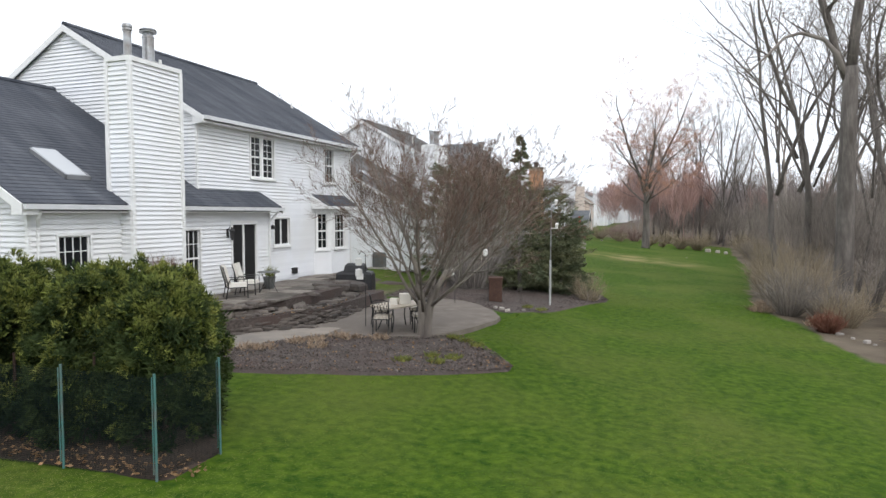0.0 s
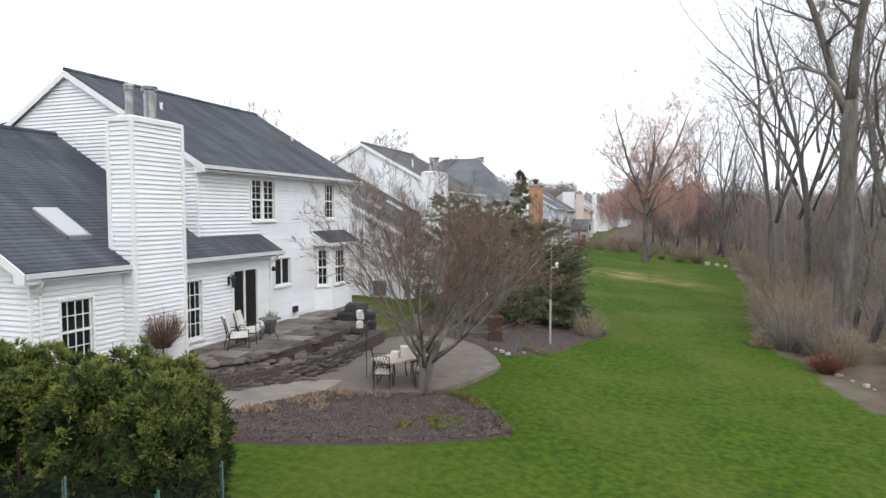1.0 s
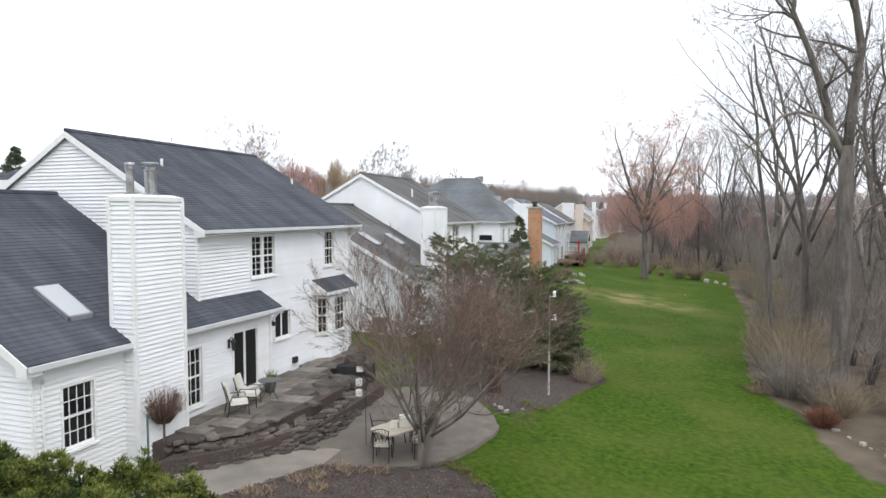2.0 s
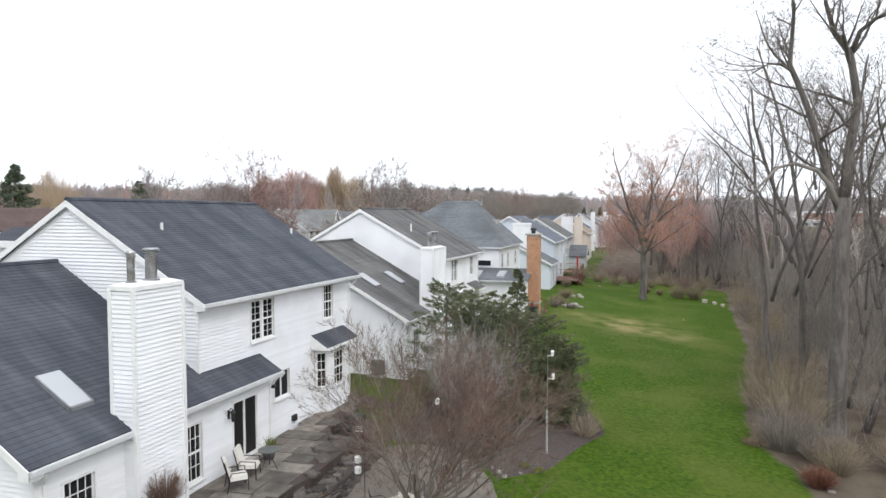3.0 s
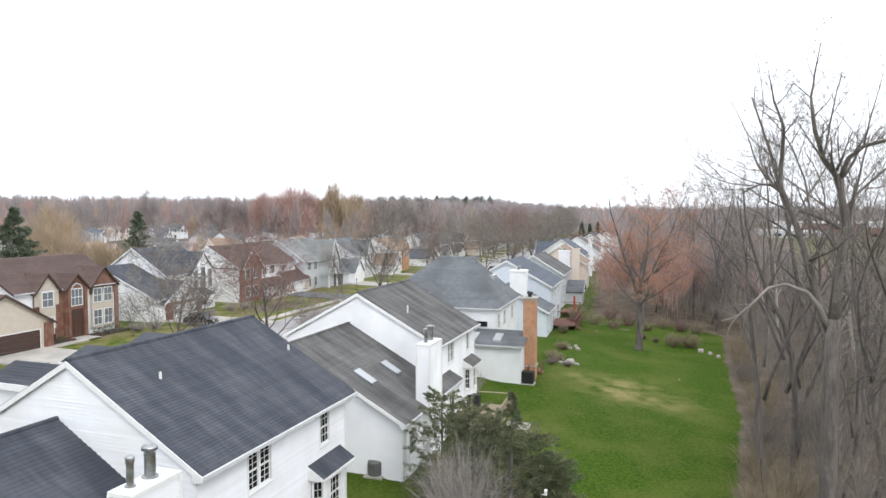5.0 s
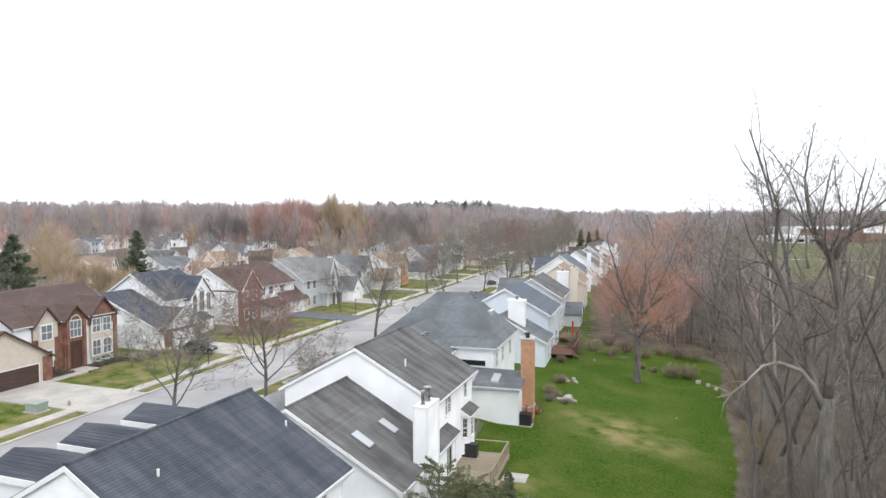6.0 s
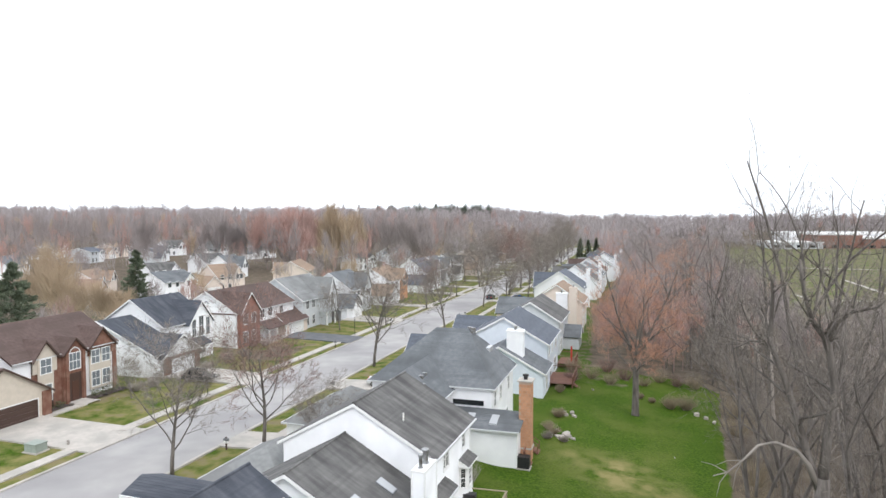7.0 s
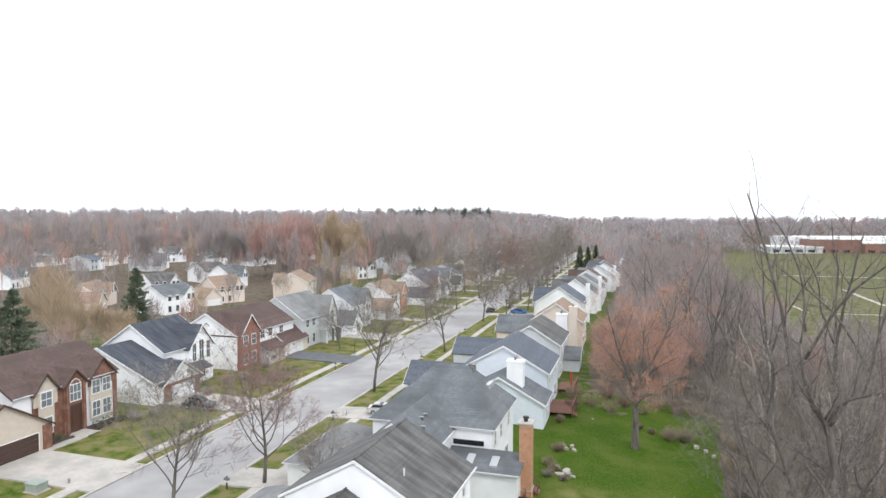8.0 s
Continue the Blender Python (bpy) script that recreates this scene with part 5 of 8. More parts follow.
def grow(limbs, tips, p, d, L, r, lvl, rng, P):
    segs = P["segs"][lvl]
    pts, rad = [p.copy()], [r]
    top = r * P.get("taper", 0.45)
    cur, dr = p.copy(), d.normalized()
    for i in range(segs):
        dr = (dr + Vector((rng.gauss(0, 1), rng.gauss(0, 1), rng.gauss(0, 0.7))) * P["wob"][lvl] + Vector((0, 0, P["up"][lvl]))).normalized()
        cur = cur + dr * (L / segs)
        pts.append(cur.copy())
        rad.append(r + (top - r) * (i + 1) / segs)
    limbs.tube(pts, rad, P["sides"][lvl], cap=lvl == 0)
    last = lvl == len(P["kids"]) - 1
    n = P["kids"][lvl]
    for k in range(n):
        f = P["start"][lvl] + (1 - P["start"][lvl]) * ((k + rng.random()) / n)
        j = min(segs - 1, int(f * segs))
        q = pts[j].lerp(pts[j + 1], f * segs - j)
        ax = (pts[j + 1] - pts[j]).normalized()
        o = ax.orthogonal().normalized()
        o.rotate(Matrix.Rotation(2.4 * k + rng.uniform(-0.7, 0.7), 3, ax))
        a = radians(P["ang"][lvl] + rng.uniform(-12, 12))
        dd = ax * math.cos(a) + o * math.sin(a)
        l2 = L * P["rat"][lvl] * rng.uniform(0.7, 1.2) * (1.15 - 0.45 * f)
        if last:
            tips.append((q, dd, l2))
        else:
            grow(limbs, tips, q, dd, l2, max(0.004, (r + (top - r) * f) * P["thin"][lvl]), lvl + 1, rng, P)


def bare_tree(name, P, seed, H, r, bark, twig, label, category="tree", twigw=0.02, stems=None, extra=None, buds=None, nb=2, per=3):
    """A leafless tree: tapered trunk and limbs in one part, fine twigs in the crown."""
    rng = random.Random(seed)
    t = thing(name, Matrix.Identity(4), label, category)
    limbs, tips = B(), []
    for p, d, L, rr_ in stems or [((0, 0, -0.25), (0, 0, 1), H, r)]:
        grow(limbs, tips, Vector(p), Vector(d), L, rr_, 0, rng, P)
    if extra:
        extra(limbs, tips, rng)
    part("trunk", limbs, bark, t, smooth=True)
    g = np.random.default_rng(seed)
    base = np.repeat(np.array([tuple(q) for q, d, l in tips]), per, 0)
    way = np.repeat(np.array([tuple(d * l) for q, d, l in tips]), per, 0)
    ln = np.linalg.norm(way, axis=1, keepdims=True)
    way = way * 1.5 + g.normal(size=way.shape) * ln * 0.30 * (np.arange(len(way)) % per > 0).reshape(-1, 1)
    base = base + way * g.uniform(0, 0.25, (len(way), 1))
    way[:, 2] += np.abs(ln[:, 0]) * 0.1
    mesh_np("crown", blades(g, base, way, np.full(len(base), twigw)), 3, twig, t)
    if buds:
        bb = np.repeat(base + way * 0.5, nb, 0) + g.normal(size=(len(base) * nb, 3)) * ln.mean() * 0.35
        mesh_np("bud_mass", leaves(g, bb, unit(g.normal(size=bb.shape)) * g.uniform(0.02, 0.045, (len(bb), 1)), np.full(len(bb), 0.024)), 4, buds, t, kind="stuff")
    return t


WOODP = dict(segs=[9, 6, 5, 3], wob=[0.06, 0.16, 0.2, 0.2], up=[0.05, 0.12, 0.06, 0.03], sides=[8, 5, 4, 3], kids=[9, 6, 5, 4], start=[0.38, 0.25, 0.2, 0.2],
             ang=[38, 42, 45, 45], rat=[0.40, 0.48, 0.5, 0.55], thin=[0.5, 0.5, 0.5, 0.5], taper=0.25)
SAPP = dict(segs=[7, 4, 3], wob=[0.08, 0.16, 0.2], up=[0.05, 0.14, 0.06], sides=[5, 3, 3], kids=[9, 5, 4], start=[0.3, 0.2, 0.2],
            ang=[35, 42, 45], rat=[0.34, 0.5, 0.5], thin=[0.5, 0.5, 0.5], taper=0.2)
STREETP = dict(segs=[6, 6, 4, 3], wob=[0.05, 0.12, 0.16, 0.2], up=[0.03, 0.14, 0.08, 0.05], sides=[8, 5, 4, 3], kids=[13, 7, 5, 4], start=[0.26, 0.25, 0.2, 0.2],
               ang=[55, 42, 42, 42], rat=[0.80, 0.5, 0.5, 0.5], thin=[0.5, 0.5, 0.55, 0.5], taper=0.3)


# the forked giant at the wood's edge, with a limb that arches over the lawn
def giant_limbs(limbs, tips, rng):
    P = dict(WOODP, kids=[6, 4, 4], segs=[6, 5, 3], sides=[5, 4, 3], wob=[0.12, 0.18, 0.2], up=[0.05, 0.05, 0.03], start=[0.25, 0.2, 0.2], ang=[42, 45, 45], rat=[0.4, 0.5, 0.5], thin=[0.5, 0.5, 0.5])
    limbs.tube([(0.18, 0, -1.2), (0.18, 0, -0.4), (0.2, 0, 0.5), (0.22, 0, 2.6), (0.19, 0, 5.4), (0.21, 0, 8.1), (0.23, 0, 10.9)], [0.64, 0.50, 0.43, 0.39, 0.37, 0.35, 0.31], 12)
    left = [(0.2, 0, 10.0), (-0.36, 0.1, 11.6), (-0.84, 0.2, 13.5), (-1.42, 0.2, 15.4), (-2.18, 0.3, 17.4), (-2.11, 0.3, 18.7), (-2.05, 0.3, 20.2), (-2.5, 0.3, 21.5)]
    right = [(0.23, 0, 10.6), (0.38, 0, 13.0), (0.64, -0.1, 15.4), (0.28, -0.1, 17.6), (-0.43, -0.2, 18.6), (-0.82, -0.2, 20.0), (-1.03, -0.2, 21.6)]
    fork = [(0.3, -0.1, 17.6), (0.62, -0.2, 18.6), (1.2, -0.3, 19.1), (2.2, -0.4, 19.4), (2.9, -0.5, 20.2)]
    side = [(-2.0, 0.3, 17.0), (-2.6, 0.2, 17.4), (-3.1, 0.1, 17.45), (-3.9, 0.0, 17.0)]
    low = [(0.4, 0, 4.2), (0.61, 0.1, 6.5), (1.27, 0.2, 7.9), (2.2, 0.3, 8.6), (3.0, 0.4, 9.6)]
    for pts, r0, r1 in ((left, 0.21, 0.05), (right, 0.25, 0.06), (fork, 0.13, 0.04), (side, 0.08, 0.03), (low, 0.08, 0.03)):
        n = len(pts) - 1
        limbs.tube(pts, [r0 + (r1 - r0) * k / n for k in range(n + 1)], 8)
        for k in range(2, n + 1):
            q, p_ = Vector(pts[k]), Vector(pts[k - 1])
            ax = (q - p_).normalized()
            for m_ in range(3 if r0 > 0.2 else 2):
                sd = Vector((rng.uniform(-1, 1), rng.uniform(-1, 1), rng.uniform(-0.2, 0.5)))
                r = r0 + (r1 - r0) * k / n
                grow(limbs, tips, p_.lerp(q, rng.random()), ax * 0.7 + sd, rng.uniform(1.8, 3.8) if q.z < 19 else rng.uniform(1.0, 2.0), max(0.03, r * 0.55), 0, rng, P)


GIANTS = [((-2.5, 0.3, 21.4), (-0.1, 0.05, 1), 1.7, 0.045), ((-1.03, -0.2, 21.5), (0.15, -0.05, 1), 2.6, 0.055), ((2.9, -0.5, 20.1), (0.2, 0.05, 1), 2.6, 0.045), ((-0.43, -0.2, 18.6), (0.30, 0.1, 1), 4.2, 0.06), ((1.2, -0.3, 19.1), (0.1, -0.2, 1), 3.4, 0.045)]
giant = bare_tree("tree", dict(WOODP, kids=[5, 3, 3, 2], segs=[5, 4, 3, 2], rat=[0.55, 0.5, 0.5, 0.5], start=[0.1, 0.2, 0.2, 0.2]), 11, 20, 0.5, BARK, TWIG, "tall bare forked tree with arching limb at the wood's edge", twigw=0.015, stems=GIANTS, extra=giant_limbs)
ARCH = [(0.1, 0.0, 10.3), (-0.4, -0.1, 11.5), (-0.98, -0.2, 12.2), (-1.96, -0.3, 12.55), (-2.7, -0.4, 12.36), (-3.43, -0.5, 11.55), (-4.13, -0.6, 10.9), (-4.8, -0.7, 10.7)]
b = B()
b.tube(ARCH, [0.15, 0.12, 0.10, 0.085, 0.07, 0.055, 0.04, 0.02], 8)
for k, d in ((3, (-0.5, -0.5, 0.5)), (4, (-0.6, 0.3, -1.3)), (5, (-1.3, -0.3, -0.3)), (5, (-0.4, 0.2, -1.6)), (6, (-0.5, -0.2, -1.2)), (6, (-1.2, 0.2, 0.35)), (2, (-0.3, 0.4, 0.9))):
    p0, d = Vector(ARCH[k]), Vector(d)
    b.tube([p0, p0 + d * 0.5 + Vector((-0.08, 0.05, 0.1)), p0 + d], [0.03, 0.02, 0.008], 5)
part("limb", b, WEATHW, giant, "bleached bare arching limb", smooth=True)
giant.matrix_basis = pose(8.95, 34.6, 0)

FORKP = dict(WOODP, wob=[0.10, 0.16, 0.2, 0.2], kids=[7, 5, 4, 3], start=[0.42, 0.25, 0.2, 0.2])


def forked(H, r, a):
    """A leaning stem with two more that leave it a third of the way up."""
    c, s_ = math.cos(a), math.sin(a)
    return [((0, 0, -0.25), (0.05 * c, 0.05 * s_, 1), H * 0.95, r), ((0.017 * H * c, 0.017 * H * s_, 0.30 * H), (-0.42 * c, -0.42 * s_, 1), H * 0.66, r * 0.62),
            ((0.02 * H * c, 0.02 * H * s_, 0.40 * H), (0.40 * s_, -0.40 * c, 1), H * 0.52, r * 0.5)]


wood = [bare_tree("tree", FORKP, 20 + i, 19 + 2 * i, 0.18, BARK, TWIG, "tall bare forked grey tree in the woodland edge", twigw=0.015, per=2, stems=forked(18 + 2 * i, 0.18 + 0.025 * i, 1.7 * i)) for i in range(4)]
saps = [bare_tree("tree", SAPP, 40 + i, 8 + 1.5 * i, 0.05 + 0.008 * i, BARK, TWIG, "slender bare young tree in the woods", twigw=0.013, per=5) for i in range(3)]
rw = random.Random(8)


def plant(src, x, y, s=1.0, rot=None, group="", lean=0.0):
    m = spot(x, y, gz(x, y) + far_rise(x, y), rw.uniform(-lean, lean), rw.uniform(-lean, lean), rw.uniform(0, 360) if rot is None else rot)
    ob = copy_thing(src, m)
    ob.scale = (s, s, s * rw.uniform(0.92, 1.08))
    if group:
        ob["group"] = group
    return ob


for src, x, y, s in ((wood[1], 7.6, 45.0, 0.92), (wood[2], 9.3, 46.5, 0.95), (wood[3], 14.5, 46.0, 0.85), (wood[0], 10.6, 53, 0.95), (wood[1], 18, 39, 0.9)):
    plant(src, x, y, s, group="woodland trees", lean=3)
for src, x, y, s in ((wood[2], 12.5, 126, 0.98), (wood[3], 15.5, 131, 0.92), (wood[1], 9.0, 124, 1.0), (wood[0], 11, 134, 1.1), (wood[3], 6, 140, 0.95), (wood[1], 17, 140, 1.0), (wood[2], 2, 152, 0.95)):
    plant(src, x, y, s, group="woodland trees", lean=3)
# the tallest trees, deep in the wood
for src, x, y, s in ((wood[3], 21.5, 101, 1.38), (wood[2], 25.5, 106, 1.42), (wood[1], 18.5, 108, 1.3), (wood[3], 28, 99, 1.3)):
    plant(src, x, y, s, group="woodland trees", lean=2)
for src in wood + saps:
    src.matrix_basis = spot(rw.uniform(20, 30), rw.uniform(60, 100), -0.9, 0, 0, rw.uniform(0, 360))
    src["group"] = "woodland trees"
for i in range(58):
    y = 34 + 114 * ((i + rw.random()) / 58)
    e = lin(y, [20, 36, 46, 60, 75, 90, 106, 112, 118, 150], [10, 8.5, 9, 10.5, 12, 12, 13, 8, 2, 0])
    x = e + (7.0 if 50 < y < 112 else 1.5) + abs(rw.gauss(0, 13))
    if x > 34 and y > 105:
        x -= 14
    plant(wood[i % 4], x, y, rw.uniform(0.6, 0.85) if y < 60 else rw.uniform(0.40, 0.62), group="woodland trees", lean=4)
for i in range(80):
    y = 26 + 118 * ((i + rw.random()) / 80)
    e = lin(y, [20, 36, 46, 60, 75, 90, 106, 112, 118, 150], [9.5, 7, 8, 9.5, 11, 11, 12, 6, 0, -1])
    plant(saps[i % 3], e + (5.0 if y > 50 else 1.5) + abs(rw.gauss(0, 12)), y, rw.uniform(0.45, 0.9), group="woodland trees", lean=8)

# lone maple on the lawn, street trees
MAPP = dict(segs=[8, 6, 4, 3], wob=[0.07, 0.12, 0.16, 0.2], up=[0.03, 0.08, 0.05, 0.03], sides=[7, 5, 4, 3], kids=[8, 6, 5, 4], start=[0.18, 0.2, 0.2, 0.2],
            ang=[46, 42, 42, 42], rat=[0.44, 0.5, 0.5, 0.5], thin=[0.5, 0.5, 0.5, 0.5], taper=0.2)


def maple_trunk(limbs, tips, rng):
    limbs.tube([(0, 0, -0.3), (0, 0, 0.3), (0.02, 0, 2.0), (0.0, 0, 4.4), (0.03, 0, 6.4), (0.05, 0.05, 7.4)], [0.52, 0.42, 0.36, 0.33, 0.27, 0.16], 12)


MAPS = [((-0.1, 0, 5.9), (-0.24, 0.05, 1), 11.6, 0.19), ((0.08, 0, 6.3), (0.34, -0.05, 1), 11.4, 0.19), ((0.0, 0.05, 6.6), (0.05, 0.34, 1), 9.8, 0.15), ((0.0, -0.05, 6.0), (0.05, -0.42, 1), 9.0, 0.14),
        ((-0.1, 0, 5.0), (-0.85, 0.25, 0.52), 5.8, 0.10), ((0.1, 0, 5.3), (0.9, 0.15, 0.55), 5.6, 0.10), ((0, -0.1, 4.9), (0.3, -0.85, 0.5), 5.4, 0.09), ((0, 0.1, 5.4), (-0.3, 0.85, 0.55), 5.4, 0.09),
        ((-0.2, 0, 7.4), (-0.75, -0.4, 0.75), 6.0, 0.10), ((0.3, 0, 7.6), (0.75, -0.4, 0.75), 6.0, 0.10), ((0.2, 0.1, 8.0), (0.6, 0.5, 0.75), 5.8, 0.09), ((-0.2, 0.1, 8.2), (-0.6, 0.5, 0.8), 5.6, 0.09)]
maple = bare_tree("tree", MAPP, 61, 15.2, 0.33, BARK, MAPT, "lone maple with red spring buds standing on the lawn", twigw=0.013, stems=MAPS, extra=maple_trunk, buds=BUDS, nb=3, per=3)
maple.matrix_basis = spot(0.3, 89.5, gz(0.3, 89.5))
maple.scale = (1.1, 1.1, 1.08)
st = bare_tree("tree", STREETP, 71, 9.0, 0.2, BARK, TWIG, "bare street tree on the grass verge", twigw=0.02, per=6)
str_ = bare_tree("tree", dict(STREETP, rat=[0.92, 0.55, 0.5, 0.5]), 72, 9.4, 0.22, BARK, TWIGR, "street tree with reddish budding crown on the verge", twigw=0.022, buds=BUDS, nb=1, per=5)
st.matrix_basis = spot(-40.3, 56.0, 0.35)
str_.matrix_basis = spot(-36.6, 66.0, 0.4)
for i, (x, y, s) in enumerate(((-40.1, 107.4, 1.25), (-38.2, 144, 1.1), (-39.8, 190, 1.05), (-38.4, 222, 1.1), (-53.2, 150, 0.7), (-53.1, 181, 0.9), (-53.3, 214, 1.0), (-38.6, 246, 1.2), (-53, 246, 1.25), (-38.5, 268, 1.2), (-53.2, 270, 1.3),
                            (-38.5, 292, 1.3), (-53.2, 298, 1.3), (-38.5, 318, 1.3), (-53, 330, 1.35), (-38.6, 346, 1.4), (-53, 362, 1.4), (-38.6, 380, 1.5), (-53, 400, 1.5), (-38.6, 420, 1.5), (-44, 450, 1.7), (-49, 470, 1.8))):
    plant(str_ if i in (5, 7, 12) else st, x, y, s, group="street trees")
for x, y, s in ((-62, 92, 0.55), (-62.5, 78.5, 0.4), (-84, 60, 1.2), (-27.6, 60.3, 0.6), (-60, 140, 0.8), (-61, 213, 0.8), (-62, 262, 1.3), (-31, 176, 1.0), (-31, 212, 1.0), (-30, 236, 1.1), (-31, 262, 1.2), (-33, 300, 1.3), (-62, 290, 1.3), (-62, 318, 1.4), (-62, 350, 1.5)):
    plant(st, x, y, s, group="front garden trees")
# pale dead trees in the wood
DEADP = dict(WOODP, kids=[7, 4, 3, 2], wob=[0.1, 0.22, 0.24, 0.2], up=[0.02, -0.02, -0.03, 0], ang=[55, 48, 45, 45], start=[0.45, 0.3, 0.2, 0.2])
dead = bare_tree("tree", DEADP, 52, 15, 0.22, DEADW, DEADW, "bleached dead tree with broken drooping limbs in the woods", twigw=0.05, per=1)
dead.matrix_basis = spot(15.5, 88, -0.9)
dead["group"] = "woodland trees"
for x, y, s in ((19, 70, 0.85), (25, 84, 0.95), (13.2, 60, 0.7), (28, 104, 1.0), (22, 56, 0.8), (17, 103, 1.05), (32, 72, 0.9), (18, 47, 0.75), (36, 92, 1.0), (24, 118, 1.1), (12, 128, 1.1)):
    plant(dead, x, y, s, group="woodland trees", lean=9)


# the spreading multi-stemmed tree by the patio
PATP = dict(segs=[8, 6, 4, 3], wob=[0.06, 0.08, 0.10, 0.12], up=[0.015, 0.10, 0.08, 0.05], sides=[6, 5, 4, 3], kids=[8, 6, 5, 4], start=[0.22, 0.15, 0.15, 0.15],
            ang=[34, 30, 26, 24], rat=[0.55, 0.52, 0.5, 0.5], thin=[0.55, 0.55, 0.55, 0.5], taper=0.30)
PST = []


def patio_foot(limbs, tips, rng):
    limbs.tube([(0, 0, -0.2), (0.0, 0, 0.12), (0.0, 0, 0.5), (-0.04, 0, 1.0), (-0.16, 0.02, 1.7), (-0.3, 0.05, 2.3)], [0.24, 0.19, 0.15, 0.12, 0.09, 0.06], 10)
    limbs.tube([(0.10, -0.05, -0.2), (0.13, -0.05, 0.3), (0.22, -0.08, 0.9), (0.46, -0.14, 1.5), (0.75, -0.2, 2.0)], [0.18, 0.13, 0.11, 0.085, 0.055], 8)
    limbs.tube([(0.02, 0.1, -0.2), (0.05, 0.12, 0.4), (0.10, 0.3, 1.1), (0.16, 0.55, 1.8)], [0.15, 0.11, 0.09, 0.06], 8)


for k in range(14):
    a = 2.4 * k
    s = 0.18 + 1.05 * ((k * 5 % 14) / 13)
    q = 0.05 + 0.22 * s
    PST.append(((q * math.cos(a) + 0.06, q * math.sin(a), 0.75 + 0.07 * k * (1.25 - 0.5 * s)), (s * math.cos(a) + 0.20, s * math.sin(a) + 0.06, 0.80), 3.75 + 0.2 * (k % 3), 0.05))
patio_tree = bare_tree("tree", PATP, 81, 5, 0.12, BARKP, PATT, "multi-stemmed bare ornamental tree with fine purplish twigs by the patio", twigw=0.0075, stems=PST, per=3, extra=patio_foot)
patio_tree.matrix_basis = spot(-6.0, 19.55, 0.42)


def bush(name, x, y, w, h, n, twig, label, seed, twigw=0.012, category="shrub", z=None, spread=0.5, group="", two=True):
    """A leafless shrub of many fine upright twigs that branch."""
    t = thing(name, spot(x, y, gz(x, y) if z is None else z), label, category, group)
    g = np.random.default_rng(seed)
    a, r = g.uniform(0, 2 * np.pi, n), np.sqrt(g.random(n)) * w * 0.16
    base = np.stack([r * np.cos(a), r * np.sin(a), np.full(n, -0.05)], 1)
    sp = np.sqrt(g.random(n)) * w / 2
    way = np.stack([sp * np.cos(a), sp * np.sin(a), h * (1 - 0.45 * (sp / (w / 2)) ** 2) * g.uniform(0.7, 1.0, n)], 1)
    mesh_np("stem_mass", blades(g, base, way, np.full(n, twigw * 2)), 3, twig, t, kind="stuff")
    k = 5 if two else 2
    f = g.uniform(0.3, 0.95, (n * k, 1))
    b2 = np.repeat(base, k, 0) + np.repeat(way, k, 0) * f
    w2 = (np.repeat(way, k, 0) * 0.25 + g.normal(size=(n * k, 3)) * h * 0.11) * g.uniform(0.5, 1.2, (n * k, 1))
    w2[:, 2] = np.abs(w2[:, 2])
    mesh_np("crown", blades(g, b2, w2, np.full(n * k, twigw)), 3, twig, t)
    return t


bush("shrub", -7.7, 33.1, 4.4, 5.1, 560, TWIGG, "large silver-grey leafless shrub beside the evergreens", 1, 0.016)
bush("shrub", -2.3, 32.6, 1.6, 1.5, 120, TWIGT, "small bare tan shrub in a mulch bed", 2)
bush("shrub", 6.9, 30.6, 1.15, 0.95, 420, REDSH, "dense rust-red low shrub at the lawn's edge", 3, 0.014)
bush("shrub", 8.6, 27.0, 1.2, 0.9, 200, DRYL, "low dry tan shrub beside field stones", 4, 0.014)
for i, (x, y, w, h) in enumerate(((6.3, 35.0, 2.6, 2.6), (7.2, 37.5, 3.0, 3.2), (6.6, 41.0, 2.6, 3.2), (7.6, 34.0, 2.4, 2.2), (8.4, 43.5, 3.0, 3.5), (7.6, 47.5, 2.8, 3.0), (8.6, 52.0, 3.0, 3.0), (8.0, 32.6, 2.0, 1.8), (11.0, 33.5, 2.6, 2.0), (9.4, 57, 3, 3), (10.2, 63, 3, 3), (11, 70, 3.4, 3), (11, 78, 3.4, 3), (11.4, 86, 3.4, 3), (12, 94, 3.4, 3))):
    bush("shrub", x, y, w, h, 240, TWIGT if i % 3 else TWIG, "tangled tan leafless brush at the wood's edge", 100 + i, 0.014, group="edge brush")
for i, (x, y, w, h) in enumerate(((4.6, 95.0, 2.2, 2.0), (6.6, 95.5, 2.4, 2.1), (2.4, 97, 0.9, 0.8), (0.9, 98.5, 0.9, 0.9), (-9.5, 96.5, 1.2, 1.2), (-8.4, 84.5, 1.6, 1.2), (-12.2, 42.6, 1.0, 0.8))):
    bush("shrub", x, y, w, h, 260, TWIGT if i != 6 else DRYL, "rounded bare tan shrub on the lawn", 130 + i, 0.02, group="lawn shrubs")
for i, (x, y, w, h) in enumerate(((-8.5, 104, 2.6, 2.6), (-6.0, 107, 3.0, 3.0), (-3.2, 105, 2.4, 2.2), (-1.2, 109, 3.0, 3.2), (1.4, 106.5, 2.2, 2.0), (3.6, 110, 2.8, 3.0), (6.0, 108.5, 2.4, 2.4), (8.4, 108, 2.8, 3.0), (-9.0, 111, 3.0, 3.4), (-4.0, 113, 3.2, 3.6))):
    bush("shrub", x, y, w, h * 0.8, 130, (TWIGR, TWIGT, TWIGT)[i % 3], "bare brown shrub in the brush beyond the lawn", 170 + i, 0.022, group="brush beyond the lawn")
bush("shrub", -13.4, 60.5, 1.6, 2.0, 60, TWIGG, "thin bare shrub against a white wall", 140, 0.02)
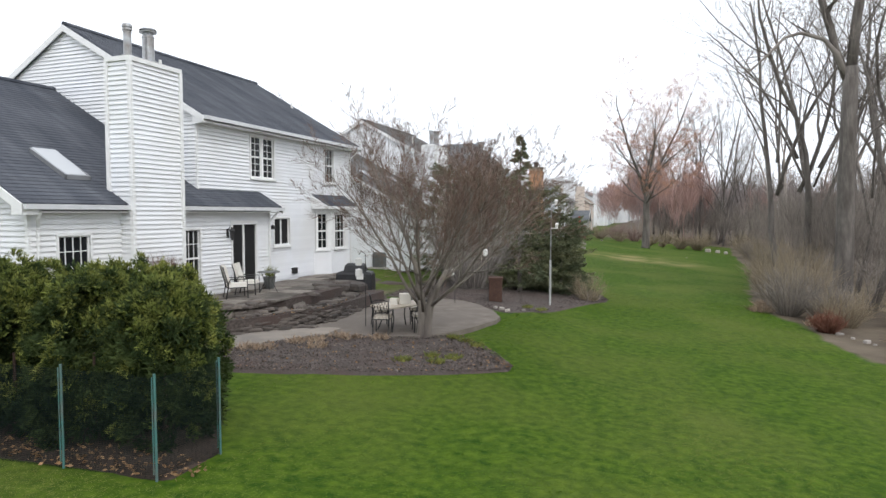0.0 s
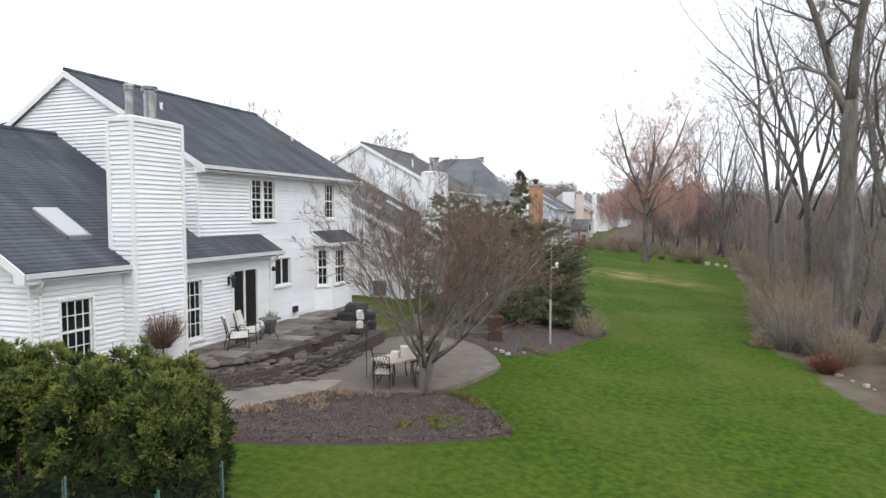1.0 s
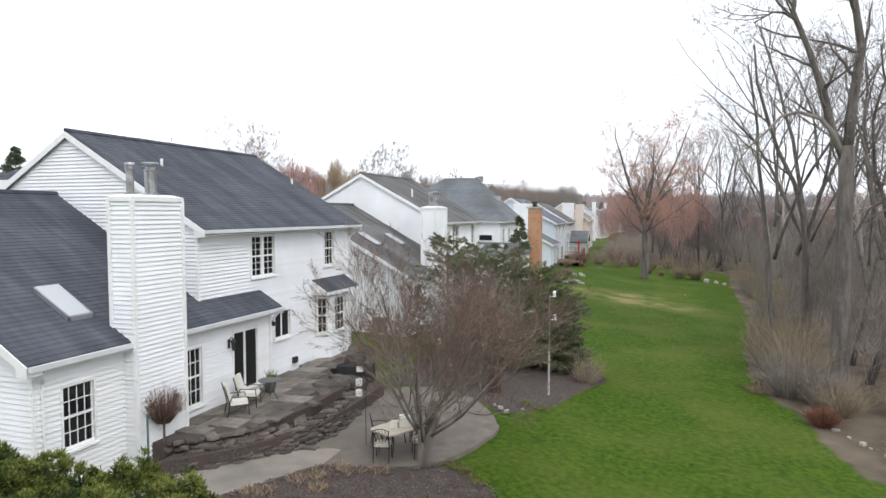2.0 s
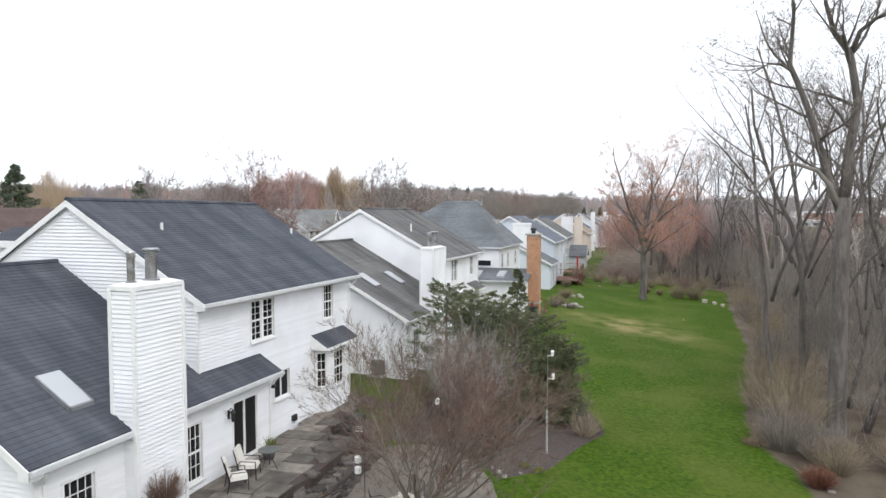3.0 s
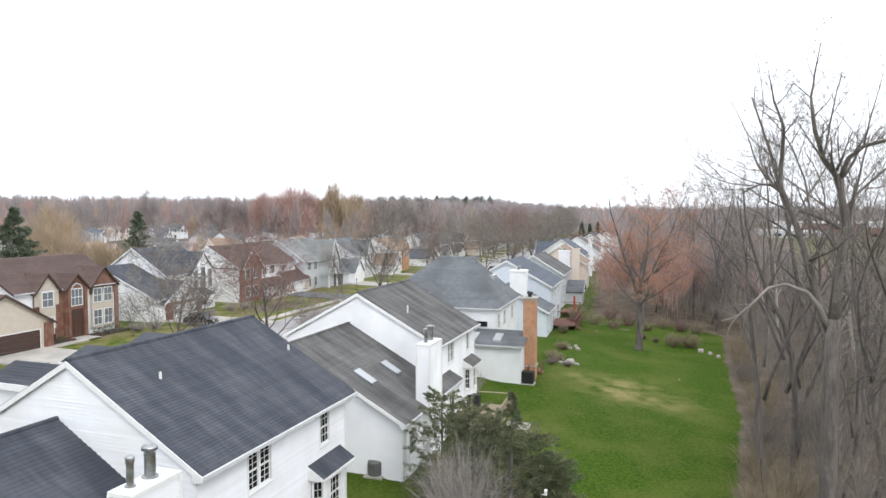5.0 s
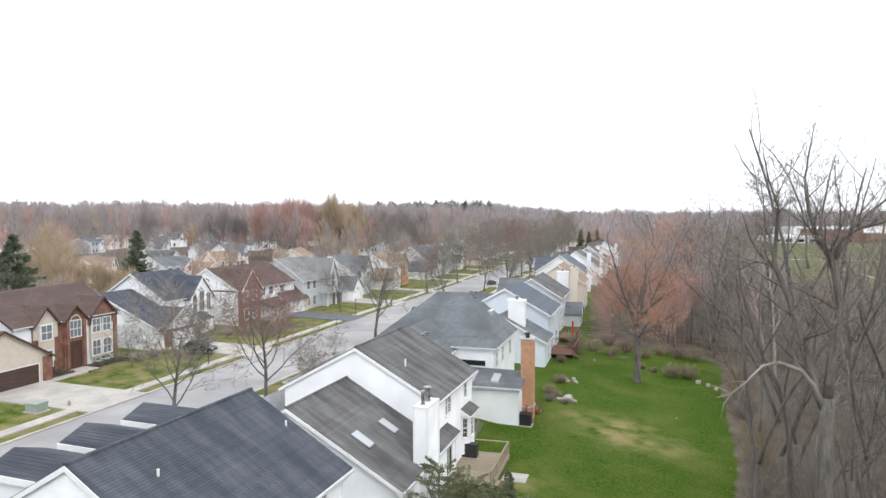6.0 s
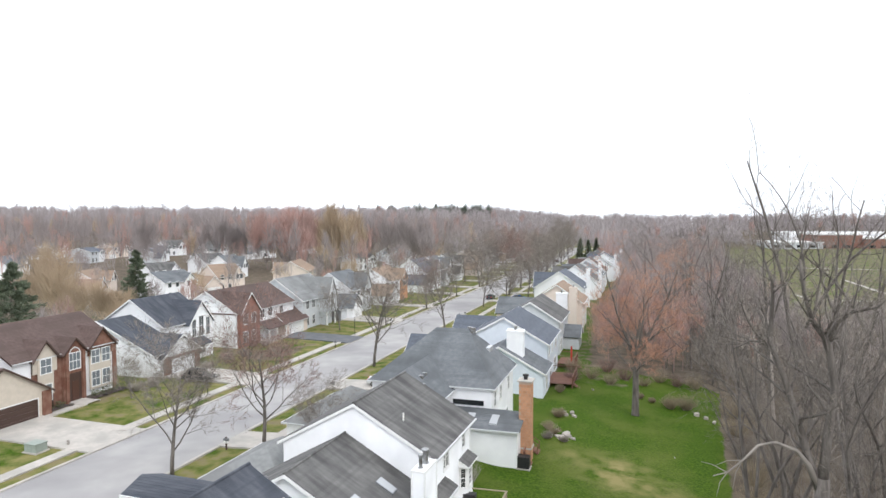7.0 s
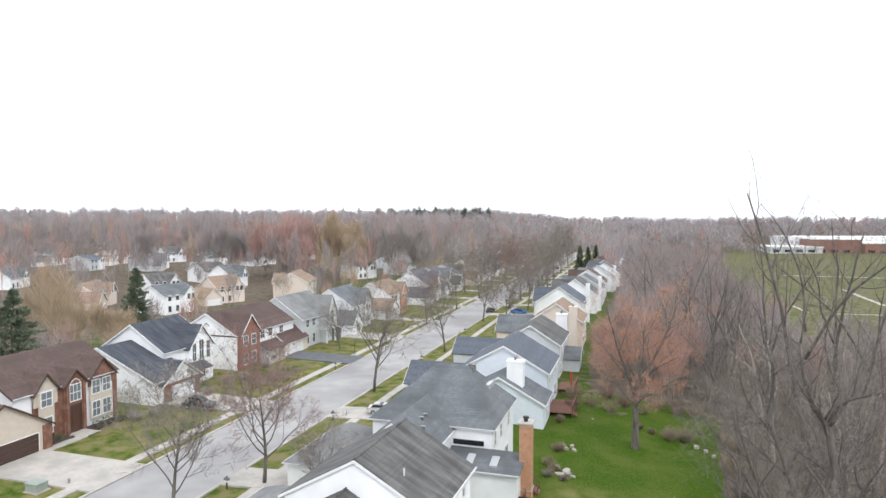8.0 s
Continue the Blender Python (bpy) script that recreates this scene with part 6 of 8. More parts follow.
bush("shrub", -12.9, 17.2, 1.1, 1.1, 300, PATT, "dried brown vine shrub against the chimney", 141, 0.012, z=1.9)
for i, (x, y) in enumerate(((-64, 85), (-63.5, 97), (-64.5, 104.5), (-65.2, 118), (-64.6, 82), (-63.6, 108))):
    bush("shrub", x, y, 2.2, 1.6, 160, TWIGG, "bare front garden shrub", 150 + i, 0.025, group="front shrubs")


def fan_sprays(t, g, H, R, seed, material):
    """The foliage of an arborvitae: bulging clumps of flat fan-shaped sprays, with dark gaps between them."""
    nc, k = 340, 30
    u = g.random(nc)
    zc = H * (0.03 + 0.95 * u)
    rad = R * np.sqrt(np.clip(1 - (np.abs(zc / H - 0.42) / 0.60) ** 3.0, 0.0, 1))
    a = g.uniform(0, 2 * np.pi, nc)
    top = np.clip((zc / H - 0.7) / 0.3, 0, 1)
    rc = rad * (0.86 + 0.20 * g.random(nc)) * (1 + 0.10 * np.sin(3 * a + 3 * zc + seed)) * (1 - top * g.random(nc) ** 2 * 0.9)
    c = np.stack([rc * np.cos(a), rc * np.sin(a), zc + top * 0.10 * g.normal(size=nc)], 1)
    out = unit(np.stack([np.cos(a) * (1 - 0.5 * top), np.sin(a) * (1 - 0.5 * top), 0.35 + 0.9 * top], 1) + g.normal(size=(nc, 3)) * 0.22)
    C, O = np.repeat(c, k, 0), np.repeat(out, k, 0)
    m = nc * k
    scl = np.repeat(g.uniform(0.75, 1.35, nc), k).reshape(-1, 1)
    d = unit(O + g.normal(size=(m, 3)) * 0.62)
    root = C - O * 0.08 + d * 0.05 + g.normal(size=(m, 3)) * 0.03
    flat = unit(np.cross(d, g.normal(size=(m, 3))))
    ln = g.uniform(0.075, 0.135, (m, 1)) * scl
    # share of pale tips rises with height, painting the upper part as lit
    young = np.repeat(g.random(nc) < 0.08 + 0.75 * (zc / H) ** 2, k)
    soft, hard = [], []
    for f, turn, q in ((0.0, 0.0, 0.75), (0.25, 0.62, 0.5), (0.3, -0.62, 0.5), (0.5, 0.5, 0.5), (0.55, -0.5, 0.5), (0.72, 0.0, 0.45)):
        w = d * math.cos(turn) + flat * math.sin(turn)
        lv = leaves(g, root + d * ln * f, w * ln * q, (ln * q * 0.30)[:, 0]).reshape(-1, 4, 3)
        new_ = young & (f > 0.2)
        soft.append(lv[new_])
        hard.append(lv[~new_])
    mesh_np("new_growth", np.concatenate(soft).reshape(-1, 3), 4, ARBORT, t, "yellow-green new growth, with the light on the hedge's top in its colour")
    mesh_np("crown", np.concatenate(hard).reshape(-1, 3), 4, material, t)


def evergreen(name, x, y, H, R, n, material, label, seed, shape="cone", z=None, size=0.16, group="", squash=(1, 1)):
    """An evergreen: trunk, and a crown of many small sprays on drooping branch clumps with gaps between them."""
    t = thing(name, spot(x, y, gz(x, y) if z is None else z), label, "evergreen", group)
    b = B()
    col = shape == "column"
    b.tube([(0, 0, -0.2), (0, 0, H * (0.5 if col else 0.9))], [0.05 if col else 0.05 * H ** 0.5, 0.02], 6)
    part("trunk", b, BROWND if col else BARK, t)
    g = np.random.default_rng(seed)
    if col:
        fan_sprays(t, g, H, R, seed, material)
        return t
    nc = max(40, n // (190 if shape == "ball" else 110))
    u = g.random(nc)
    if shape == "cone":
        zc = H * (0.06 + 0.93 * u ** 1.3)
        rad = R * (1.03 - zc / H) ** 0.85
    else:
        zc = H * (0.04 + 0.92 * u)
        rad = R * np.sqrt(np.clip(1 - ((zc / H - 0.38) / 0.64) ** 2, 0.06, 1))
    a = g.uniform(0, 2 * np.pi, nc)
    rise = 0.28 if shape == "ball" else 0.12
    out = np.stack([np.cos(a) * squash[0], np.sin(a) * squash[1], np.full(nc, rise) + g.normal(size=nc) * 0.15], 1)
    k = n // nc
    L = rad * g.uniform(0.62, 1.28, nc)
    f = g.beta(2.2, 1.1, (nc * k, 1))
    stem = np.repeat(out * L.reshape(-1, 1), k, 0)
    root = np.repeat(np.stack([np.zeros(nc), np.zeros(nc), zc - rise * L], 1), k, 0)
    base = root + stem * f + g.normal(size=(nc * k, 3)) * np.repeat(L, k).reshape(-1, 1) * np.array([0.10, 0.10, 0.06]) * (1.25 - f)
    way = unit(np.repeat(out, k, 0) * 0.9 + g.normal(size=(nc * k, 3)) * 0.5)
    way = way * g.uniform(0.6, 1.3, (nc * k, 1)) * size
    mesh_np("crown", leaves(g, base, way, np.linalg.norm(way, axis=1) * 0.30), 4, material, t)
    return t


for i, (x, y, H, R) in enumerate(((-7.3, 9.75, 2.5, 0.80), (-8.5, 9.6, 2.66, 0.88), (-10.0, 9.5, 2.5, 0.88), (-11.5, 9.6, 2.62, 0.88), (-7.95, 10.9, 2.5, 0.82), (-9.2, 11.0, 2.66, 0.88), (-10.8, 11.0, 2.55, 0.88), (-12.4, 11.0, 2.66, 0.88), (-7.9, 10.2, 2.62, 0.76), (-9.3, 10.3, 2.5, 0.82), (-10.8, 10.2, 2.66, 0.82))):
    evergreen("arborvitae", x, y, H, R, 0, ARBOR, "dense clipped green arborvitae in a hedge", 200 + i, "column", z=gz(x, y), group="arborvitae hedge")
for i, (x, y, H, R, sh) in enumerate(((-9.9, 36.8, 6.3, 1.8, "ball"), (-8.3, 36.3, 6.0, 1.9, "ball"), (-6.7, 35.6, 6.0, 1.9, "ball"), (-4.9, 35.3, 5.2, 1.8, "ball"), (-3.9, 35.4, 4.0, 1.5, "ball"), (-3.7, 34.4, 2.6, 1.2, "ball"))):
    evergreen("juniper", x, y, H, R, 36000, JUNIP, "rough dark green juniper behind the patio", 220 + i, sh, size=0.105, group="junipers")
evergreen("juniper", -5.55, 33.5, 7.3, 1.5, 22000, JUNIP, "rough dark green juniper with a ragged spire", 230, "cone", size=0.13, group="junipers")
for i, (x, y, H, R) in enumerate(((-89, 86, 16.5, 6.4), (-104.3, 133, 16.5, 4.4), (-30, 395, 13, 2.6), (-26, 399, 12, 2.4), (-22, 404, 13, 2.6), (-75, 330, 12, 3))):
    evergreen("spruce", x, y, H, R, 26000, SPRUCE, "tall dark green spruce between the houses", 240 + i, "cone", size=0.5, group="spruces", z=0.9)


# ---- far woods ----
def woods(name, xy, H, R, K, material, seed, label, width=0.22, lobes=6):
    """Many leafless trees: a trunk, limbs to each lobe of the crown, and fine twigs round the lobes."""
    g = np.random.default_rng(seed)
    n = len(xy)
    root = np.stack([xy[:, 0], xy[:, 1], np.array([lin(p[0], GX, GZ) + far_rise(p[0], p[1]) - 0.3 for p in xy])], 1)
    m = n * lobes
    rt, h, r = np.repeat(root, lobes, 0), np.repeat(H, lobes), np.repeat(R, lobes)
    a, q = g.uniform(0, 2 * np.pi, m), np.sqrt(g.random(m))
    mid = rt + np.stack([0.60 * r * q * np.cos(a), 0.60 * r * q * np.sin(a), h * (0.80 - 0.26 * q * q + g.normal(size=m) * 0.05)], 1)
    fork = rt + np.stack([np.zeros(m), np.zeros(m), h * g.uniform(0.2, 0.45, m)], 1)
    V = [blades(g, rt[::lobes], np.stack([g.normal(size=n) * 0.4, g.normal(size=n) * 0.4, H * 0.8], 1), np.full(n, width * 1.3)),
         blades(g, fork, (mid - fork) * 1.15, np.full(m, width * 1.0))]
    k = max(4, K // lobes)
    d = unit(g.normal(size=(m * k, 3)))
    size = np.repeat(np.stack([0.42 * r, 0.42 * r, 0.19 * h], 1) * g.uniform(0.7, 1.2, (m, 1)), k, 0)
    end = np.repeat(mid, k, 0) + d * size * np.cbrt(g.random((m * k, 1)))
    way = d * size * [0.5, 0.5, 0.0] + np.stack([np.zeros(m * k), np.zeros(m * k), np.repeat(h, k) * g.uniform(0.07, 0.17, m * k)], 1)
    V.append(blades(g, end - way, way, np.full(m * k, width)))
    return tagged(mesh_np(name, grid(np.concatenate(V)), 3, material), label, "woods", kind="stuff")


gw = np.random.default_rng(77)


def belt(n, f):
    out = []
    while len(out) < n:
        p = f()
        if p is not None:
            out.append(p)
    return np.array(out)


def clear(x, y, r=17.0):
    """Whether no house stands there."""
    return all((x + 6 - f[0]) ** 2 + (y - 6 - f[1]) ** 2 > r * r for f in FAR)


def west_p():
    d, a = 270 + 430 * gw.random() ** 0.8, gw.uniform(radians(-4), radians(72))
    x, y = -d * math.sin(a) - 10, d * math.cos(a)
    if x > -86 or not clear(x, y, 24.0):
        return None
    return x, y


def mid_p():
    x, y = gw.uniform(-330, -84), gw.uniform(70, 420)
    return (x, y) if clear(x, y, 15.0) else None


def right_p():
    y = gw.uniform(110, 600)
    lo = lin(y, [110, 118, 140, 600], [10, 0, -4, -5])
    return gw.uniform(lo, lin(y, [112, 130, 300, 600], [44, 30, 33, 60])), y


def near_p():
    y = 38 + 122 * gw.random()
    lo = lin(y, [20, 36, 46, 60, 75, 90, 106, 112, 118, 160], [12, 9.5, 10, 11, 12, 12, 13, 9, 3, 2])
    x = lo + abs(gw.normal()) * 22
    return None if x > 36 and y > 100 else (x, y)


def end_p():
    a, d = gw.uniform(radians(-62), radians(40)), gw.uniform(640, 1150)
    x, y = d * math.sin(a), d * math.cos(a)
    return None if x > 92 and y < 775 else (x, y)


def gap_p():
    x, y = gw.uniform(-88, 0), gw.uniform(300, 660)
    return None if -70 < x < -19 and y < 470 else (x, y)


U = gw.uniform
p = belt(400, west_p)
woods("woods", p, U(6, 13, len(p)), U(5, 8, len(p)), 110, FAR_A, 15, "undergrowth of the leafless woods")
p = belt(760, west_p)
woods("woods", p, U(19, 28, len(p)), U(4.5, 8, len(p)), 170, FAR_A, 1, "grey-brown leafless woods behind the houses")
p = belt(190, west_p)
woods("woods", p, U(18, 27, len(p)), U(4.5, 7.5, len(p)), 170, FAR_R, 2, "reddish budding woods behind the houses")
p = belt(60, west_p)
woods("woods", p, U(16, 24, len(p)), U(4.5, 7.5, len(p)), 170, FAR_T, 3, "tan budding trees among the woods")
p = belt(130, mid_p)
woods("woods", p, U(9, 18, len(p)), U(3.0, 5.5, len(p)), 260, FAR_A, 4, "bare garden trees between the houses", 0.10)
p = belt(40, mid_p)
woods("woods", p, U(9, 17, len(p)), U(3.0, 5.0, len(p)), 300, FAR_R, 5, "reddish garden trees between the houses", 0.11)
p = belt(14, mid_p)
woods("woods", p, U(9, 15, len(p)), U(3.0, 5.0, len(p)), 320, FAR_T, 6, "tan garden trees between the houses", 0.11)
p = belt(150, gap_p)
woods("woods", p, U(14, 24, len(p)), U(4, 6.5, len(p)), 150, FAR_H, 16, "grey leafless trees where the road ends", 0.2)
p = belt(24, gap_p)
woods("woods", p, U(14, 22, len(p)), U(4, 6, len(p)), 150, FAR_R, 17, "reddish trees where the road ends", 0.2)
p = np.array([(-116, 122), (-112, 118), (-103, 118), (-99, 121), (-93, 113), (-96, 128)])
woods("woods", p, np.array([21, 17, 13, 11, 8, 6]), np.array([8.6, 7.0, 5.6, 5.2, 4.6, 4.2]), 2600, FAR_T, 61, "tan willow-like trees behind the brown house", 0.08, 14)
p = np.array([(-148.5, 289), (-156, 284), (-144, 297), (-139, 280)])
woods("woods", p, np.array([33, 30, 31, 27]), np.array([13.0, 11.5, 12.0, 11.0]), 2000, FAR_R, 62, "tall reddish trees above the woods", 0.17, 14)
p = np.array([(-129.5, 294.6), (-124, 301), (-134, 303)])
woods("woods", p, np.array([33, 30, 28]), np.array([13.0, 11.5, 11.0]), 2000, FAR_T, 63, "tall tan trees above the woods", 0.17, 14)
p = np.array([(-178, 278), (-170, 290), (-112, 306), (-103, 310), (-95, 318), (-200, 262)])
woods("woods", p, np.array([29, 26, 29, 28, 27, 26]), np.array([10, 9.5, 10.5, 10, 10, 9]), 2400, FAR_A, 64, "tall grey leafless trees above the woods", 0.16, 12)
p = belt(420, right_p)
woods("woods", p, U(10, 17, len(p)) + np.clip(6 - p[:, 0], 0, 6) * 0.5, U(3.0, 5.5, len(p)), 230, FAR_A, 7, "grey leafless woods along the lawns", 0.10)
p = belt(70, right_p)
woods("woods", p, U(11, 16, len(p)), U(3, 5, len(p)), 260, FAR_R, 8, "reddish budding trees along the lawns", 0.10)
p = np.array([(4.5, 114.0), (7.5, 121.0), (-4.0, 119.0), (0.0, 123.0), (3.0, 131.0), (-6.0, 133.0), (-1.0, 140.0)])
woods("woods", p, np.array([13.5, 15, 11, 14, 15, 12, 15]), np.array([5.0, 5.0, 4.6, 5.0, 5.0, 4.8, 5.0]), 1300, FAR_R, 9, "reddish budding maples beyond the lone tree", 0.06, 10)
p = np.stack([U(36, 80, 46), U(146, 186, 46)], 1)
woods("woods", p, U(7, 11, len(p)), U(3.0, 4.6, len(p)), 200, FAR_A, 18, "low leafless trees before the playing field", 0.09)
p = belt(380, near_p)
woods("woods", p, U(3.5, 9.5, len(p)), U(1.8, 3.6, len(p)), 330, TWIG, 10, "tangled grey-brown woodland thicket", 0.022)
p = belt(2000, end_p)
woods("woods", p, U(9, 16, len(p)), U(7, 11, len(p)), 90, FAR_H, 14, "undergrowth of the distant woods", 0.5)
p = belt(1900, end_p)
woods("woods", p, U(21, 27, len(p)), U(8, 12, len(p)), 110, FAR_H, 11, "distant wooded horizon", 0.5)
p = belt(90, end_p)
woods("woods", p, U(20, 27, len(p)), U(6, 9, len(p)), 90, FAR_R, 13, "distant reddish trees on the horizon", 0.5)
p = np.stack([U(-300, -170, 60), U(790, 880, 60)], 1)
woods("woods", p, U(22, 29, len(p)), U(5, 7, len(p)), 130, FAR_E, 12, "dark distant evergreens", 0.6)


# ---- garden: beds, patio, terrace ----
def smooth(ys, k=5):
    ys = np.asarray(ys, float)
    p = np.concatenate([np.full(k, ys[0]), ys, np.full(k, ys[-1])])
    return np.convolve(p, np.ones(2 * k + 1) / (2 * k + 1), "valid")


def bed(name, lo, hi, lift, material, label, category, n=60, thick=0.25, z=None):
    """A patch of ground between two curves y(x), given by knots."""
    xs = np.linspace(lo[0][0], lo[0][-1], n)
    a, c = smooth(np.interp(xs, *lo), 2), smooth(np.interp(xs, *hi), 2)
    b = B()
    m = 10
    for i, x in enumerate(xs):
        for j in range(m + 1):
            y = a[i] + (c[i] - a[i]) * j / m
            e = 0.0 if j in (0, m) or i in (0, n - 1) else 1.0
            zz = (gz(x, y) + lift * e - 0.03 * (1 - e)) if z is None else z
            b.v.append((float(x), float(y), float(zz)))
    k = m + 1
    b.f = [(i * k + j, (i + 1) * k + j, (i + 1) * k + j + 1, i * k + j + 1) for i in range(n - 1) for j in range(m)]
    if z is not None:
        q = len(b.v)
        b.v += [(x, y, zz - thick) for x, y, zz in b.v]
        b.f += [(q + i * k + j + 1, q + (i + 1) * k + j + 1, q + (i + 1) * k + j, q + i * k + j) for i in range(n - 1) for j in range(m)]
        for i in range(n - 1):
            for j in (0, m):
                o = (i * k + j, (i + 1) * k + j)
                b.f.append((o[0], o[1], q + o[1], q + o[0]) if j else (o[1], o[0], q + o[0], q + o[1]))
        for i in (0, n - 1):
            for j in range(m):
                o = (i * k + j, i * k + j + 1)
                b.f.append((o[0], o[1], q + o[1], q + o[0]) if i == 0 else (o[1], o[0], q + o[0], q + o[1]))
    ob = part(name, b.move(SITE), material, smooth=z is None)
    return tagged(ob, label, category, kind="structure")


BED1 = (([-12.5, -8.9, -7.5, -5.9, -4.4, -3.4, -3.05], [14.3, 13.9, 14.1, 14.8, 15.8, 16.7, 17.2]),
        ([-12.5, -10.2, -9.6, -8.8, -7.5, -6.3, -5.6, -5.0, -4.4, -3.7, -3.05], [14.9, 15.8, 17.0, 18.5, 18.75, 19.1, 19.9, 20.1, 19.4, 18.5, 17.3]))
BED2 = (([-10.5, -8.4, -6.9, -5.6, -4.9, -4.0, -3.3, -3.0, -2.4, -1.9, -1.5], [28.4, 28.2, 27.6, 26.2, 25.2, 26.3, 27.0, 28.6, 31.0, 32.4, 33.4]),
        ([-10.5, -9.5, -3.5, -2.2, -1.5], [36, 41.5, 40.5, 36.5, 33.6]))
bed("mulch_bed", *BED1, 0.10, MULCH, "dark mulch bed with dry perennials and green shoots", "mulch bed")
bed("mulch_bed", *BED2, 0.08, MULCH, "dark mulch bed under evergreens and shrubs", "mulch bed")
bed("mulch_bed", ([-16, -14.6, -12.0, -6.4, -6.1], [8.6, 8.3, 8.1, 8.1, 8.3]), ([-16, -7.6, -7.0, -6.1], [12.6, 12.0, 11.0, 9.3]), 0.06, EARTH, "bare earth bed under the hedge with fallen leaves", "earth bed")
bed("mulch_bed", ([-13.4, -12.4, -11.2], [33.2, 33.0, 33.4]), ([-13.4, -12.4, -11.2], [34.2, 34.6, 33.8]), 0.06, MULCH, "mulch strip beside the house", "mulch bed")
PZ = 0.56
patio = bed("patio", ([-10.2, -9.6, -8.8, -7.5, -6.3, -5.6, -4.95, -4.6, -4.55], [19.3, 18.9, 18.45, 18.7, 19.1, 19.7, 21.0, 22.6, 23.2]),
            ([-10.2, -9.6, -8.4, -6.9, -6.0, -4.95, -4.55], [27.2, 28.0, 28.3, 27.7, 26.7, 24.8, 23.4]), 0, PATIO, "brown-grey stamped concrete patio with a curved edge", "patio", z=PZ)
bed("garden_path", ([-13.2, -12.6, -10.2, -9.6, -8.9, -8.7], [13.9, 14.6, 15.65, 16.9, 18.4, 18.6]), ([-13.2, -12.2, -10.95, -9.7, -8.9, -8.7], [16.0, 16.9, 18.5, 19.7, 20.0, 19.9]), 0, PATHM, "pale curved concrete garden path", "path", z=PZ + 0.012)
TZ = 1.32
TLO = ([-13.6, -12.6, -12.0, -11.4, -11.0, -10.7, -10.55], [16.6, 17.4, 18.0, 18.8, 19.7, 20.9, 22.0])
THI = ([-13.6, -12.7, -12.3, -11.6, -10.55], [33.5, 31.0, 27.0, 26.0, 25.4])
terrace = bed("terrace", TLO, THI, 0, MULCH, "raised flagstone terrace behind the house", "terrace", z=TZ, thick=1.0)
bed("mulch_bank", ([-12.6, -12.3, -11.2, -10.4, -9.9, -9.75], [16.2, 16.8, 18.0, 19.3, 20.8, 21.6]), ([-12.6, -12.0, -11.0, -10.6, -9.9, -9.75], [18.0, 18.6, 20.2, 26.6, 27.0, 26.4]), 0, MULCH, "dark planted bank between terrace and patio", "mulch bed", z=0.98, thick=0.7)

rs = random.Random(21)


def stone_mesh(w, d, h, seed, rough=0.18, n=7):
    """An irregular flat stone."""
    r = random.Random(seed)
    pts = []
    for k in range(n):
        a = 2 * math.pi * k / n
        f = 1 + r.uniform(-rough, rough)
        pts.append((w / 2 * f * math.cos(a) * 1.1, d / 2 * f * math.sin(a) * 1.1))
    b = B()
    b.hexa([(x, y, 0) for x, y in pts], [(x * 0.97, y * 0.97, h * 0.75) for x, y in pts])
    b.hexa([(x * 0.97, y * 0.97, h * 0.75) for x, y in pts], [(x * 0.84, y * 0.84, h + r.uniform(-0.1, 0.1) * h) for x, y in pts])
    return b


# dry-laid retaining wall: thin courses of flat stones along a curve
CURVE = [(-12.3, 16.9), (-11.5, 17.7), (-10.85, 18.5), (-10.3, 19.3), (-9.9, 20.2), (-9.65, 21.2), (-9.6, 22.2), (-9.75, 23.2), (-9.9, 24.3), (-9.85, 25.4)]
retaining = thing("retaining_wall", spot(-10.3, 20.5, PZ), "low dry-laid retaining wall of thin flat brown-grey stones", "stone wall")
kinds = []
for i in range(9):
    o = part("stone", stone_mesh(0.22 + 0.055 * i, 0.24 + 0.03 * (i % 4), 0.042 + 0.012 * (i % 3), i, 0.34, 5 + i % 3), STONE, retaining)
    o.location = (0.12 * i - 0.4, -0.6, 0.0)
    kinds.append(o)


def along(f):
    f = max(0.0, min(0.999, f)) * (len(CURVE) - 1)
    i = int(f)
    a, c = Vector(CURVE[i]), Vector(CURVE[i + 1])
    d = (c - a).normalized()
    return a.lerp(c, f - i), math.degrees(math.atan2(d.y, d.x))


nst = 29
for c in range(8):
    for k in range(nst):
        q, ang = along((k + 0.5 * (c % 2) + rs.uniform(-0.1, 0.1)) / nst)
        if c > 4 and rs.random() < 0.3:
            continue
        back = 0.05 * c + rs.uniform(-0.05, 0.06)
        a = radians(ang + 90)
        share("stone", kinds[rs.randrange(9)], retaining, Matrix.Translation(SITE @ Vector((q.x + 10.3 + back * math.cos(a) + rs.uniform(-0.05, 0.05), q.y - 20.5 + back * math.sin(a), 0.062 * c - 0.01))) @ spot(0, 0, 0, rs.uniform(-5, 5), rs.uniform(-5, 5), ang + rs.uniform(-22, 22)))
# loose boulders and slabs on the bank and round the terrace's edge
for i in range(34):
    f = rs.random()
    q, ang = along(f)
    a = radians(ang + 90)
    off = rs.uniform(0.35, 1.15)
    s = rs.uniform(0.22, 0.75)
    t = part("rock", stone_mesh(s, s * rs.uniform(0.55, 0.9), s * rs.uniform(0.12, 0.24), 300 + i, 0.28, 6), STONE)
    t.matrix_basis = spot(q.x + off * math.cos(a), q.y + off * math.sin(a), 0.97 + (0.28 if off > 0.95 else 0.0), rs.uniform(-8, 8), rs.uniform(-8, 8), rs.uniform(0, 360))
    tagged(t, "flat brown-grey rock on the planted bank", "rock", "rocks on the bank")
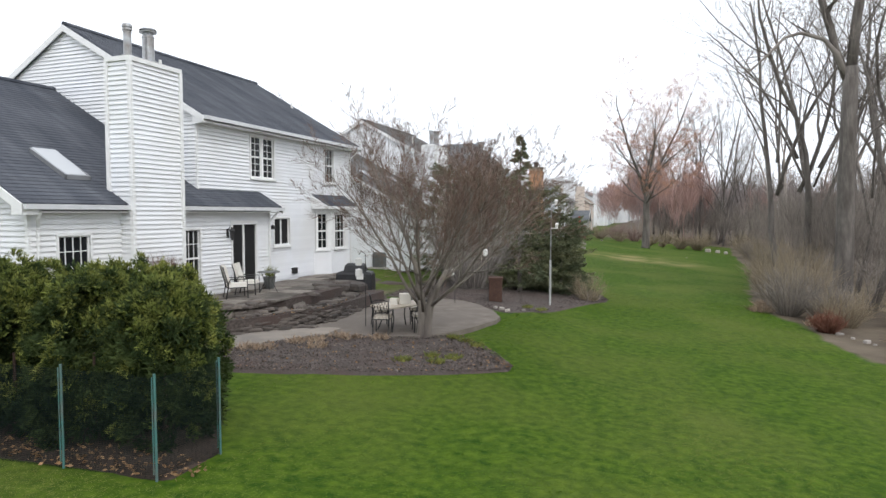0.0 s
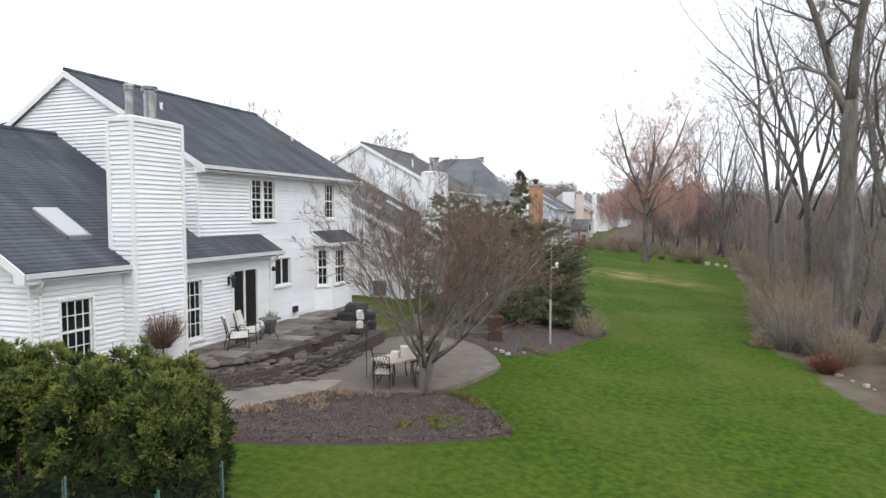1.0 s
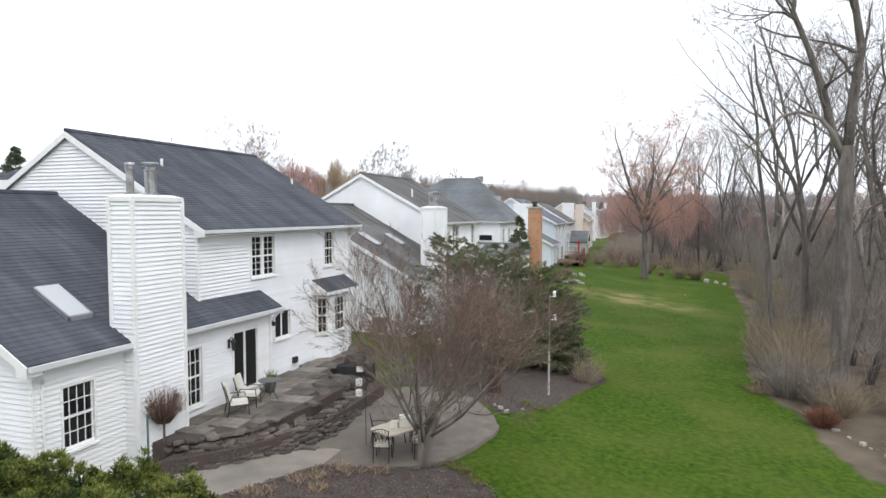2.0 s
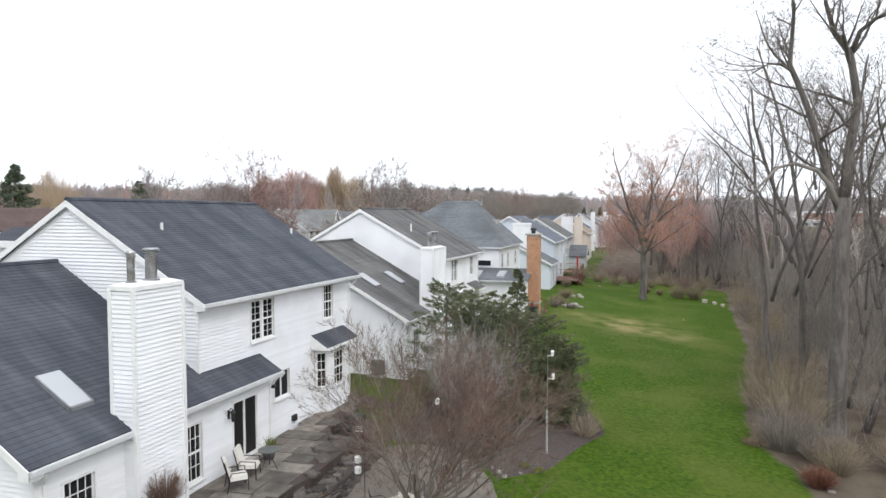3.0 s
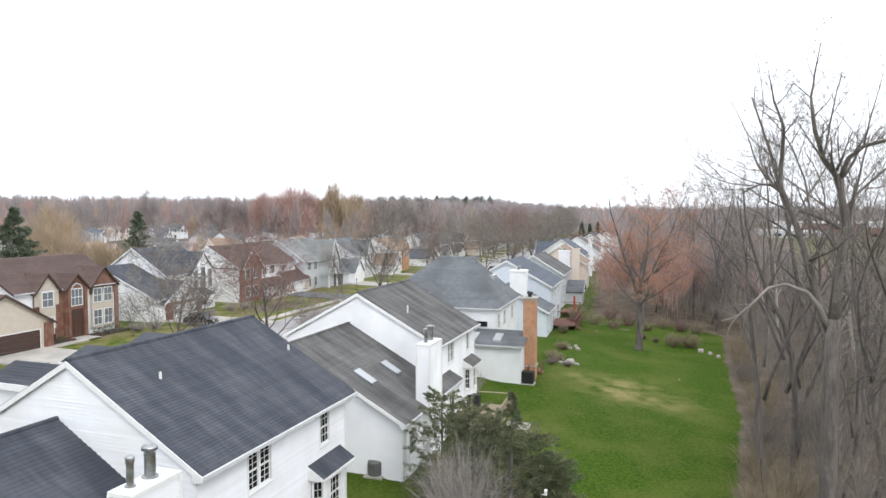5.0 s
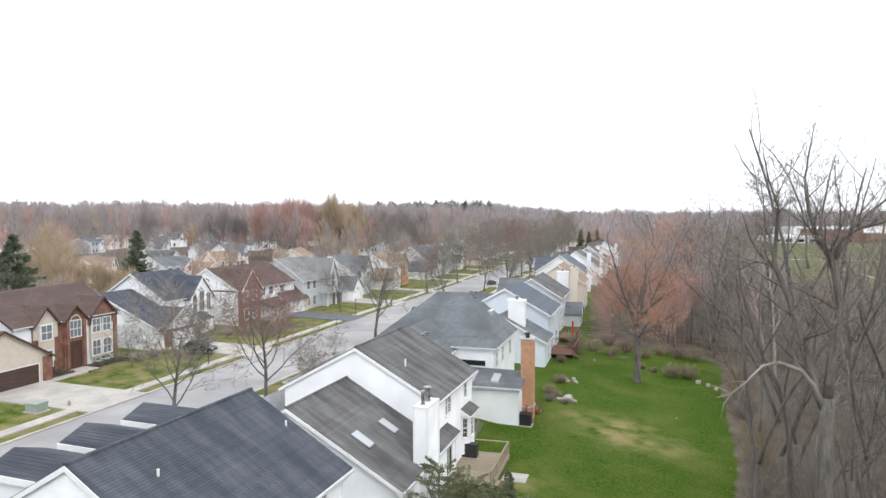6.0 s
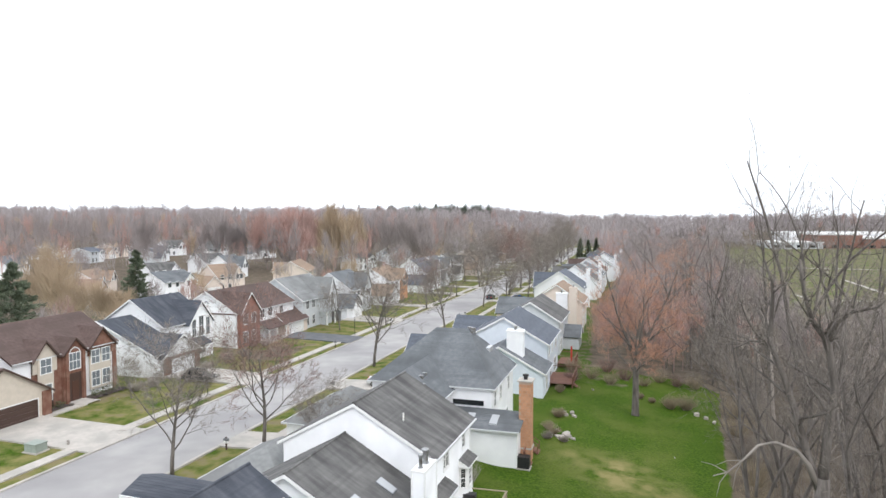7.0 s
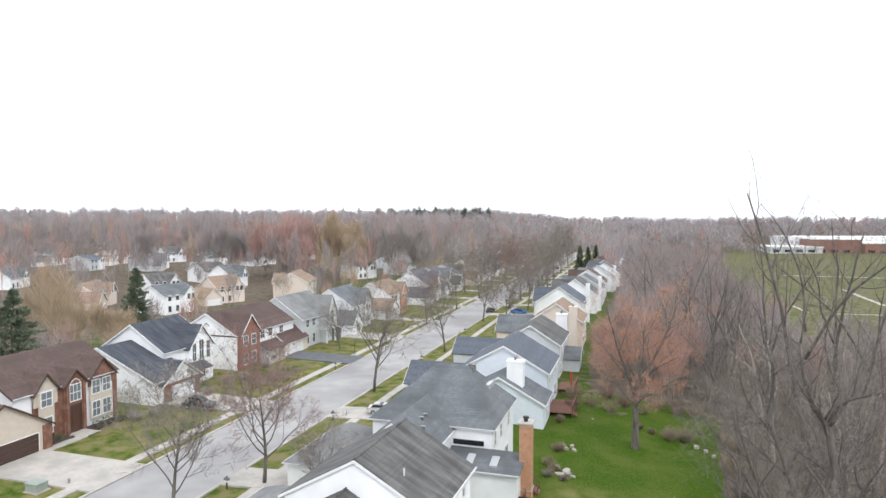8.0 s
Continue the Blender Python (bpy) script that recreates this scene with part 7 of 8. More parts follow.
for i, (x, y, s) in enumerate(((-10.75, 25.5, 1.5), (-11.1, 24.6, 1.3), (-10.9, 25.0, 0.9), (-11.0, 23.6, 0.9), (-11.3, 25.7, 1.0))):
    t = part("rock", stone_mesh(s, s * 0.62, 0.2, 400 + i), STONE)
    t.matrix_basis = spot(x, y, TZ - 0.14 + 0.05 * (i % 3), 3, 2, 40 * i)
    tagged(t, "large dark flat stone slab at the terrace's edge", "rock", "slabs by the grill")

# flagstones of the terrace: rows of uneven width, broken joints
y0, row = 16.9, 0
while y0 < 33.6:
    d = rs.uniform(0.62, 1.15)
    x0 = -13.35 - rs.uniform(0, 0.5)
    while x0 < -10.7:
        w = rs.uniform(0.6, 1.25)
        lo_, hi_ = float(np.interp(x0 + w * 0.5, *TLO)), float(np.interp(x0 + w * 0.5, *THI))
        if y0 > lo_ - 0.05 and y0 + d < hi_ + 0.1 and x0 + w < -10.45:
            jt = lambda: rs.uniform(-0.06, 0.06)
            q = [(x0 + 0.02 + jt() * 0.3, y0 + 0.02 + jt()), (x0 + w * 0.5, y0 + 0.02 + jt() * 0.5), (x0 + w - 0.02 + jt() * 0.3, y0 + 0.02 + jt()), (x0 + w - 0.02 + jt() * 0.5, y0 + d - 0.02 + jt() * 0.5), (x0 + w * 0.45, y0 + d - 0.02), (x0 + 0.02 + jt() * 0.5, y0 + d - 0.02 + jt() * 0.5)]
            b = B()
            t_ = TZ + 0.026 + rs.uniform(0, 0.016)
            b.hexa([(x, y, TZ - 0.02) for x, y in q], [(x, y, t_ + rs.uniform(-0.006, 0.006)) for x, y in q])
            part("flagstone", b.move(SITE), FLAG, terrace)
        x0 += w
    y0 += d
# rough stones laid along the terrace's edge, in two courses
for i in range(36):
    f = (i // 2 + rs.uniform(0.1, 0.9)) / 18
    ex_ = -12.9 + 2.32 * f ** 0.8
    ey_ = float(np.interp(ex_, *TLO)) if f < 0.8 else 22.0 + (f - 0.8) * 22
    s_ = rs.uniform(0.3, 0.62)
    o = part("rock", stone_mesh(s_, s_ * rs.uniform(0.5, 0.8), rs.uniform(0.06, 0.11), 820 + i, 0.3, 6), STONE)
    o.matrix_basis = spot(ex_ + rs.uniform(-0.06, 0.1), ey_ + rs.uniform(-0.12, 0.05), TZ - 0.26 + 0.17 * (i % 2), rs.uniform(-7, 7), rs.uniform(-7, 7), rs.uniform(0, 360))
    tagged(o, "rough grey-brown stone edging the terrace", "rock", "terrace edge stones")

# mulch chips, leaf litter and shoots
gm_ = np.random.default_rng(9)


def scatter(name, bedk, n, size, material, label, category, lift=0.11, flat=0.25, xr=None):
    x = gm_.uniform(*(xr or (bedk[0][0][0], bedk[0][0][-1])), n)
    a, c = np.interp(x, *bedk[0]), np.interp(x, *bedk[1])
    y = a + (c - a) * gm_.uniform(0.008, 0.992, n)
    z = np.array([gz(p, q) for p, q in zip(x, y)]) + lift
    base = np.stack([x, y, z], 1)
    way = unit(gm_.normal(size=(n, 3)) * [1, 1, flat]) * gm_.uniform(0.5, 1.3, (n, 1)) * size
    return tagged(mesh_np(name, grid(leaves(gm_, base, way, np.linalg.norm(way, axis=1) * 0.5)), 4, material), label, category, kind="stuff")


scatter("mulch", BED1, 26000, 0.05, CHIP, "coarse dark mulch chips", "mulch", lift=0.105)
scatter("mulch", BED2, 16000, 0.055, CHIP, "coarse dark mulch chips", "mulch", lift=0.085)
scatter("leaf_litter", ([[-16, -12, -6.2, -5.9], [8.3, 8.1, 8.1, 8.4]], [[-16, -5.9], [9.0, 9.0]]), 900, 0.09, LEAFL, "brown fallen leaves under the hedge", "leaf litter", lift=0.07)
bx = gm_.random(5000)
bo = gm_.uniform(0.12, 1.0, 5000)
bq = [along(f) for f in bx]
base = np.array([(q.x + o * math.cos(radians(a_ + 90)), q.y + o * math.sin(radians(a_ + 90)), 0.99) for (q, a_), o in zip(bq, bo)])
way = unit(gm_.normal(size=(5000, 3)) * [1, 1, 0.25]) * gm_.uniform(0.03, 0.07, (5000, 1))
tagged(mesh_np("mulch", grid(leaves(gm_, base, way, np.full(5000, 0.025))), 4, CHIP), "dark mulch chips on the planted bank", "mulch", kind="stuff")
bl_ = [along(f) for f in gm_.random(420)]
bl_o = gm_.uniform(0.15, 1.1, 420)
base = np.array([(q.x + o * math.cos(radians(a_ + 90)), q.y + o * math.sin(radians(a_ + 90)), 1.0) for (q, a_), o in zip(bl_, bl_o)])
way = unit(gm_.normal(size=(420, 3)) * [1, 1, 0.3]) * gm_.uniform(0.05, 0.11, (420, 1))
tagged(mesh_np("leaf_litter", grid(leaves(gm_, base, way, np.full(420, 0.045))), 4, LEAFL), "brown fallen leaves on the planted bank", "leaf litter", kind="stuff")
scatter("leaf_litter", BED1, 700, 0.07, LEAFL, "brown fallen leaves on the mulch", "leaf litter", lift=0.115)


def tuft(name, x, y, r, h, n, material, label, category, seed, z=None, w=0.02, group=""):
    g = np.random.default_rng(seed)
    a, q = g.uniform(0, 2 * np.pi, n), np.sqrt(g.random(n)) * r
    base = np.stack([q * np.cos(a), q * np.sin(a), np.full(n, -0.02)], 1)
    way = np.stack([g.normal(size=n) * h * 0.45, g.normal(size=n) * h * 0.45, g.uniform(0.45, 1.0, n) * h], 1)
    o = mesh_np(name, leaves(g, base, way, np.full(n, w)), 4, material)
    o.matrix_basis = spot(x, y, (gz(x, y) + 0.1) if z is None else z)
    return tagged(o, label, category, group)


for i, (x, y) in enumerate(((-4.75, 16.6), (-5.55, 16.35), (-5.05, 17.15), (-4.5, 17.2), (-3.6, 26.9), (-4.2, 27.2), (-4.7, 19.3), (-4.3, 18.9), (-5.1, 19.6))):
    tuft("perennial", x, y, 0.2, 0.16, 120, SHOOTS, "fresh yellow-green spring perennial in mulch", "perennial", 500 + i, w=0.022, group="spring perennials")
for i, (x, y) in enumerate(((-8.4, 17.6), (-8.8, 17.2), (-8.0, 16.8), (-7.6, 18.1), (-9.2, 16.2), (-8.1, 18.3), (-6.9, 18.4), (-9.6, 16.1), (-11.4, 18.6), (-10.5, 20.4))):
    tuft("dry_perennial", x, y, 0.26, 0.22, 90, DRYL, "dried tan perennial stalks in mulch", "perennial", 520 + i, w=0.022, group="dry perennials")
for i, (x, y) in enumerate(((5.7, 36.6), (5.9, 38.0), (5.2, 35.2), (7.0, 32.0))):
    tuft("dry_perennial", x, y, 0.5, 0.4, 220, DRYL, "clump of bleached grass at the lawn's edge", "perennial", 540 + i, w=0.03, z=gz(x, y), group="edge grasses")

# rock garden and wooden steps beside the third house's chimney
for i, (x, y, w_, h_) in enumerate(((-8.6, 75.6, 1.3, 0.9), (-8.2, 77.6, 1.6, 1.1), (-6.9, 75.0, 1.1, 0.7), (-9.0, 79.4, 1.4, 1.0))):
    bush("shrub", x, y, w_, h_, 150, TWIGT if i % 2 else TWIG, "low bare shrub in a rock garden", 760 + i, 0.02, group="rock garden shrubs")
for i, (x, y, w_) in enumerate(((-7.4, 76.4, 1.1), (-6.6, 76.9, 0.9), (-6.9, 77.7, 1.2), (-7.9, 78.6, 0.8), (-6.0, 76.2, 0.6))):
    o = part("rock", stone_mesh(w_, w_ * 0.6, 0.22, 780 + i, 0.25), ROCK)
    o.matrix_basis = spot(x, y, gz(x, y) - 0.03, 0, 0, 40 * i)
    tagged(o, "pale flat stone in a rock garden", "rock", "rock garden stones")
steps = thing("wooden_steps", spot(-9.6, 70.6, gz(-9.6, 70.6)), "orange-brown wooden steps with railings beside a white house", "steps")
for k in range(5):
    part("tread", _box(-0.6 + 0.28 * k, -0.3 + 0.28 * k, -0.55, 0.55, 0.86 - 0.19 * k, 0.91 - 0.19 * k), DECKW, steps)
for y in (-0.58, 0.58):
    part("stringer", _tube([(-0.6, y, 0.82), (0.75, y, 0.02)], 0.05), DECKW, steps)
    part("handrail", _tube([(-0.6, y, 1.75), (0.75, y, 0.95)], 0.04), DECKW, steps)
    for k in range(3):
        part("post", _box(-0.6 + 0.62 * k, -0.52 + 0.62 * k, y - 0.04, y + 0.04, -0.05, 1.72 - 0.37 * k), DECKW, steps)

# field stones along the wood's edge and on the lawn
for i, (x, y, s) in enumerate(((7.25, 30.2, 0.3), (7.75, 28.6, 0.36), (7.5, 29.4, 0.22), (8.2, 27.4, 0.3), (7.9, 28.2, 0.2), (8.5, 26.4, 0.34), (-5.0, 26.1, 0.3), (-4.7, 25.7, 0.26), (-5.3, 26.5, 0.22), (-4.2, 26.3, 0.2),
                               (-7.6, 85.2, 0.8), (-7.0, 86.2, 0.9), (-6.6, 85.0, 0.7), (-8.0, 86.6, 0.6), (4.2, 75.0, 0.25), (8.6, 92, 0.9), (7.6, 93.2, 1.1), (9.4, 90.4, 0.8), (-5.4, 99.5, 0.5))):
    t = part("rock", stone_mesh(s * 0.75, s * 0.55, s * 0.35, 600 + i, 0.3), ROCK)
    t.matrix_basis = spot(x, y, gz(x, y) + (0.06 if i in (6, 7, 8, 9) else -0.02), 0, 0, 57 * i)
    tagged(t, "pale rounded field stone on the ground", "rock", "field stones")


# ---- terrace and patio things ----
def dining_chair():
    t = thing("dining_chair", spot(0, 0, 0), "dark metal dining chair with pale patterned cushion", "chair", "chairs round the table")
    for x in (-0.23, 0.23):
        b = B()
        b.tube([(x, 0.22, 0), (x, 0.2, 0.44)], [0.016, 0.018], 6)
        part("leg", b, BLACK, t)
        b = B()
        b.tube([(x, -0.27, 0), (x, -0.22, 0.44), (x, -0.26, 0.7), (x, -0.32, 0.96)], [0.016, 0.018, 0.017, 0.014], 6)
        part("leg", b, BLACK, t)
        b = B()
        b.tube([(x, -0.25, 0.66), (x * 1.15, 0.0, 0.67), (x * 1.15, 0.2, 0.64), (x * 1.05, 0.2, 0.44)], [0.014] * 4, 6)
        part("armrest", b, BLACK, t)
    b = B()
    b.box(-0.25, 0.25, -0.24, 0.24, 0.42, 0.445)
    part("seat", b, BLACK, t)
    b = B()
    b.hexa([(-0.24, -0.22, 0.445), (0.24, -0.22, 0.445), (0.24, 0.23, 0.445), (-0.24, 0.23, 0.445)], [(-0.21, -0.19, 0.52), (0.21, -0.19, 0.52), (0.21, 0.2, 0.52), (-0.21, 0.2, 0.52)])
    part("cushion", b, PATTERN, t, "pale patterned seat cushion")
    b = B()
    b.tube([(-0.23, -0.32, 0.95), (-0.1, -0.335, 1.0), (0.1, -0.335, 1.0), (0.23, -0.32, 0.95)], [0.014] * 4, 6)
    part("top_rail", b, BLACK, t)
    for k in range(-2, 3):
        for s in (-1, 1):
            b = B()
            b.tube([(0.09 * k - 0.05 * s, -0.25, 0.62), (0.09 * k + 0.05 * s, -0.32, 0.96)], [0.007, 0.007], 4)
            part("lattice_bar", b, BLACK, t)
    return t


def patio_table():
    t = thing("patio_table", spot(-7.0, 20.35, PZ, 0, 0, 62), "rectangular pale-topped patio table with dark legs", "table")
    b = B()
    sg = lambda v, k: math.copysign(abs(v) ** 0.28, v) * k
    pl = [(sg(math.cos(a), 0.80), sg(math.sin(a), 0.50)) for a in [2 * math.pi * (k + 0.5) / 32 for k in range(32)]]
    b.hexa([(x, y, 0.71) for x, y in pl], [(x, y, 0.75) for x, y in pl])
    part("tabletop", b, TABLEM, t)
    for x, y in ((0.5, 0.3), (-0.5, 0.3), (0.5, -0.3), (-0.5, -0.3)):
        b = B()
        b.tube([(x * 1.1, y * 1.1, 0), (x * 0.85, y * 0.85, 0.35), (x, y, 0.71)], [0.02, 0.02, 0.022], 6)
        part("leg", b, BLACK, t)
    return t


patio_table()
c0 = dining_chair()
c0.matrix_basis = spot(-7.2, 19.45, PZ, 0, 0, 12)
for x, y, r in ((-7.75, 20.75, -62), (-6.75, 21.45, 195), (-6.25, 20.1, 118)):
    copy_thing(c0, spot(x, y, PZ, 0, 0, r))
for x, y, w, h, r in ((-6.85, 20.45, 0.34, 0.30, 25), (-7.1, 20.2, 0.24, 0.18, 5)):
    b = B()
    b.hexa([(-w / 2, -w / 2, 0), (w / 2, -w / 2, 0), (w / 2, w / 2, 0), (-w / 2, w / 2, 0)], [(-w * 0.46, -w * 0.46, h), (w * 0.46, -w * 0.46, h), (w * 0.46, w * 0.46, h), (-w * 0.46, w * 0.46, h)])
    o = part("box", b, PAPERW)
    o.matrix_basis = spot(x, y, PZ + 0.75, 0, 0, r)
    tagged(o, "cream cardboard box on the patio table", "box", "boxes on the table")


def lounge_chair():
    t = thing("patio_chair", spot(0, 0, 0), "dark-framed patio chair with white seat and back cushions", "chair", "chairs on the terrace")
    for x in (-0.29, 0.29):
        b = B()
        b.tube([(x, 0.32, 0), (x, 0.3, 0.6), (x, -0.2, 0.62), (x, -0.3, 0.42)], [0.018] * 4, 6)
        part("arm_frame", b, BLACK, t)
        b = B()
        b.tube([(x, -0.34, 0), (x, -0.26, 0.4), (x, -0.42, 1.0)], [0.018] * 3, 6)
        part("back_leg", b, BLACK, t)
    b = B()
    b.box(-0.28, 0.28, -0.27, 0.32, 0.33, 0.36)
    part("seat", b, BLACK, t)
    b = B()
    b.hexa([(-0.27, -0.25, 0.36), (0.27, -0.25, 0.36), (0.27, 0.33, 0.36), (-0.27, 0.33, 0.36)], [(-0.24, -0.22, 0.47), (0.24, -0.22, 0.47), (0.24, 0.3, 0.47), (-0.24, 0.3, 0.47)])
    part("seat_cushion", b, CUSHION, t, "white seat cushion")
    b = B()
    b.hexa([(-0.26, -0.26, 0.46), (0.26, -0.26, 0.46), (0.26, -0.17, 0.48), (-0.26, -0.17, 0.48)], [(-0.24, -0.42, 1.02), (0.24, -0.42, 1.02), (0.24, -0.33, 1.04), (-0.24, -0.33, 1.04)])
    part("back_cushion", b, CUSHION, t, "white back cushion")
    return t


l0 = lounge_chair()
l0.matrix_basis = spot(-12.55, 21.15, TZ + 0.03, 0, 0, -70)
copy_thing(l0, spot(-12.35, 20.1, TZ + 0.03, 0, 0, -45))
t = thing("side_table", spot(-12.25, 22.0, TZ + 0.03), "small round dark metal side table", "table")
b = B()
b.lathe(0, 0, [(0.37, 0.66), (0.38, 0.67), (0.38, 0.685), (0.36, 0.69)], 18)
part("tabletop", b, ACM, t)
for k in range(3):
    b = B()
    a = 2.1 * k
    b.tube([(0.34 * math.cos(a), 0.34 * math.sin(a), 0), (0.12 * math.cos(a), 0.12 * math.sin(a), 0.36), (0.26 * math.cos(a), 0.26 * math.sin(a), 0.66)], [0.012] * 3, 5)
    part("leg", b, BLACK, t)
t = thing("planter", spot(-12.75, 22.95, TZ + 0.03), "grey planter with sparse green shoots by the door", "planter")
b = B()
b.lathe(0, 0, [(0.16, 0), (0.22, 0.4), (0.24, 0.42), (0.2, 0.43), (0.19, 0.38)], 14)
part("pot", b, ACM, t)
g = np.random.default_rng(4)
base = np.stack([g.normal(size=80) * 0.08, g.normal(size=80) * 0.08, np.full(80, 0.38)], 1)
mesh_np("foliage", leaves(g, base, np.stack([g.normal(size=80) * 0.12, g.normal(size=80) * 0.12, g.uniform(0.2, 0.5, 80)], 1), np.full(80, 0.02)), 4, SHOOTS, t)

o = part("rock", stone_mesh(2.1, 1.3, 0.34, 431, 0.1, 8), STONE)
o.matrix_basis = spot(-11.15, 27.1, 0.46, 0, 0, 12)
tagged(o, "broad dark stone slab under the grill", "rock", "slabs by the grill")
t = thing("grill", spot(-11.15, 27.05, 0.77, 0, 0, 12), "barbecue grill under a fitted black cover", "grill")
b = B()
st_ = [((-0.72, 0.72), (-0.34, 0.34), 0.0), ((-0.74, 0.74), (-0.35, 0.35), 0.3), ((-0.72, 0.72), (-0.33, 0.33), 0.78), ((-0.66, 0.66), (-0.3, 0.3), 0.86), ((-0.42, 0.42), (-0.3, 0.28), 0.92), ((-0.38, 0.38), (-0.26, 0.2), 1.12), ((-0.3, 0.3), (-0.18, 0.12), 1.2)]
rings = [[(xa[0], ya[0], z), (xa[0] * 0.3, ya[0] * 1.05, z), (xa[1] * 0.3, ya[0] * 1.05, z), (xa[1], ya[0], z), (xa[1], ya[1], z), (xa[1] * 0.3, ya[1] * 1.05, z), (xa[0] * 0.3, ya[1] * 1.05, z), (xa[0], ya[1], z)] for xa, ya, z in st_]
for r0, r1 in zip(rings[:-1], rings[1:]):
    n0 = len(b.v)
    b.v += r0 + r1
    b.f += [(n0 + k, n0 + (k + 1) % 8, n0 + 8 + (k + 1) % 8, n0 + 8 + k) for k in range(8)]
n0 = len(b.v)
b.v += rings[-1]
b.f.append(tuple(range(n0, n0 + 8)))
top_ = max(v[2] for v in b.v)
b.v = [(x, y, z * 1.24 / top_) for x, y, z in b.v]
part("cover", b, COVER, t)
part("tag", _box(0.12, 0.40, -0.40, -0.385, 0.62, 0.86), WHITEP, t, "white care tag on the cover")
for x in (-0.6, 0.6):
    b = B()
    b.tube([(x, -0.3, 0.04), (x, 0.3, 0.04)], [0.05, 0.05], 8)
    part("wheel_bar", b, BLACK, t)

t = thing("bin", spot(-5.75, 28.7, gz(-5.75, 28.7) + 0.05, 0, 0, 15), "rusty brown square bin standing in mulch", "bin")
part("body", _box(-0.26, 0.26, -0.26, 0.26, 0, 0.92), RUST, t)
part("lid", _box(-0.3, 0.3, -0.3, 0.3, 0.92, 1.0), RUST, t)
for k in range(5):
    part("slat", _box(-0.24 + 0.1 * k, -0.16 + 0.1 * k, -0.275, -0.26, 0.04, 0.9), RUST, t)

t = thing("birdhouse_pole", spot(-3.6, 29.25, gz(-3.6, 29.25)), "thin pole with two small white birdhouses and a white pipe base", "birdhouse pole")
b = B()
b.tube([(0, 0, 0), (0.02, 0, 4.2)], [0.025, 0.02], 6)
part("pole", b, METAL, t)
b = B()
b.tube([(0, 0, 0.0), (0, 0, 1.9)], [0.045, 0.045], 8)
part("baffle_pipe", b, PIPE, t)
for z, dx in ((4.15, 0.2), (3.2, 0.24)):
    b = B()
    b.tube([(0, 0, z), (dx, 0.03, z)], [0.018, 0.018], 5)
    part("arm", b, WHITEP, t)
    b = B()
    b.hexa([(dx - 0.045, -0.02, z - 0.02), (dx + 0.045, -0.02, z - 0.02), (dx + 0.045, 0.08, z - 0.02), (dx - 0.045, 0.08, z - 0.02)], [(dx - 0.055, -0.03, z + 0.17), (dx + 0.055, -0.03, z + 0.17), (dx + 0.055, 0.09, z + 0.21), (dx - 0.055, 0.09, z + 0.21)])
    part("birdhouse", b, WHITEP, t, "small white birdhouse")
for x, y, z in ((-6.0, 27.9, 2.45), (-7.9, 27.95, 2.5), (-7.1, 26.9, 1.75)):
    t = thing("bird_feeder", spot(x, y, gz(x, y)), "white bird feeder on a thin dark pole", "bird feeder", "bird feeders")
    zz = z - gz(x, y)
    b = B()
    b.tube([(0.12, 0, -0.1), (0.12, 0, zz + 0.25), (0, 0, zz + 0.3), (0, 0, zz + 0.15)], [0.012] * 4, 5)
    part("pole", b, BLACK, t)
    b = B()
    b.lathe(0, 0, [(0.05, zz - 0.13), (0.1, zz - 0.1), (0.1, zz + 0.1), (0.02, zz + 0.18)], 8)
    part("feeder", b, WHITEP, t)
t = thing("bird_feeder", spot(-8.35, 20.5, PZ), "white hanging feeders on a thin dark hook", "bird feeder", "bird feeders")
b = B()
b.tube([(0.2, 0.05, 0), (0.2, 0.05, 2.2), (0.1, 0, 2.3), (0, 0, 2.2)], [0.012] * 4, 5)
part("pole", b, BLACK, t)
for z in (1.65, 1.98):
    b = B()
    b.lathe(0, 0, [(0.07, z - 0.12), (0.11, z - 0.1), (0.11, z + 0.08), (0.02, z + 0.12)], 8)
    part("feeder", b, WHITEP, t)

# wire fence round the hedge
fence = thing("fence", spot(0, 0, 0), "green steel posts with fine dark wire netting round the hedge", "fence")
FP = [(-12.6, 8.15), (-11.0, 8.15), (-9.4, 8.16), (-7.8, 8.17), (-6.3, 8.2), (-6.12, 9.45)]
for x, y in FP:
    b = B()
    b.tube([(x, y, gz(x, y) - 0.2), (x, y, gz(x, y) + 1.48)], [0.019, 0.019], 6)
    b.tube([(x - 0.02, y - 0.03, gz(x, y) + 0.1), (x - 0.02, y - 0.03, gz(x, y) + 1.44)], [0.009, 0.009], 4)
    part("post", b.move(SITE), GREENP, fence)
for (x0, y0), (x1, y1) in zip(FP[:-1], FP[1:]):
    b = B()
    L = math.hypot(x1 - x0, y1 - y0)
    n = int(L / 0.025)
    for k in range(n + 1):
        x, y = x0 + (x1 - x0) * k / n, y0 + (y1 - y0) * k / n
        b.tube([(x, y, gz(x, y)), (x, y, gz(x, y) + 1.42)], [0.0026, 0.0026], 3, cap=False)
    for k in range(47):
        z = 0.02 + 0.03 * k
        b.tube([(x0, y0, gz(x0, y0) + z), (x1, y1, gz(x1, y1) + z)], [0.0026, 0.0026], 3, cap=False)
    part("netting", b.move(SITE), WIRE, fence, "fine dark wire netting", kind="stuff")
# thin stake against the low wing
o = part("stake", _tube([(-12.62, 16.15, 0.5), (-12.62, 16.15, 2.4)], 0.03).move(SITE), GREENP)
tagged(o, "green garden stake beside the chimney", "stake")
o = part("stake", _tube([(-12.9, 17.2, 0.5), (-12.9, 17.2, 2.2)], 0.035).move(SITE), BARK)
tagged(o, "thin wooden trunk of a trained vine", "stake")


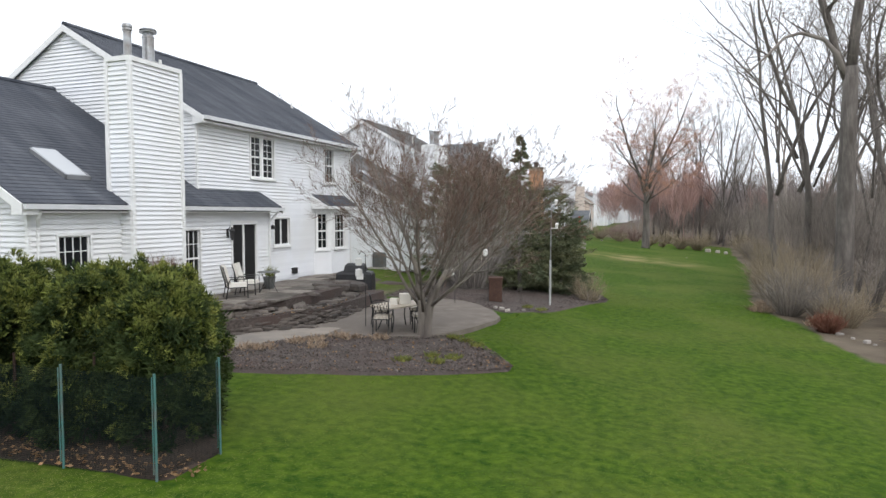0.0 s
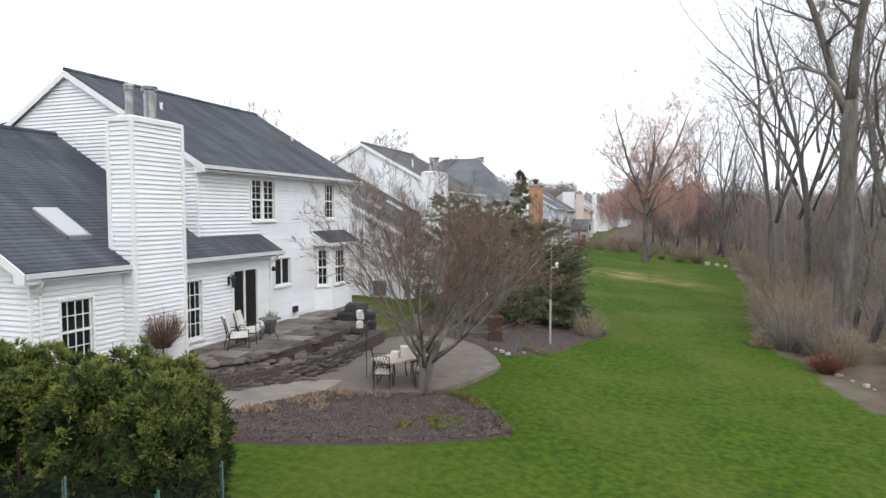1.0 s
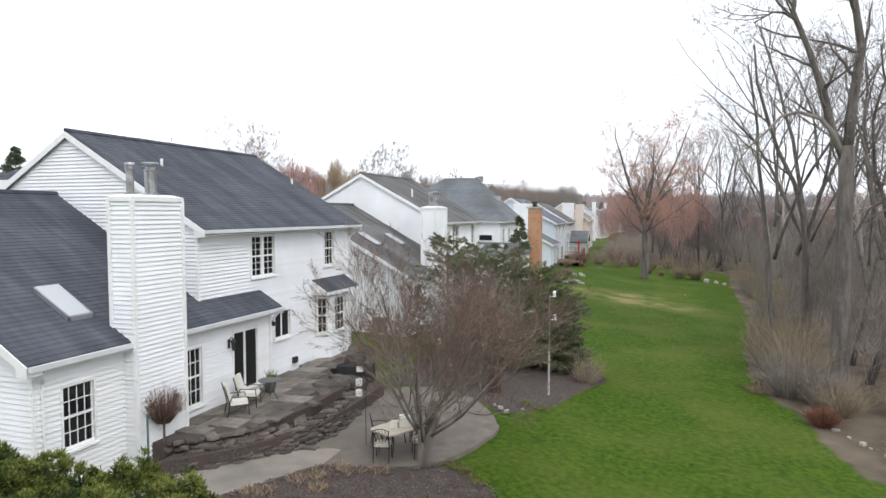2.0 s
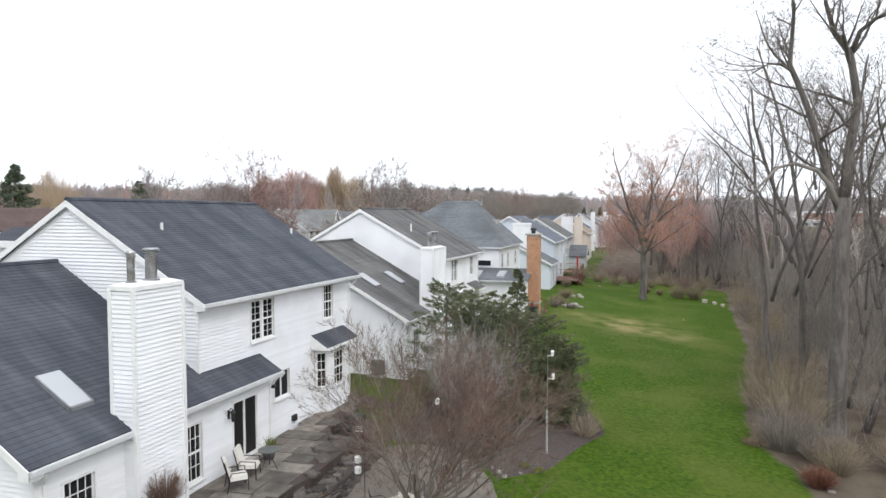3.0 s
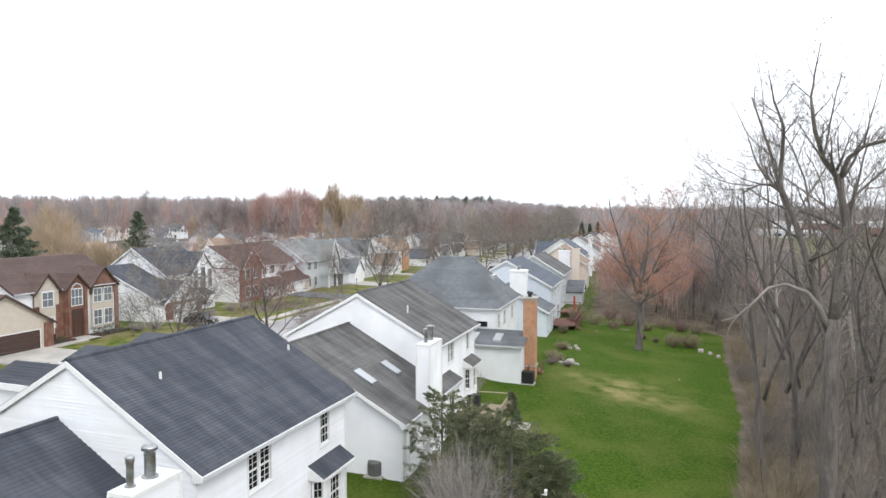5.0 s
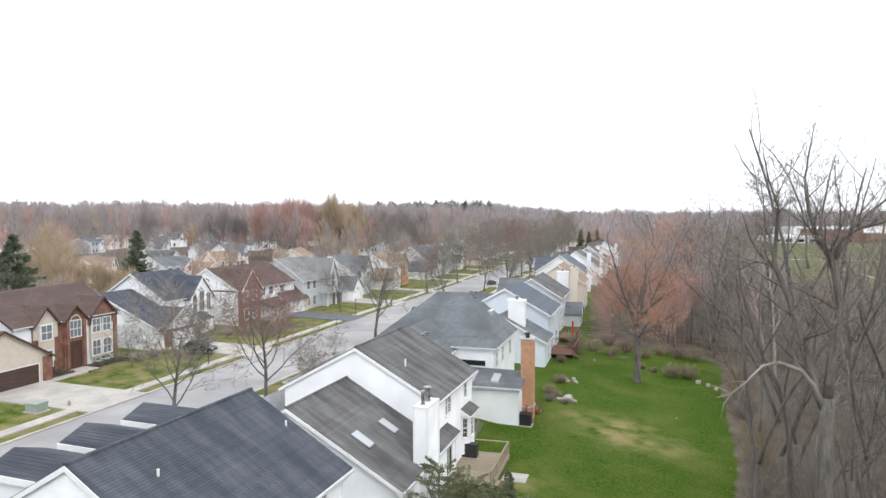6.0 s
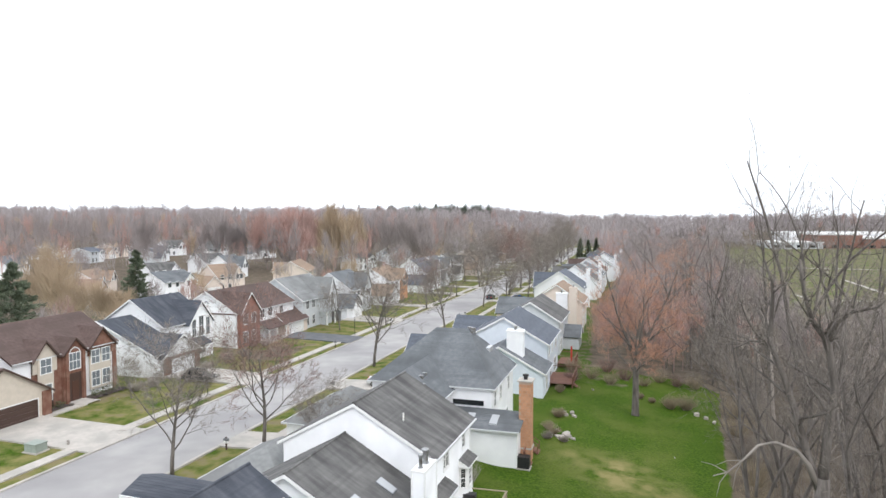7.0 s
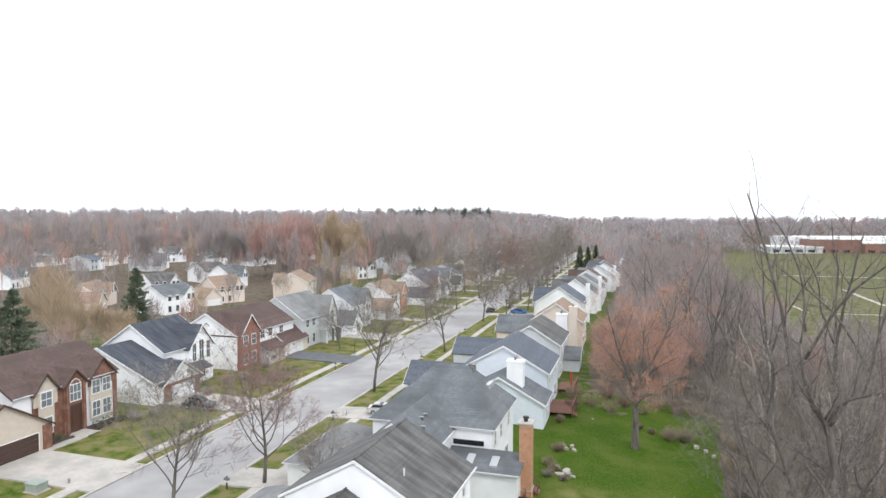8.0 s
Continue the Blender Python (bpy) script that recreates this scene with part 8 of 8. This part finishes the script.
# ---- yards beyond ----
def ac_unit(x, y, s=1.0):
    t = thing("air_conditioner", spot(x, y, gz(x, y)), "grey louvred air conditioning unit on a pad", "air conditioner", "air conditioners")
    part("pad", _box(-0.55 * s, 0.55 * s, -0.55 * s, 0.55 * s, -0.1, 0.08), CONC, t)
    b = B()
    b.lathe(0, 0, [(0.42 * s, 0.08), (0.44 * s, 0.12), (0.44 * s, 0.85 * s), (0.40 * s, 0.9 * s), (0.1, 0.92 * s)], 16)
    part("casing", b, ACM, t)
    for k in range(6):
        b = B()
        b.lathe(0, 0, [(0.44 * s, 0.18 + 0.11 * k), (0.46 * s, 0.19 + 0.11 * k), (0.46 * s, 0.22 + 0.11 * k), (0.44 * s, 0.23 + 0.11 * k)], 16)
        part("louvre", b, ACM, t)


ac_unit(-14.4, 38.6)
t = thing("air_conditioner", spot(-9.6, 65.7, gz(-9.6, 65.7)), "black louvred unit at the chimney's foot", "air conditioner", "air conditioners")
part("casing", _box(-0.55, 0.55, -0.45, 0.45, 0.1, 1.15), BLACK, t)
part("pad", _box(-0.65, 0.65, -0.55, 0.55, -0.1, 0.1), CONC, t)


def deck(x0, x1, y0, y1, z, material, label, rail=True, gapw=0.02):
    d = thing("deck", spot(0, 0, 0), label, "deck", "garden decks")
    n = int((y1 - y0) / 0.3)
    for k in range(n):
        a = y0 + (y1 - y0) * k / n
        part("plank", _box(x0, x1, a, a + (y1 - y0) / n - gapw, z - 0.04, z).move(SITE), material, d)
    for x in (x0 + 0.1, x1 - 0.1):
        for y in np.linspace(y0 + 0.1, y1 - 0.1, 4):
            part("post", _box(x - 0.06, x + 0.06, y - 0.06, y + 0.06, gz(x, y) - 0.1, z + (1.0 if rail and x > x0 + 1 else 0)).move(SITE), material, d)
    part("skirt", _box(x1 - 0.05, x1, y0, y1, z - 0.3, z - 0.05).move(SITE), material, d)
    if rail:
        part("rail", _box(x1 - 0.16, x1 - 0.02, y0, y1, z + 0.94, z + 1.0).move(SITE), material, d)
        part("rail", _box(x0, x1, y1 - 0.16, y1 - 0.02, z + 0.94, z + 1.0).move(SITE), material, d)
        for y in np.arange(y0 + 0.2, y1, 0.28):
            part("baluster", _box(x1 - 0.11, x1 - 0.07, y - 0.02, y + 0.02, z, z + 0.94).move(SITE), material, d)
    for k in range(3):
        part("step", _box(x1 + 0.28 * k, x1 + 0.28 * k + 0.3, y0 + 0.4, y0 + 1.7, z - 0.2 * (k + 1) - 0.05, z - 0.2 * (k + 1)).move(SITE), material, d)
    return d


deck(-13.2, -9.4, 48.8, 56.0, 0.95, DECKY, "weathered tan wooden deck with low rail")
deck(-11.9, -8.0, 99.0, 106.5, 1.1, DECKW, "red-brown wooden deck with balusters")
deck(-11.6, -8.8, 112.5, 118.0, 1.2, DECKW, "red-brown raised wooden deck")
deck(-10.7, -9.6, 65.8, 68.2, 1.0, DECKW, "small red-brown wooden landing with steps")
t = part("patio_umbrella", _tube([(-9.6, 114.6, 1.2), (-9.6, 114.6, 3.6)], 0.16).move(SITE), RED)
tagged(t, "closed red patio umbrella on the deck", "umbrella")
t = thing("grill", spot(-12.3, 54.6, 0.95), "covered black barbecue on the deck", "grill")
part("cover", _box(-0.6, 0.6, -0.3, 0.3, 0, 1.05), COVER, t)
t = thing("stepping_pad", spot(-8.3, 52.0, gz(-8.3, 52)), "pale concrete pad below the deck", "paving")
part("slab", _box(-0.9, 0.9, -0.8, 0.8, -0.1, 0.06), CONC, t)


# ---- drives, cars, lamps and boxes along the road ----
def patch(name, x0, x1, y0, y1, lift, material, label):
    b = B()
    n = int(abs(x1 - x0)) + 1
    k = 0
    for i in range(n + 1):
        x = x0 + (x1 - x0) * i / n
        for y in (y0, y1):
            b.v.append((x, y, lin(x, GX, GZ) + lift))
    b.f = [(2 * i, 2 * i + 2, 2 * i + 3, 2 * i + 1) for i in range(n)]
    q = len(b.v)
    b.v += [(x, y, z - 0.25) for x, y, z in b.v]
    b.f += [(q + 2 * i + 1, q + 2 * i + 3, q + 2 * i + 2, q + 2 * i) for i in range(n)]
    for i in range(n):
        b.f += [(2 * i + 2, 2 * i, q + 2 * i, q + 2 * i + 2), (2 * i + 1, 2 * i + 3, q + 2 * i + 3, q + 2 * i + 1)]
    return tagged(part(name, b.move(SITE), material), label, "driveway", kind="structure")


patch("driveway", -66.4, KW - 0.02, 59.5, 68.0, 0.17, CONC, "wide pale concrete driveway")
patch("driveway", -66.8, KW - 0.02, 90.0, 97.5, 0.17, CONC, "pale concrete driveway")
patch("driveway", -66.4, KW - 0.02, 126.5, 134.0, 0.17, ASPHD, "dark asphalt driveway")
patch("driveway", -65.0, KW - 0.02, 152.8, 157.4, 0.17, CONC, "pale concrete driveway")
patch("driveway", KE + 0.02, -29.0, 64.6, 70.0, 0.17, CONC, "pale concrete driveway")
patch("driveway", KE + 0.02, -27.5, 91.0, 97.0, 0.17, CONC, "pale concrete driveway")
for yy in WY:
    patch("driveway", -63.7, KW - 0.02, yy - 5.4, yy - 1.0, 0.17, CONC, "pale concrete driveway")
yy = 189.0
for i in range(11):
    patch("driveway", KE + 0.02, -27.4, yy + 13.3, yy + 17.6, 0.17, CONC, "pale concrete driveway")
    yy += 22.5
walkway = tagged(part("walkway", _box(-66.5, -65.3, 67.5, 74.0, 0.6, 0.92).move(SITE), CONC), "curved pale concrete walk to the front door", "path", kind="structure")
patch("walkway", -67.5, -65.3, 73.4, 76.2, 0.16, CONC, "pale concrete walk to the front door")


patch("mulch_bed", -68.2, -66.2, 76.6, 83.0, 0.15, MULCH, "dark mulch bed before the brown house")
patch("mulch_bed", -68.2, -66.6, 69.2, 73.0, 0.15, MULCH, "dark mulch bed before the brown house")
for i, (x, y, w_, h_) in enumerate(((-67.2, 77.6, 1.1, 0.8), (-67.0, 79.2, 1.3, 0.9), (-67.2, 81.0, 1.2, 1.1), (-66.6, 82.6, 1.4, 1.2), (-67.4, 70.2, 1.0, 0.8), (-67.3, 71.8, 1.1, 0.7))):
    evergreen("shrub", x, y, h_, w_ / 2, 900, JUNIP, "low dark clipped shrub before the brown house", 700 + i, "ball", z=1.0, size=0.12, group="front shrubs")
for i, (x, y, s_) in enumerate(((-66.4, 77.2, 0.7), (-66.3, 78.4, 0.5), (-66.5, 72.6, 0.6))):
    o = part("rock", stone_mesh(s_, s_ * 0.7, s_ * 0.4, 720 + i, 0.25), STONE)
    o.matrix_basis = spot(x, y, 0.95, 0, 0, 50 * i)
    tagged(o, "dark rock in a mulch bed by the front walk", "rock", "rocks by the walk")


def car(x, y, rot, paint, label, suv=False):
    t = thing("car", spot(x, y, lin(x, GX, GZ) + (0.17 if abs(x + 46) > 6 else 0.04), 0, 0, rot), label, "car")
    hh = 1.68 if suv else 1.42
    lo = [(-2.25, 0.35), (2.25, 0.35), (2.3, 0.62), (2.2, 0.82), (1.1, 0.95), (-2.1, 0.98), (-2.3, 0.7)]
    b = B()
    b.hexa([(x_, -0.88, z) for x_, z in reversed(lo)], [(x_, 0.88, z) for x_, z in reversed(lo)])
    part("body", b, CARS[paint], t)
    ca = [(1.15, 0.95), (0.45, hh - 0.05), (-0.2, hh), (-1.3, hh - 0.03), (-2.05 if suv else -1.75, 0.98)]
    b = B()
    b.hexa([(x_, -0.74 + (0.1 if z > 1.2 else 0), z) for x_, z in ca], [(x_, 0.74 - (0.1 if z > 1.2 else 0), z) for x_, z in ca])
    part("cabin", b, PANE, t)
    b = B()
    b.hexa([(0.5, -0.66, hh - 0.09), (0.5, 0.66, hh - 0.09), (-1.4, 0.66, hh - 0.07), (-1.4, -0.66, hh - 0.07)][::-1], [(0.4, -0.62, hh - 0.02), (0.4, 0.62, hh - 0.02), (-1.35, 0.62, hh + 0.0), (-1.35, -0.62, hh + 0.0)][::-1])
    part("roof", b, CARS[paint], t)
    for wx_, wy in ((1.4, 0.8), (1.4, -0.8), (-1.4, 0.8), (-1.4, -0.8)):
        b = B()
        b.tube([(wx_, wy - 0.11, 0.32), (wx_, wy + 0.11, 0.32)], [0.33, 0.33], 14)
        w = part("wheel", b, TYRE, t)
        b = B()
        s = 1 if wy > 0 else -1
        b.tube([(wx_, wy + 0.112 * s, 0.32), (wx_, wy + 0.125 * s, 0.32)], [0.2, 0.18], 10)
        part("rim", b, METAL, w)
    for s in (-0.6, 0.6):
        part("headlight", _box(2.2, 2.29, s - 0.18, s + 0.18, 0.62, 0.74), WHITEP, t)
        part("tail_light", _box(-2.3, -2.2, s - 0.16, s + 0.16, 0.72, 0.88), RED, t)
    return t


car(-60.0, 89.6, 8, "dark", "dark blue sport utility car parked on a drive", True)
car(-33.6, 94.0, 12, "silver", "silver saloon car parked on a drive")
car(-41.6, 209, 90, "dark", "black car parked at the kerb")
car(-32.5, 205, 5, "blue", "bright blue car parked on a drive")
car(-126, 164, 30, "red", "maroon car parked beside a distant house")
car(-43, 402, 90, "dark", "dark car on the road far off")


def lamp_post(x, y, h=2.6):
    t = thing("lamp_post", spot(x, y, lin(x, GX, GZ)), "slim black garden lamp post by the pavement", "lamp post", "lamp posts")
    b = B()
    b.tube([(0, 0, -0.1), (0, 0, h)], [0.06, 0.05], 6)
    part("pole", b, BLACK, t)
    b = B()
    b.lathe(0, 0, [(0.06, h), (0.16, h + 0.28), (0.2, h + 0.3), (0.03, h + 0.45)], 6)
    part("lantern", b, PORCHG, t)


def mailbox(x, y):
    t = thing("mailbox", spot(x, y, lin(x, GX, GZ)), "mailbox with newspaper holder on a dark post", "mailbox", "mailboxes")
    part("post", _box(-0.06, 0.06, -0.06, 0.06, -0.1, 1.35), BROWND, t)
    b = B()
    b.hexa([(-0.28, -0.12, 0.95), (0.28, -0.12, 0.95), (0.28, 0.12, 0.95), (-0.28, 0.12, 0.95)], [(-0.28, -0.09, 1.2), (0.28, -0.09, 1.2), (0.28, 0.09, 1.2), (-0.28, 0.09, 1.2)])
    part("box", b, PORCHG, t)
    part("newspaper_holder", _box(-0.25, 0.2, -0.1, 0.1, 0.72, 0.88), WHITEP, t)


for x, y in ((-54.4, 83.2), (-54.6, 135), (-36.2, 148.6), (-35.6, 112), (-54.8, 186)):
    lamp_post(x, y, 3.0)
for x, y in ((-39.7, 64.0), (-39.6, 90.2), (-52.9, 121.5), (-52.9, 152), (-39.6, 132), (-52.9, 178), (-39.6, 168)):
    mailbox(x, y)
t = thing("utility_box", spot(-57.6, 58.2, 0.5), "green-grey utility cabinet on a concrete pad in the grass", "utility box")
part("pad", _box(-0.9, 0.9, -0.8, 0.8, -0.1, 0.1), CONC, t)
part("cabinet", _box(-0.75, 0.75, -0.65, 0.65, 0.1, 0.85), UTIL, t)
part("lid", _box(-0.8, 0.8, -0.7, 0.7, 0.85, 0.93), UTIL, t)
t = thing("fire_hydrant", spot(-55.9, 60.6, 0.42), "small pale hydrant in the grass", "hydrant")
b = B()
b.lathe(0, 0, [(0.16, 0), (0.16, 0.06), (0.11, 0.08), (0.11, 0.5), (0.15, 0.52), (0.12, 0.64), (0.04, 0.7)], 10)
part("barrel", b, ROCK, t)
for s in (-1, 1):
    part("outlet", _tube([(0, 0.08 * s, 0.38), (0, 0.2 * s, 0.38)], 0.05), ROCK, t)

# school beyond the field
t = thing("school", spot(114, 640, -0.3, 0, 0, 8), "long low brick school with white roofs beyond the field", "school")
for x0, x1, y0, y1, z, wm in ((-8, 32, 4, 40, 5.0, GREYW), (28, 62, 6, 44, 11.5, BRICK_R), (62, 190, 0, 40, 8.5, BRICK_R), (20, 190, 42, 90, 12.0, SIDING2)):
    part("wall", _box(x0, x1, y0, y1, 0, z), wm, t)
    part("roof", _box(x0 - 0.6, x1 + 0.6, y0 - 0.6, y1 + 0.6, z, z + 1.0), TRIM, t)
    for k in range(int((x1 - x0) / 9)):
        part("window", _box(x0 + 2 + 9 * k, x0 + 7 + 9 * k, y0 - 0.08, y0 + 0.02, 1.2, 3.4), PANE, t)
for p, q, w in (((50, 260), (50.8, 242), 1.0), ((57, 240.3), (74, 241), 1.6), ((81.3, 327.5), (79.3, 268), 1.6), ((72, 401), (120, 395), 3.0)):
    d = Vector((q[0] - p[0], q[1] - p[1])).normalized() * w / 2
    n_ = Vector((-d.y, d.x))
    b = B()
    c = [(p[0] - n_.x, p[1] - n_.y), (p[0] + n_.x, p[1] + n_.y), (q[0] + n_.x, q[1] + n_.y), (q[0] - n_.x, q[1] - n_.y)][::-1]
    b.hexa([(x, y, -1.1) for x, y in c], [(x, y, -0.84) for x, y in c])
    tagged(part("field_path", b.move(SITE), CONC), "pale concrete path across the playing field", "path", kind="structure")

# ---- grass ----
gg = np.random.default_rng(31)
n = 300000
x = gg.uniform(-14, 9.5, n)
y = 5.8 + 31.0 * gg.random(n) ** 1.4
keep = ~((y > np.interp(x, *BED1[0]) - 0.03) & (y < np.interp(x, *BED1[1]) + 0.05) & (x > -12.5) & (x < -3.05)) & ~((y > np.interp(x, *BED2[0])) & (y < np.interp(x, *BED2[1])) & (x < -1.5))
keep &= ~((x < -4.5) & (y > 18.2) & (y < 28.5)) & ~((x < -5.95) & (y < 12.6) & (y > 8.1)) & (x < np.interp(y, [9, 20, 27, 36], [9, 7.6, 6.0, 5.4])) & ~((x < -8) & (y > 12.6))
x, y = x[keep], y[keep]
z = np.array([gz(a, c) for a, c in zip(x, y)])
way = np.stack([gg.normal(size=len(x)) * 0.05, gg.normal(size=len(x)) * 0.05, gg.uniform(0.008, 0.03, len(x))], 1)
tagged(mesh_np("grass", grid(blades(gg, np.stack([x, y, z - 0.005], 1), way, np.full(len(x), 0.009))), 3, GRASS), "short green spring grass blades", "grass", kind="stuff")
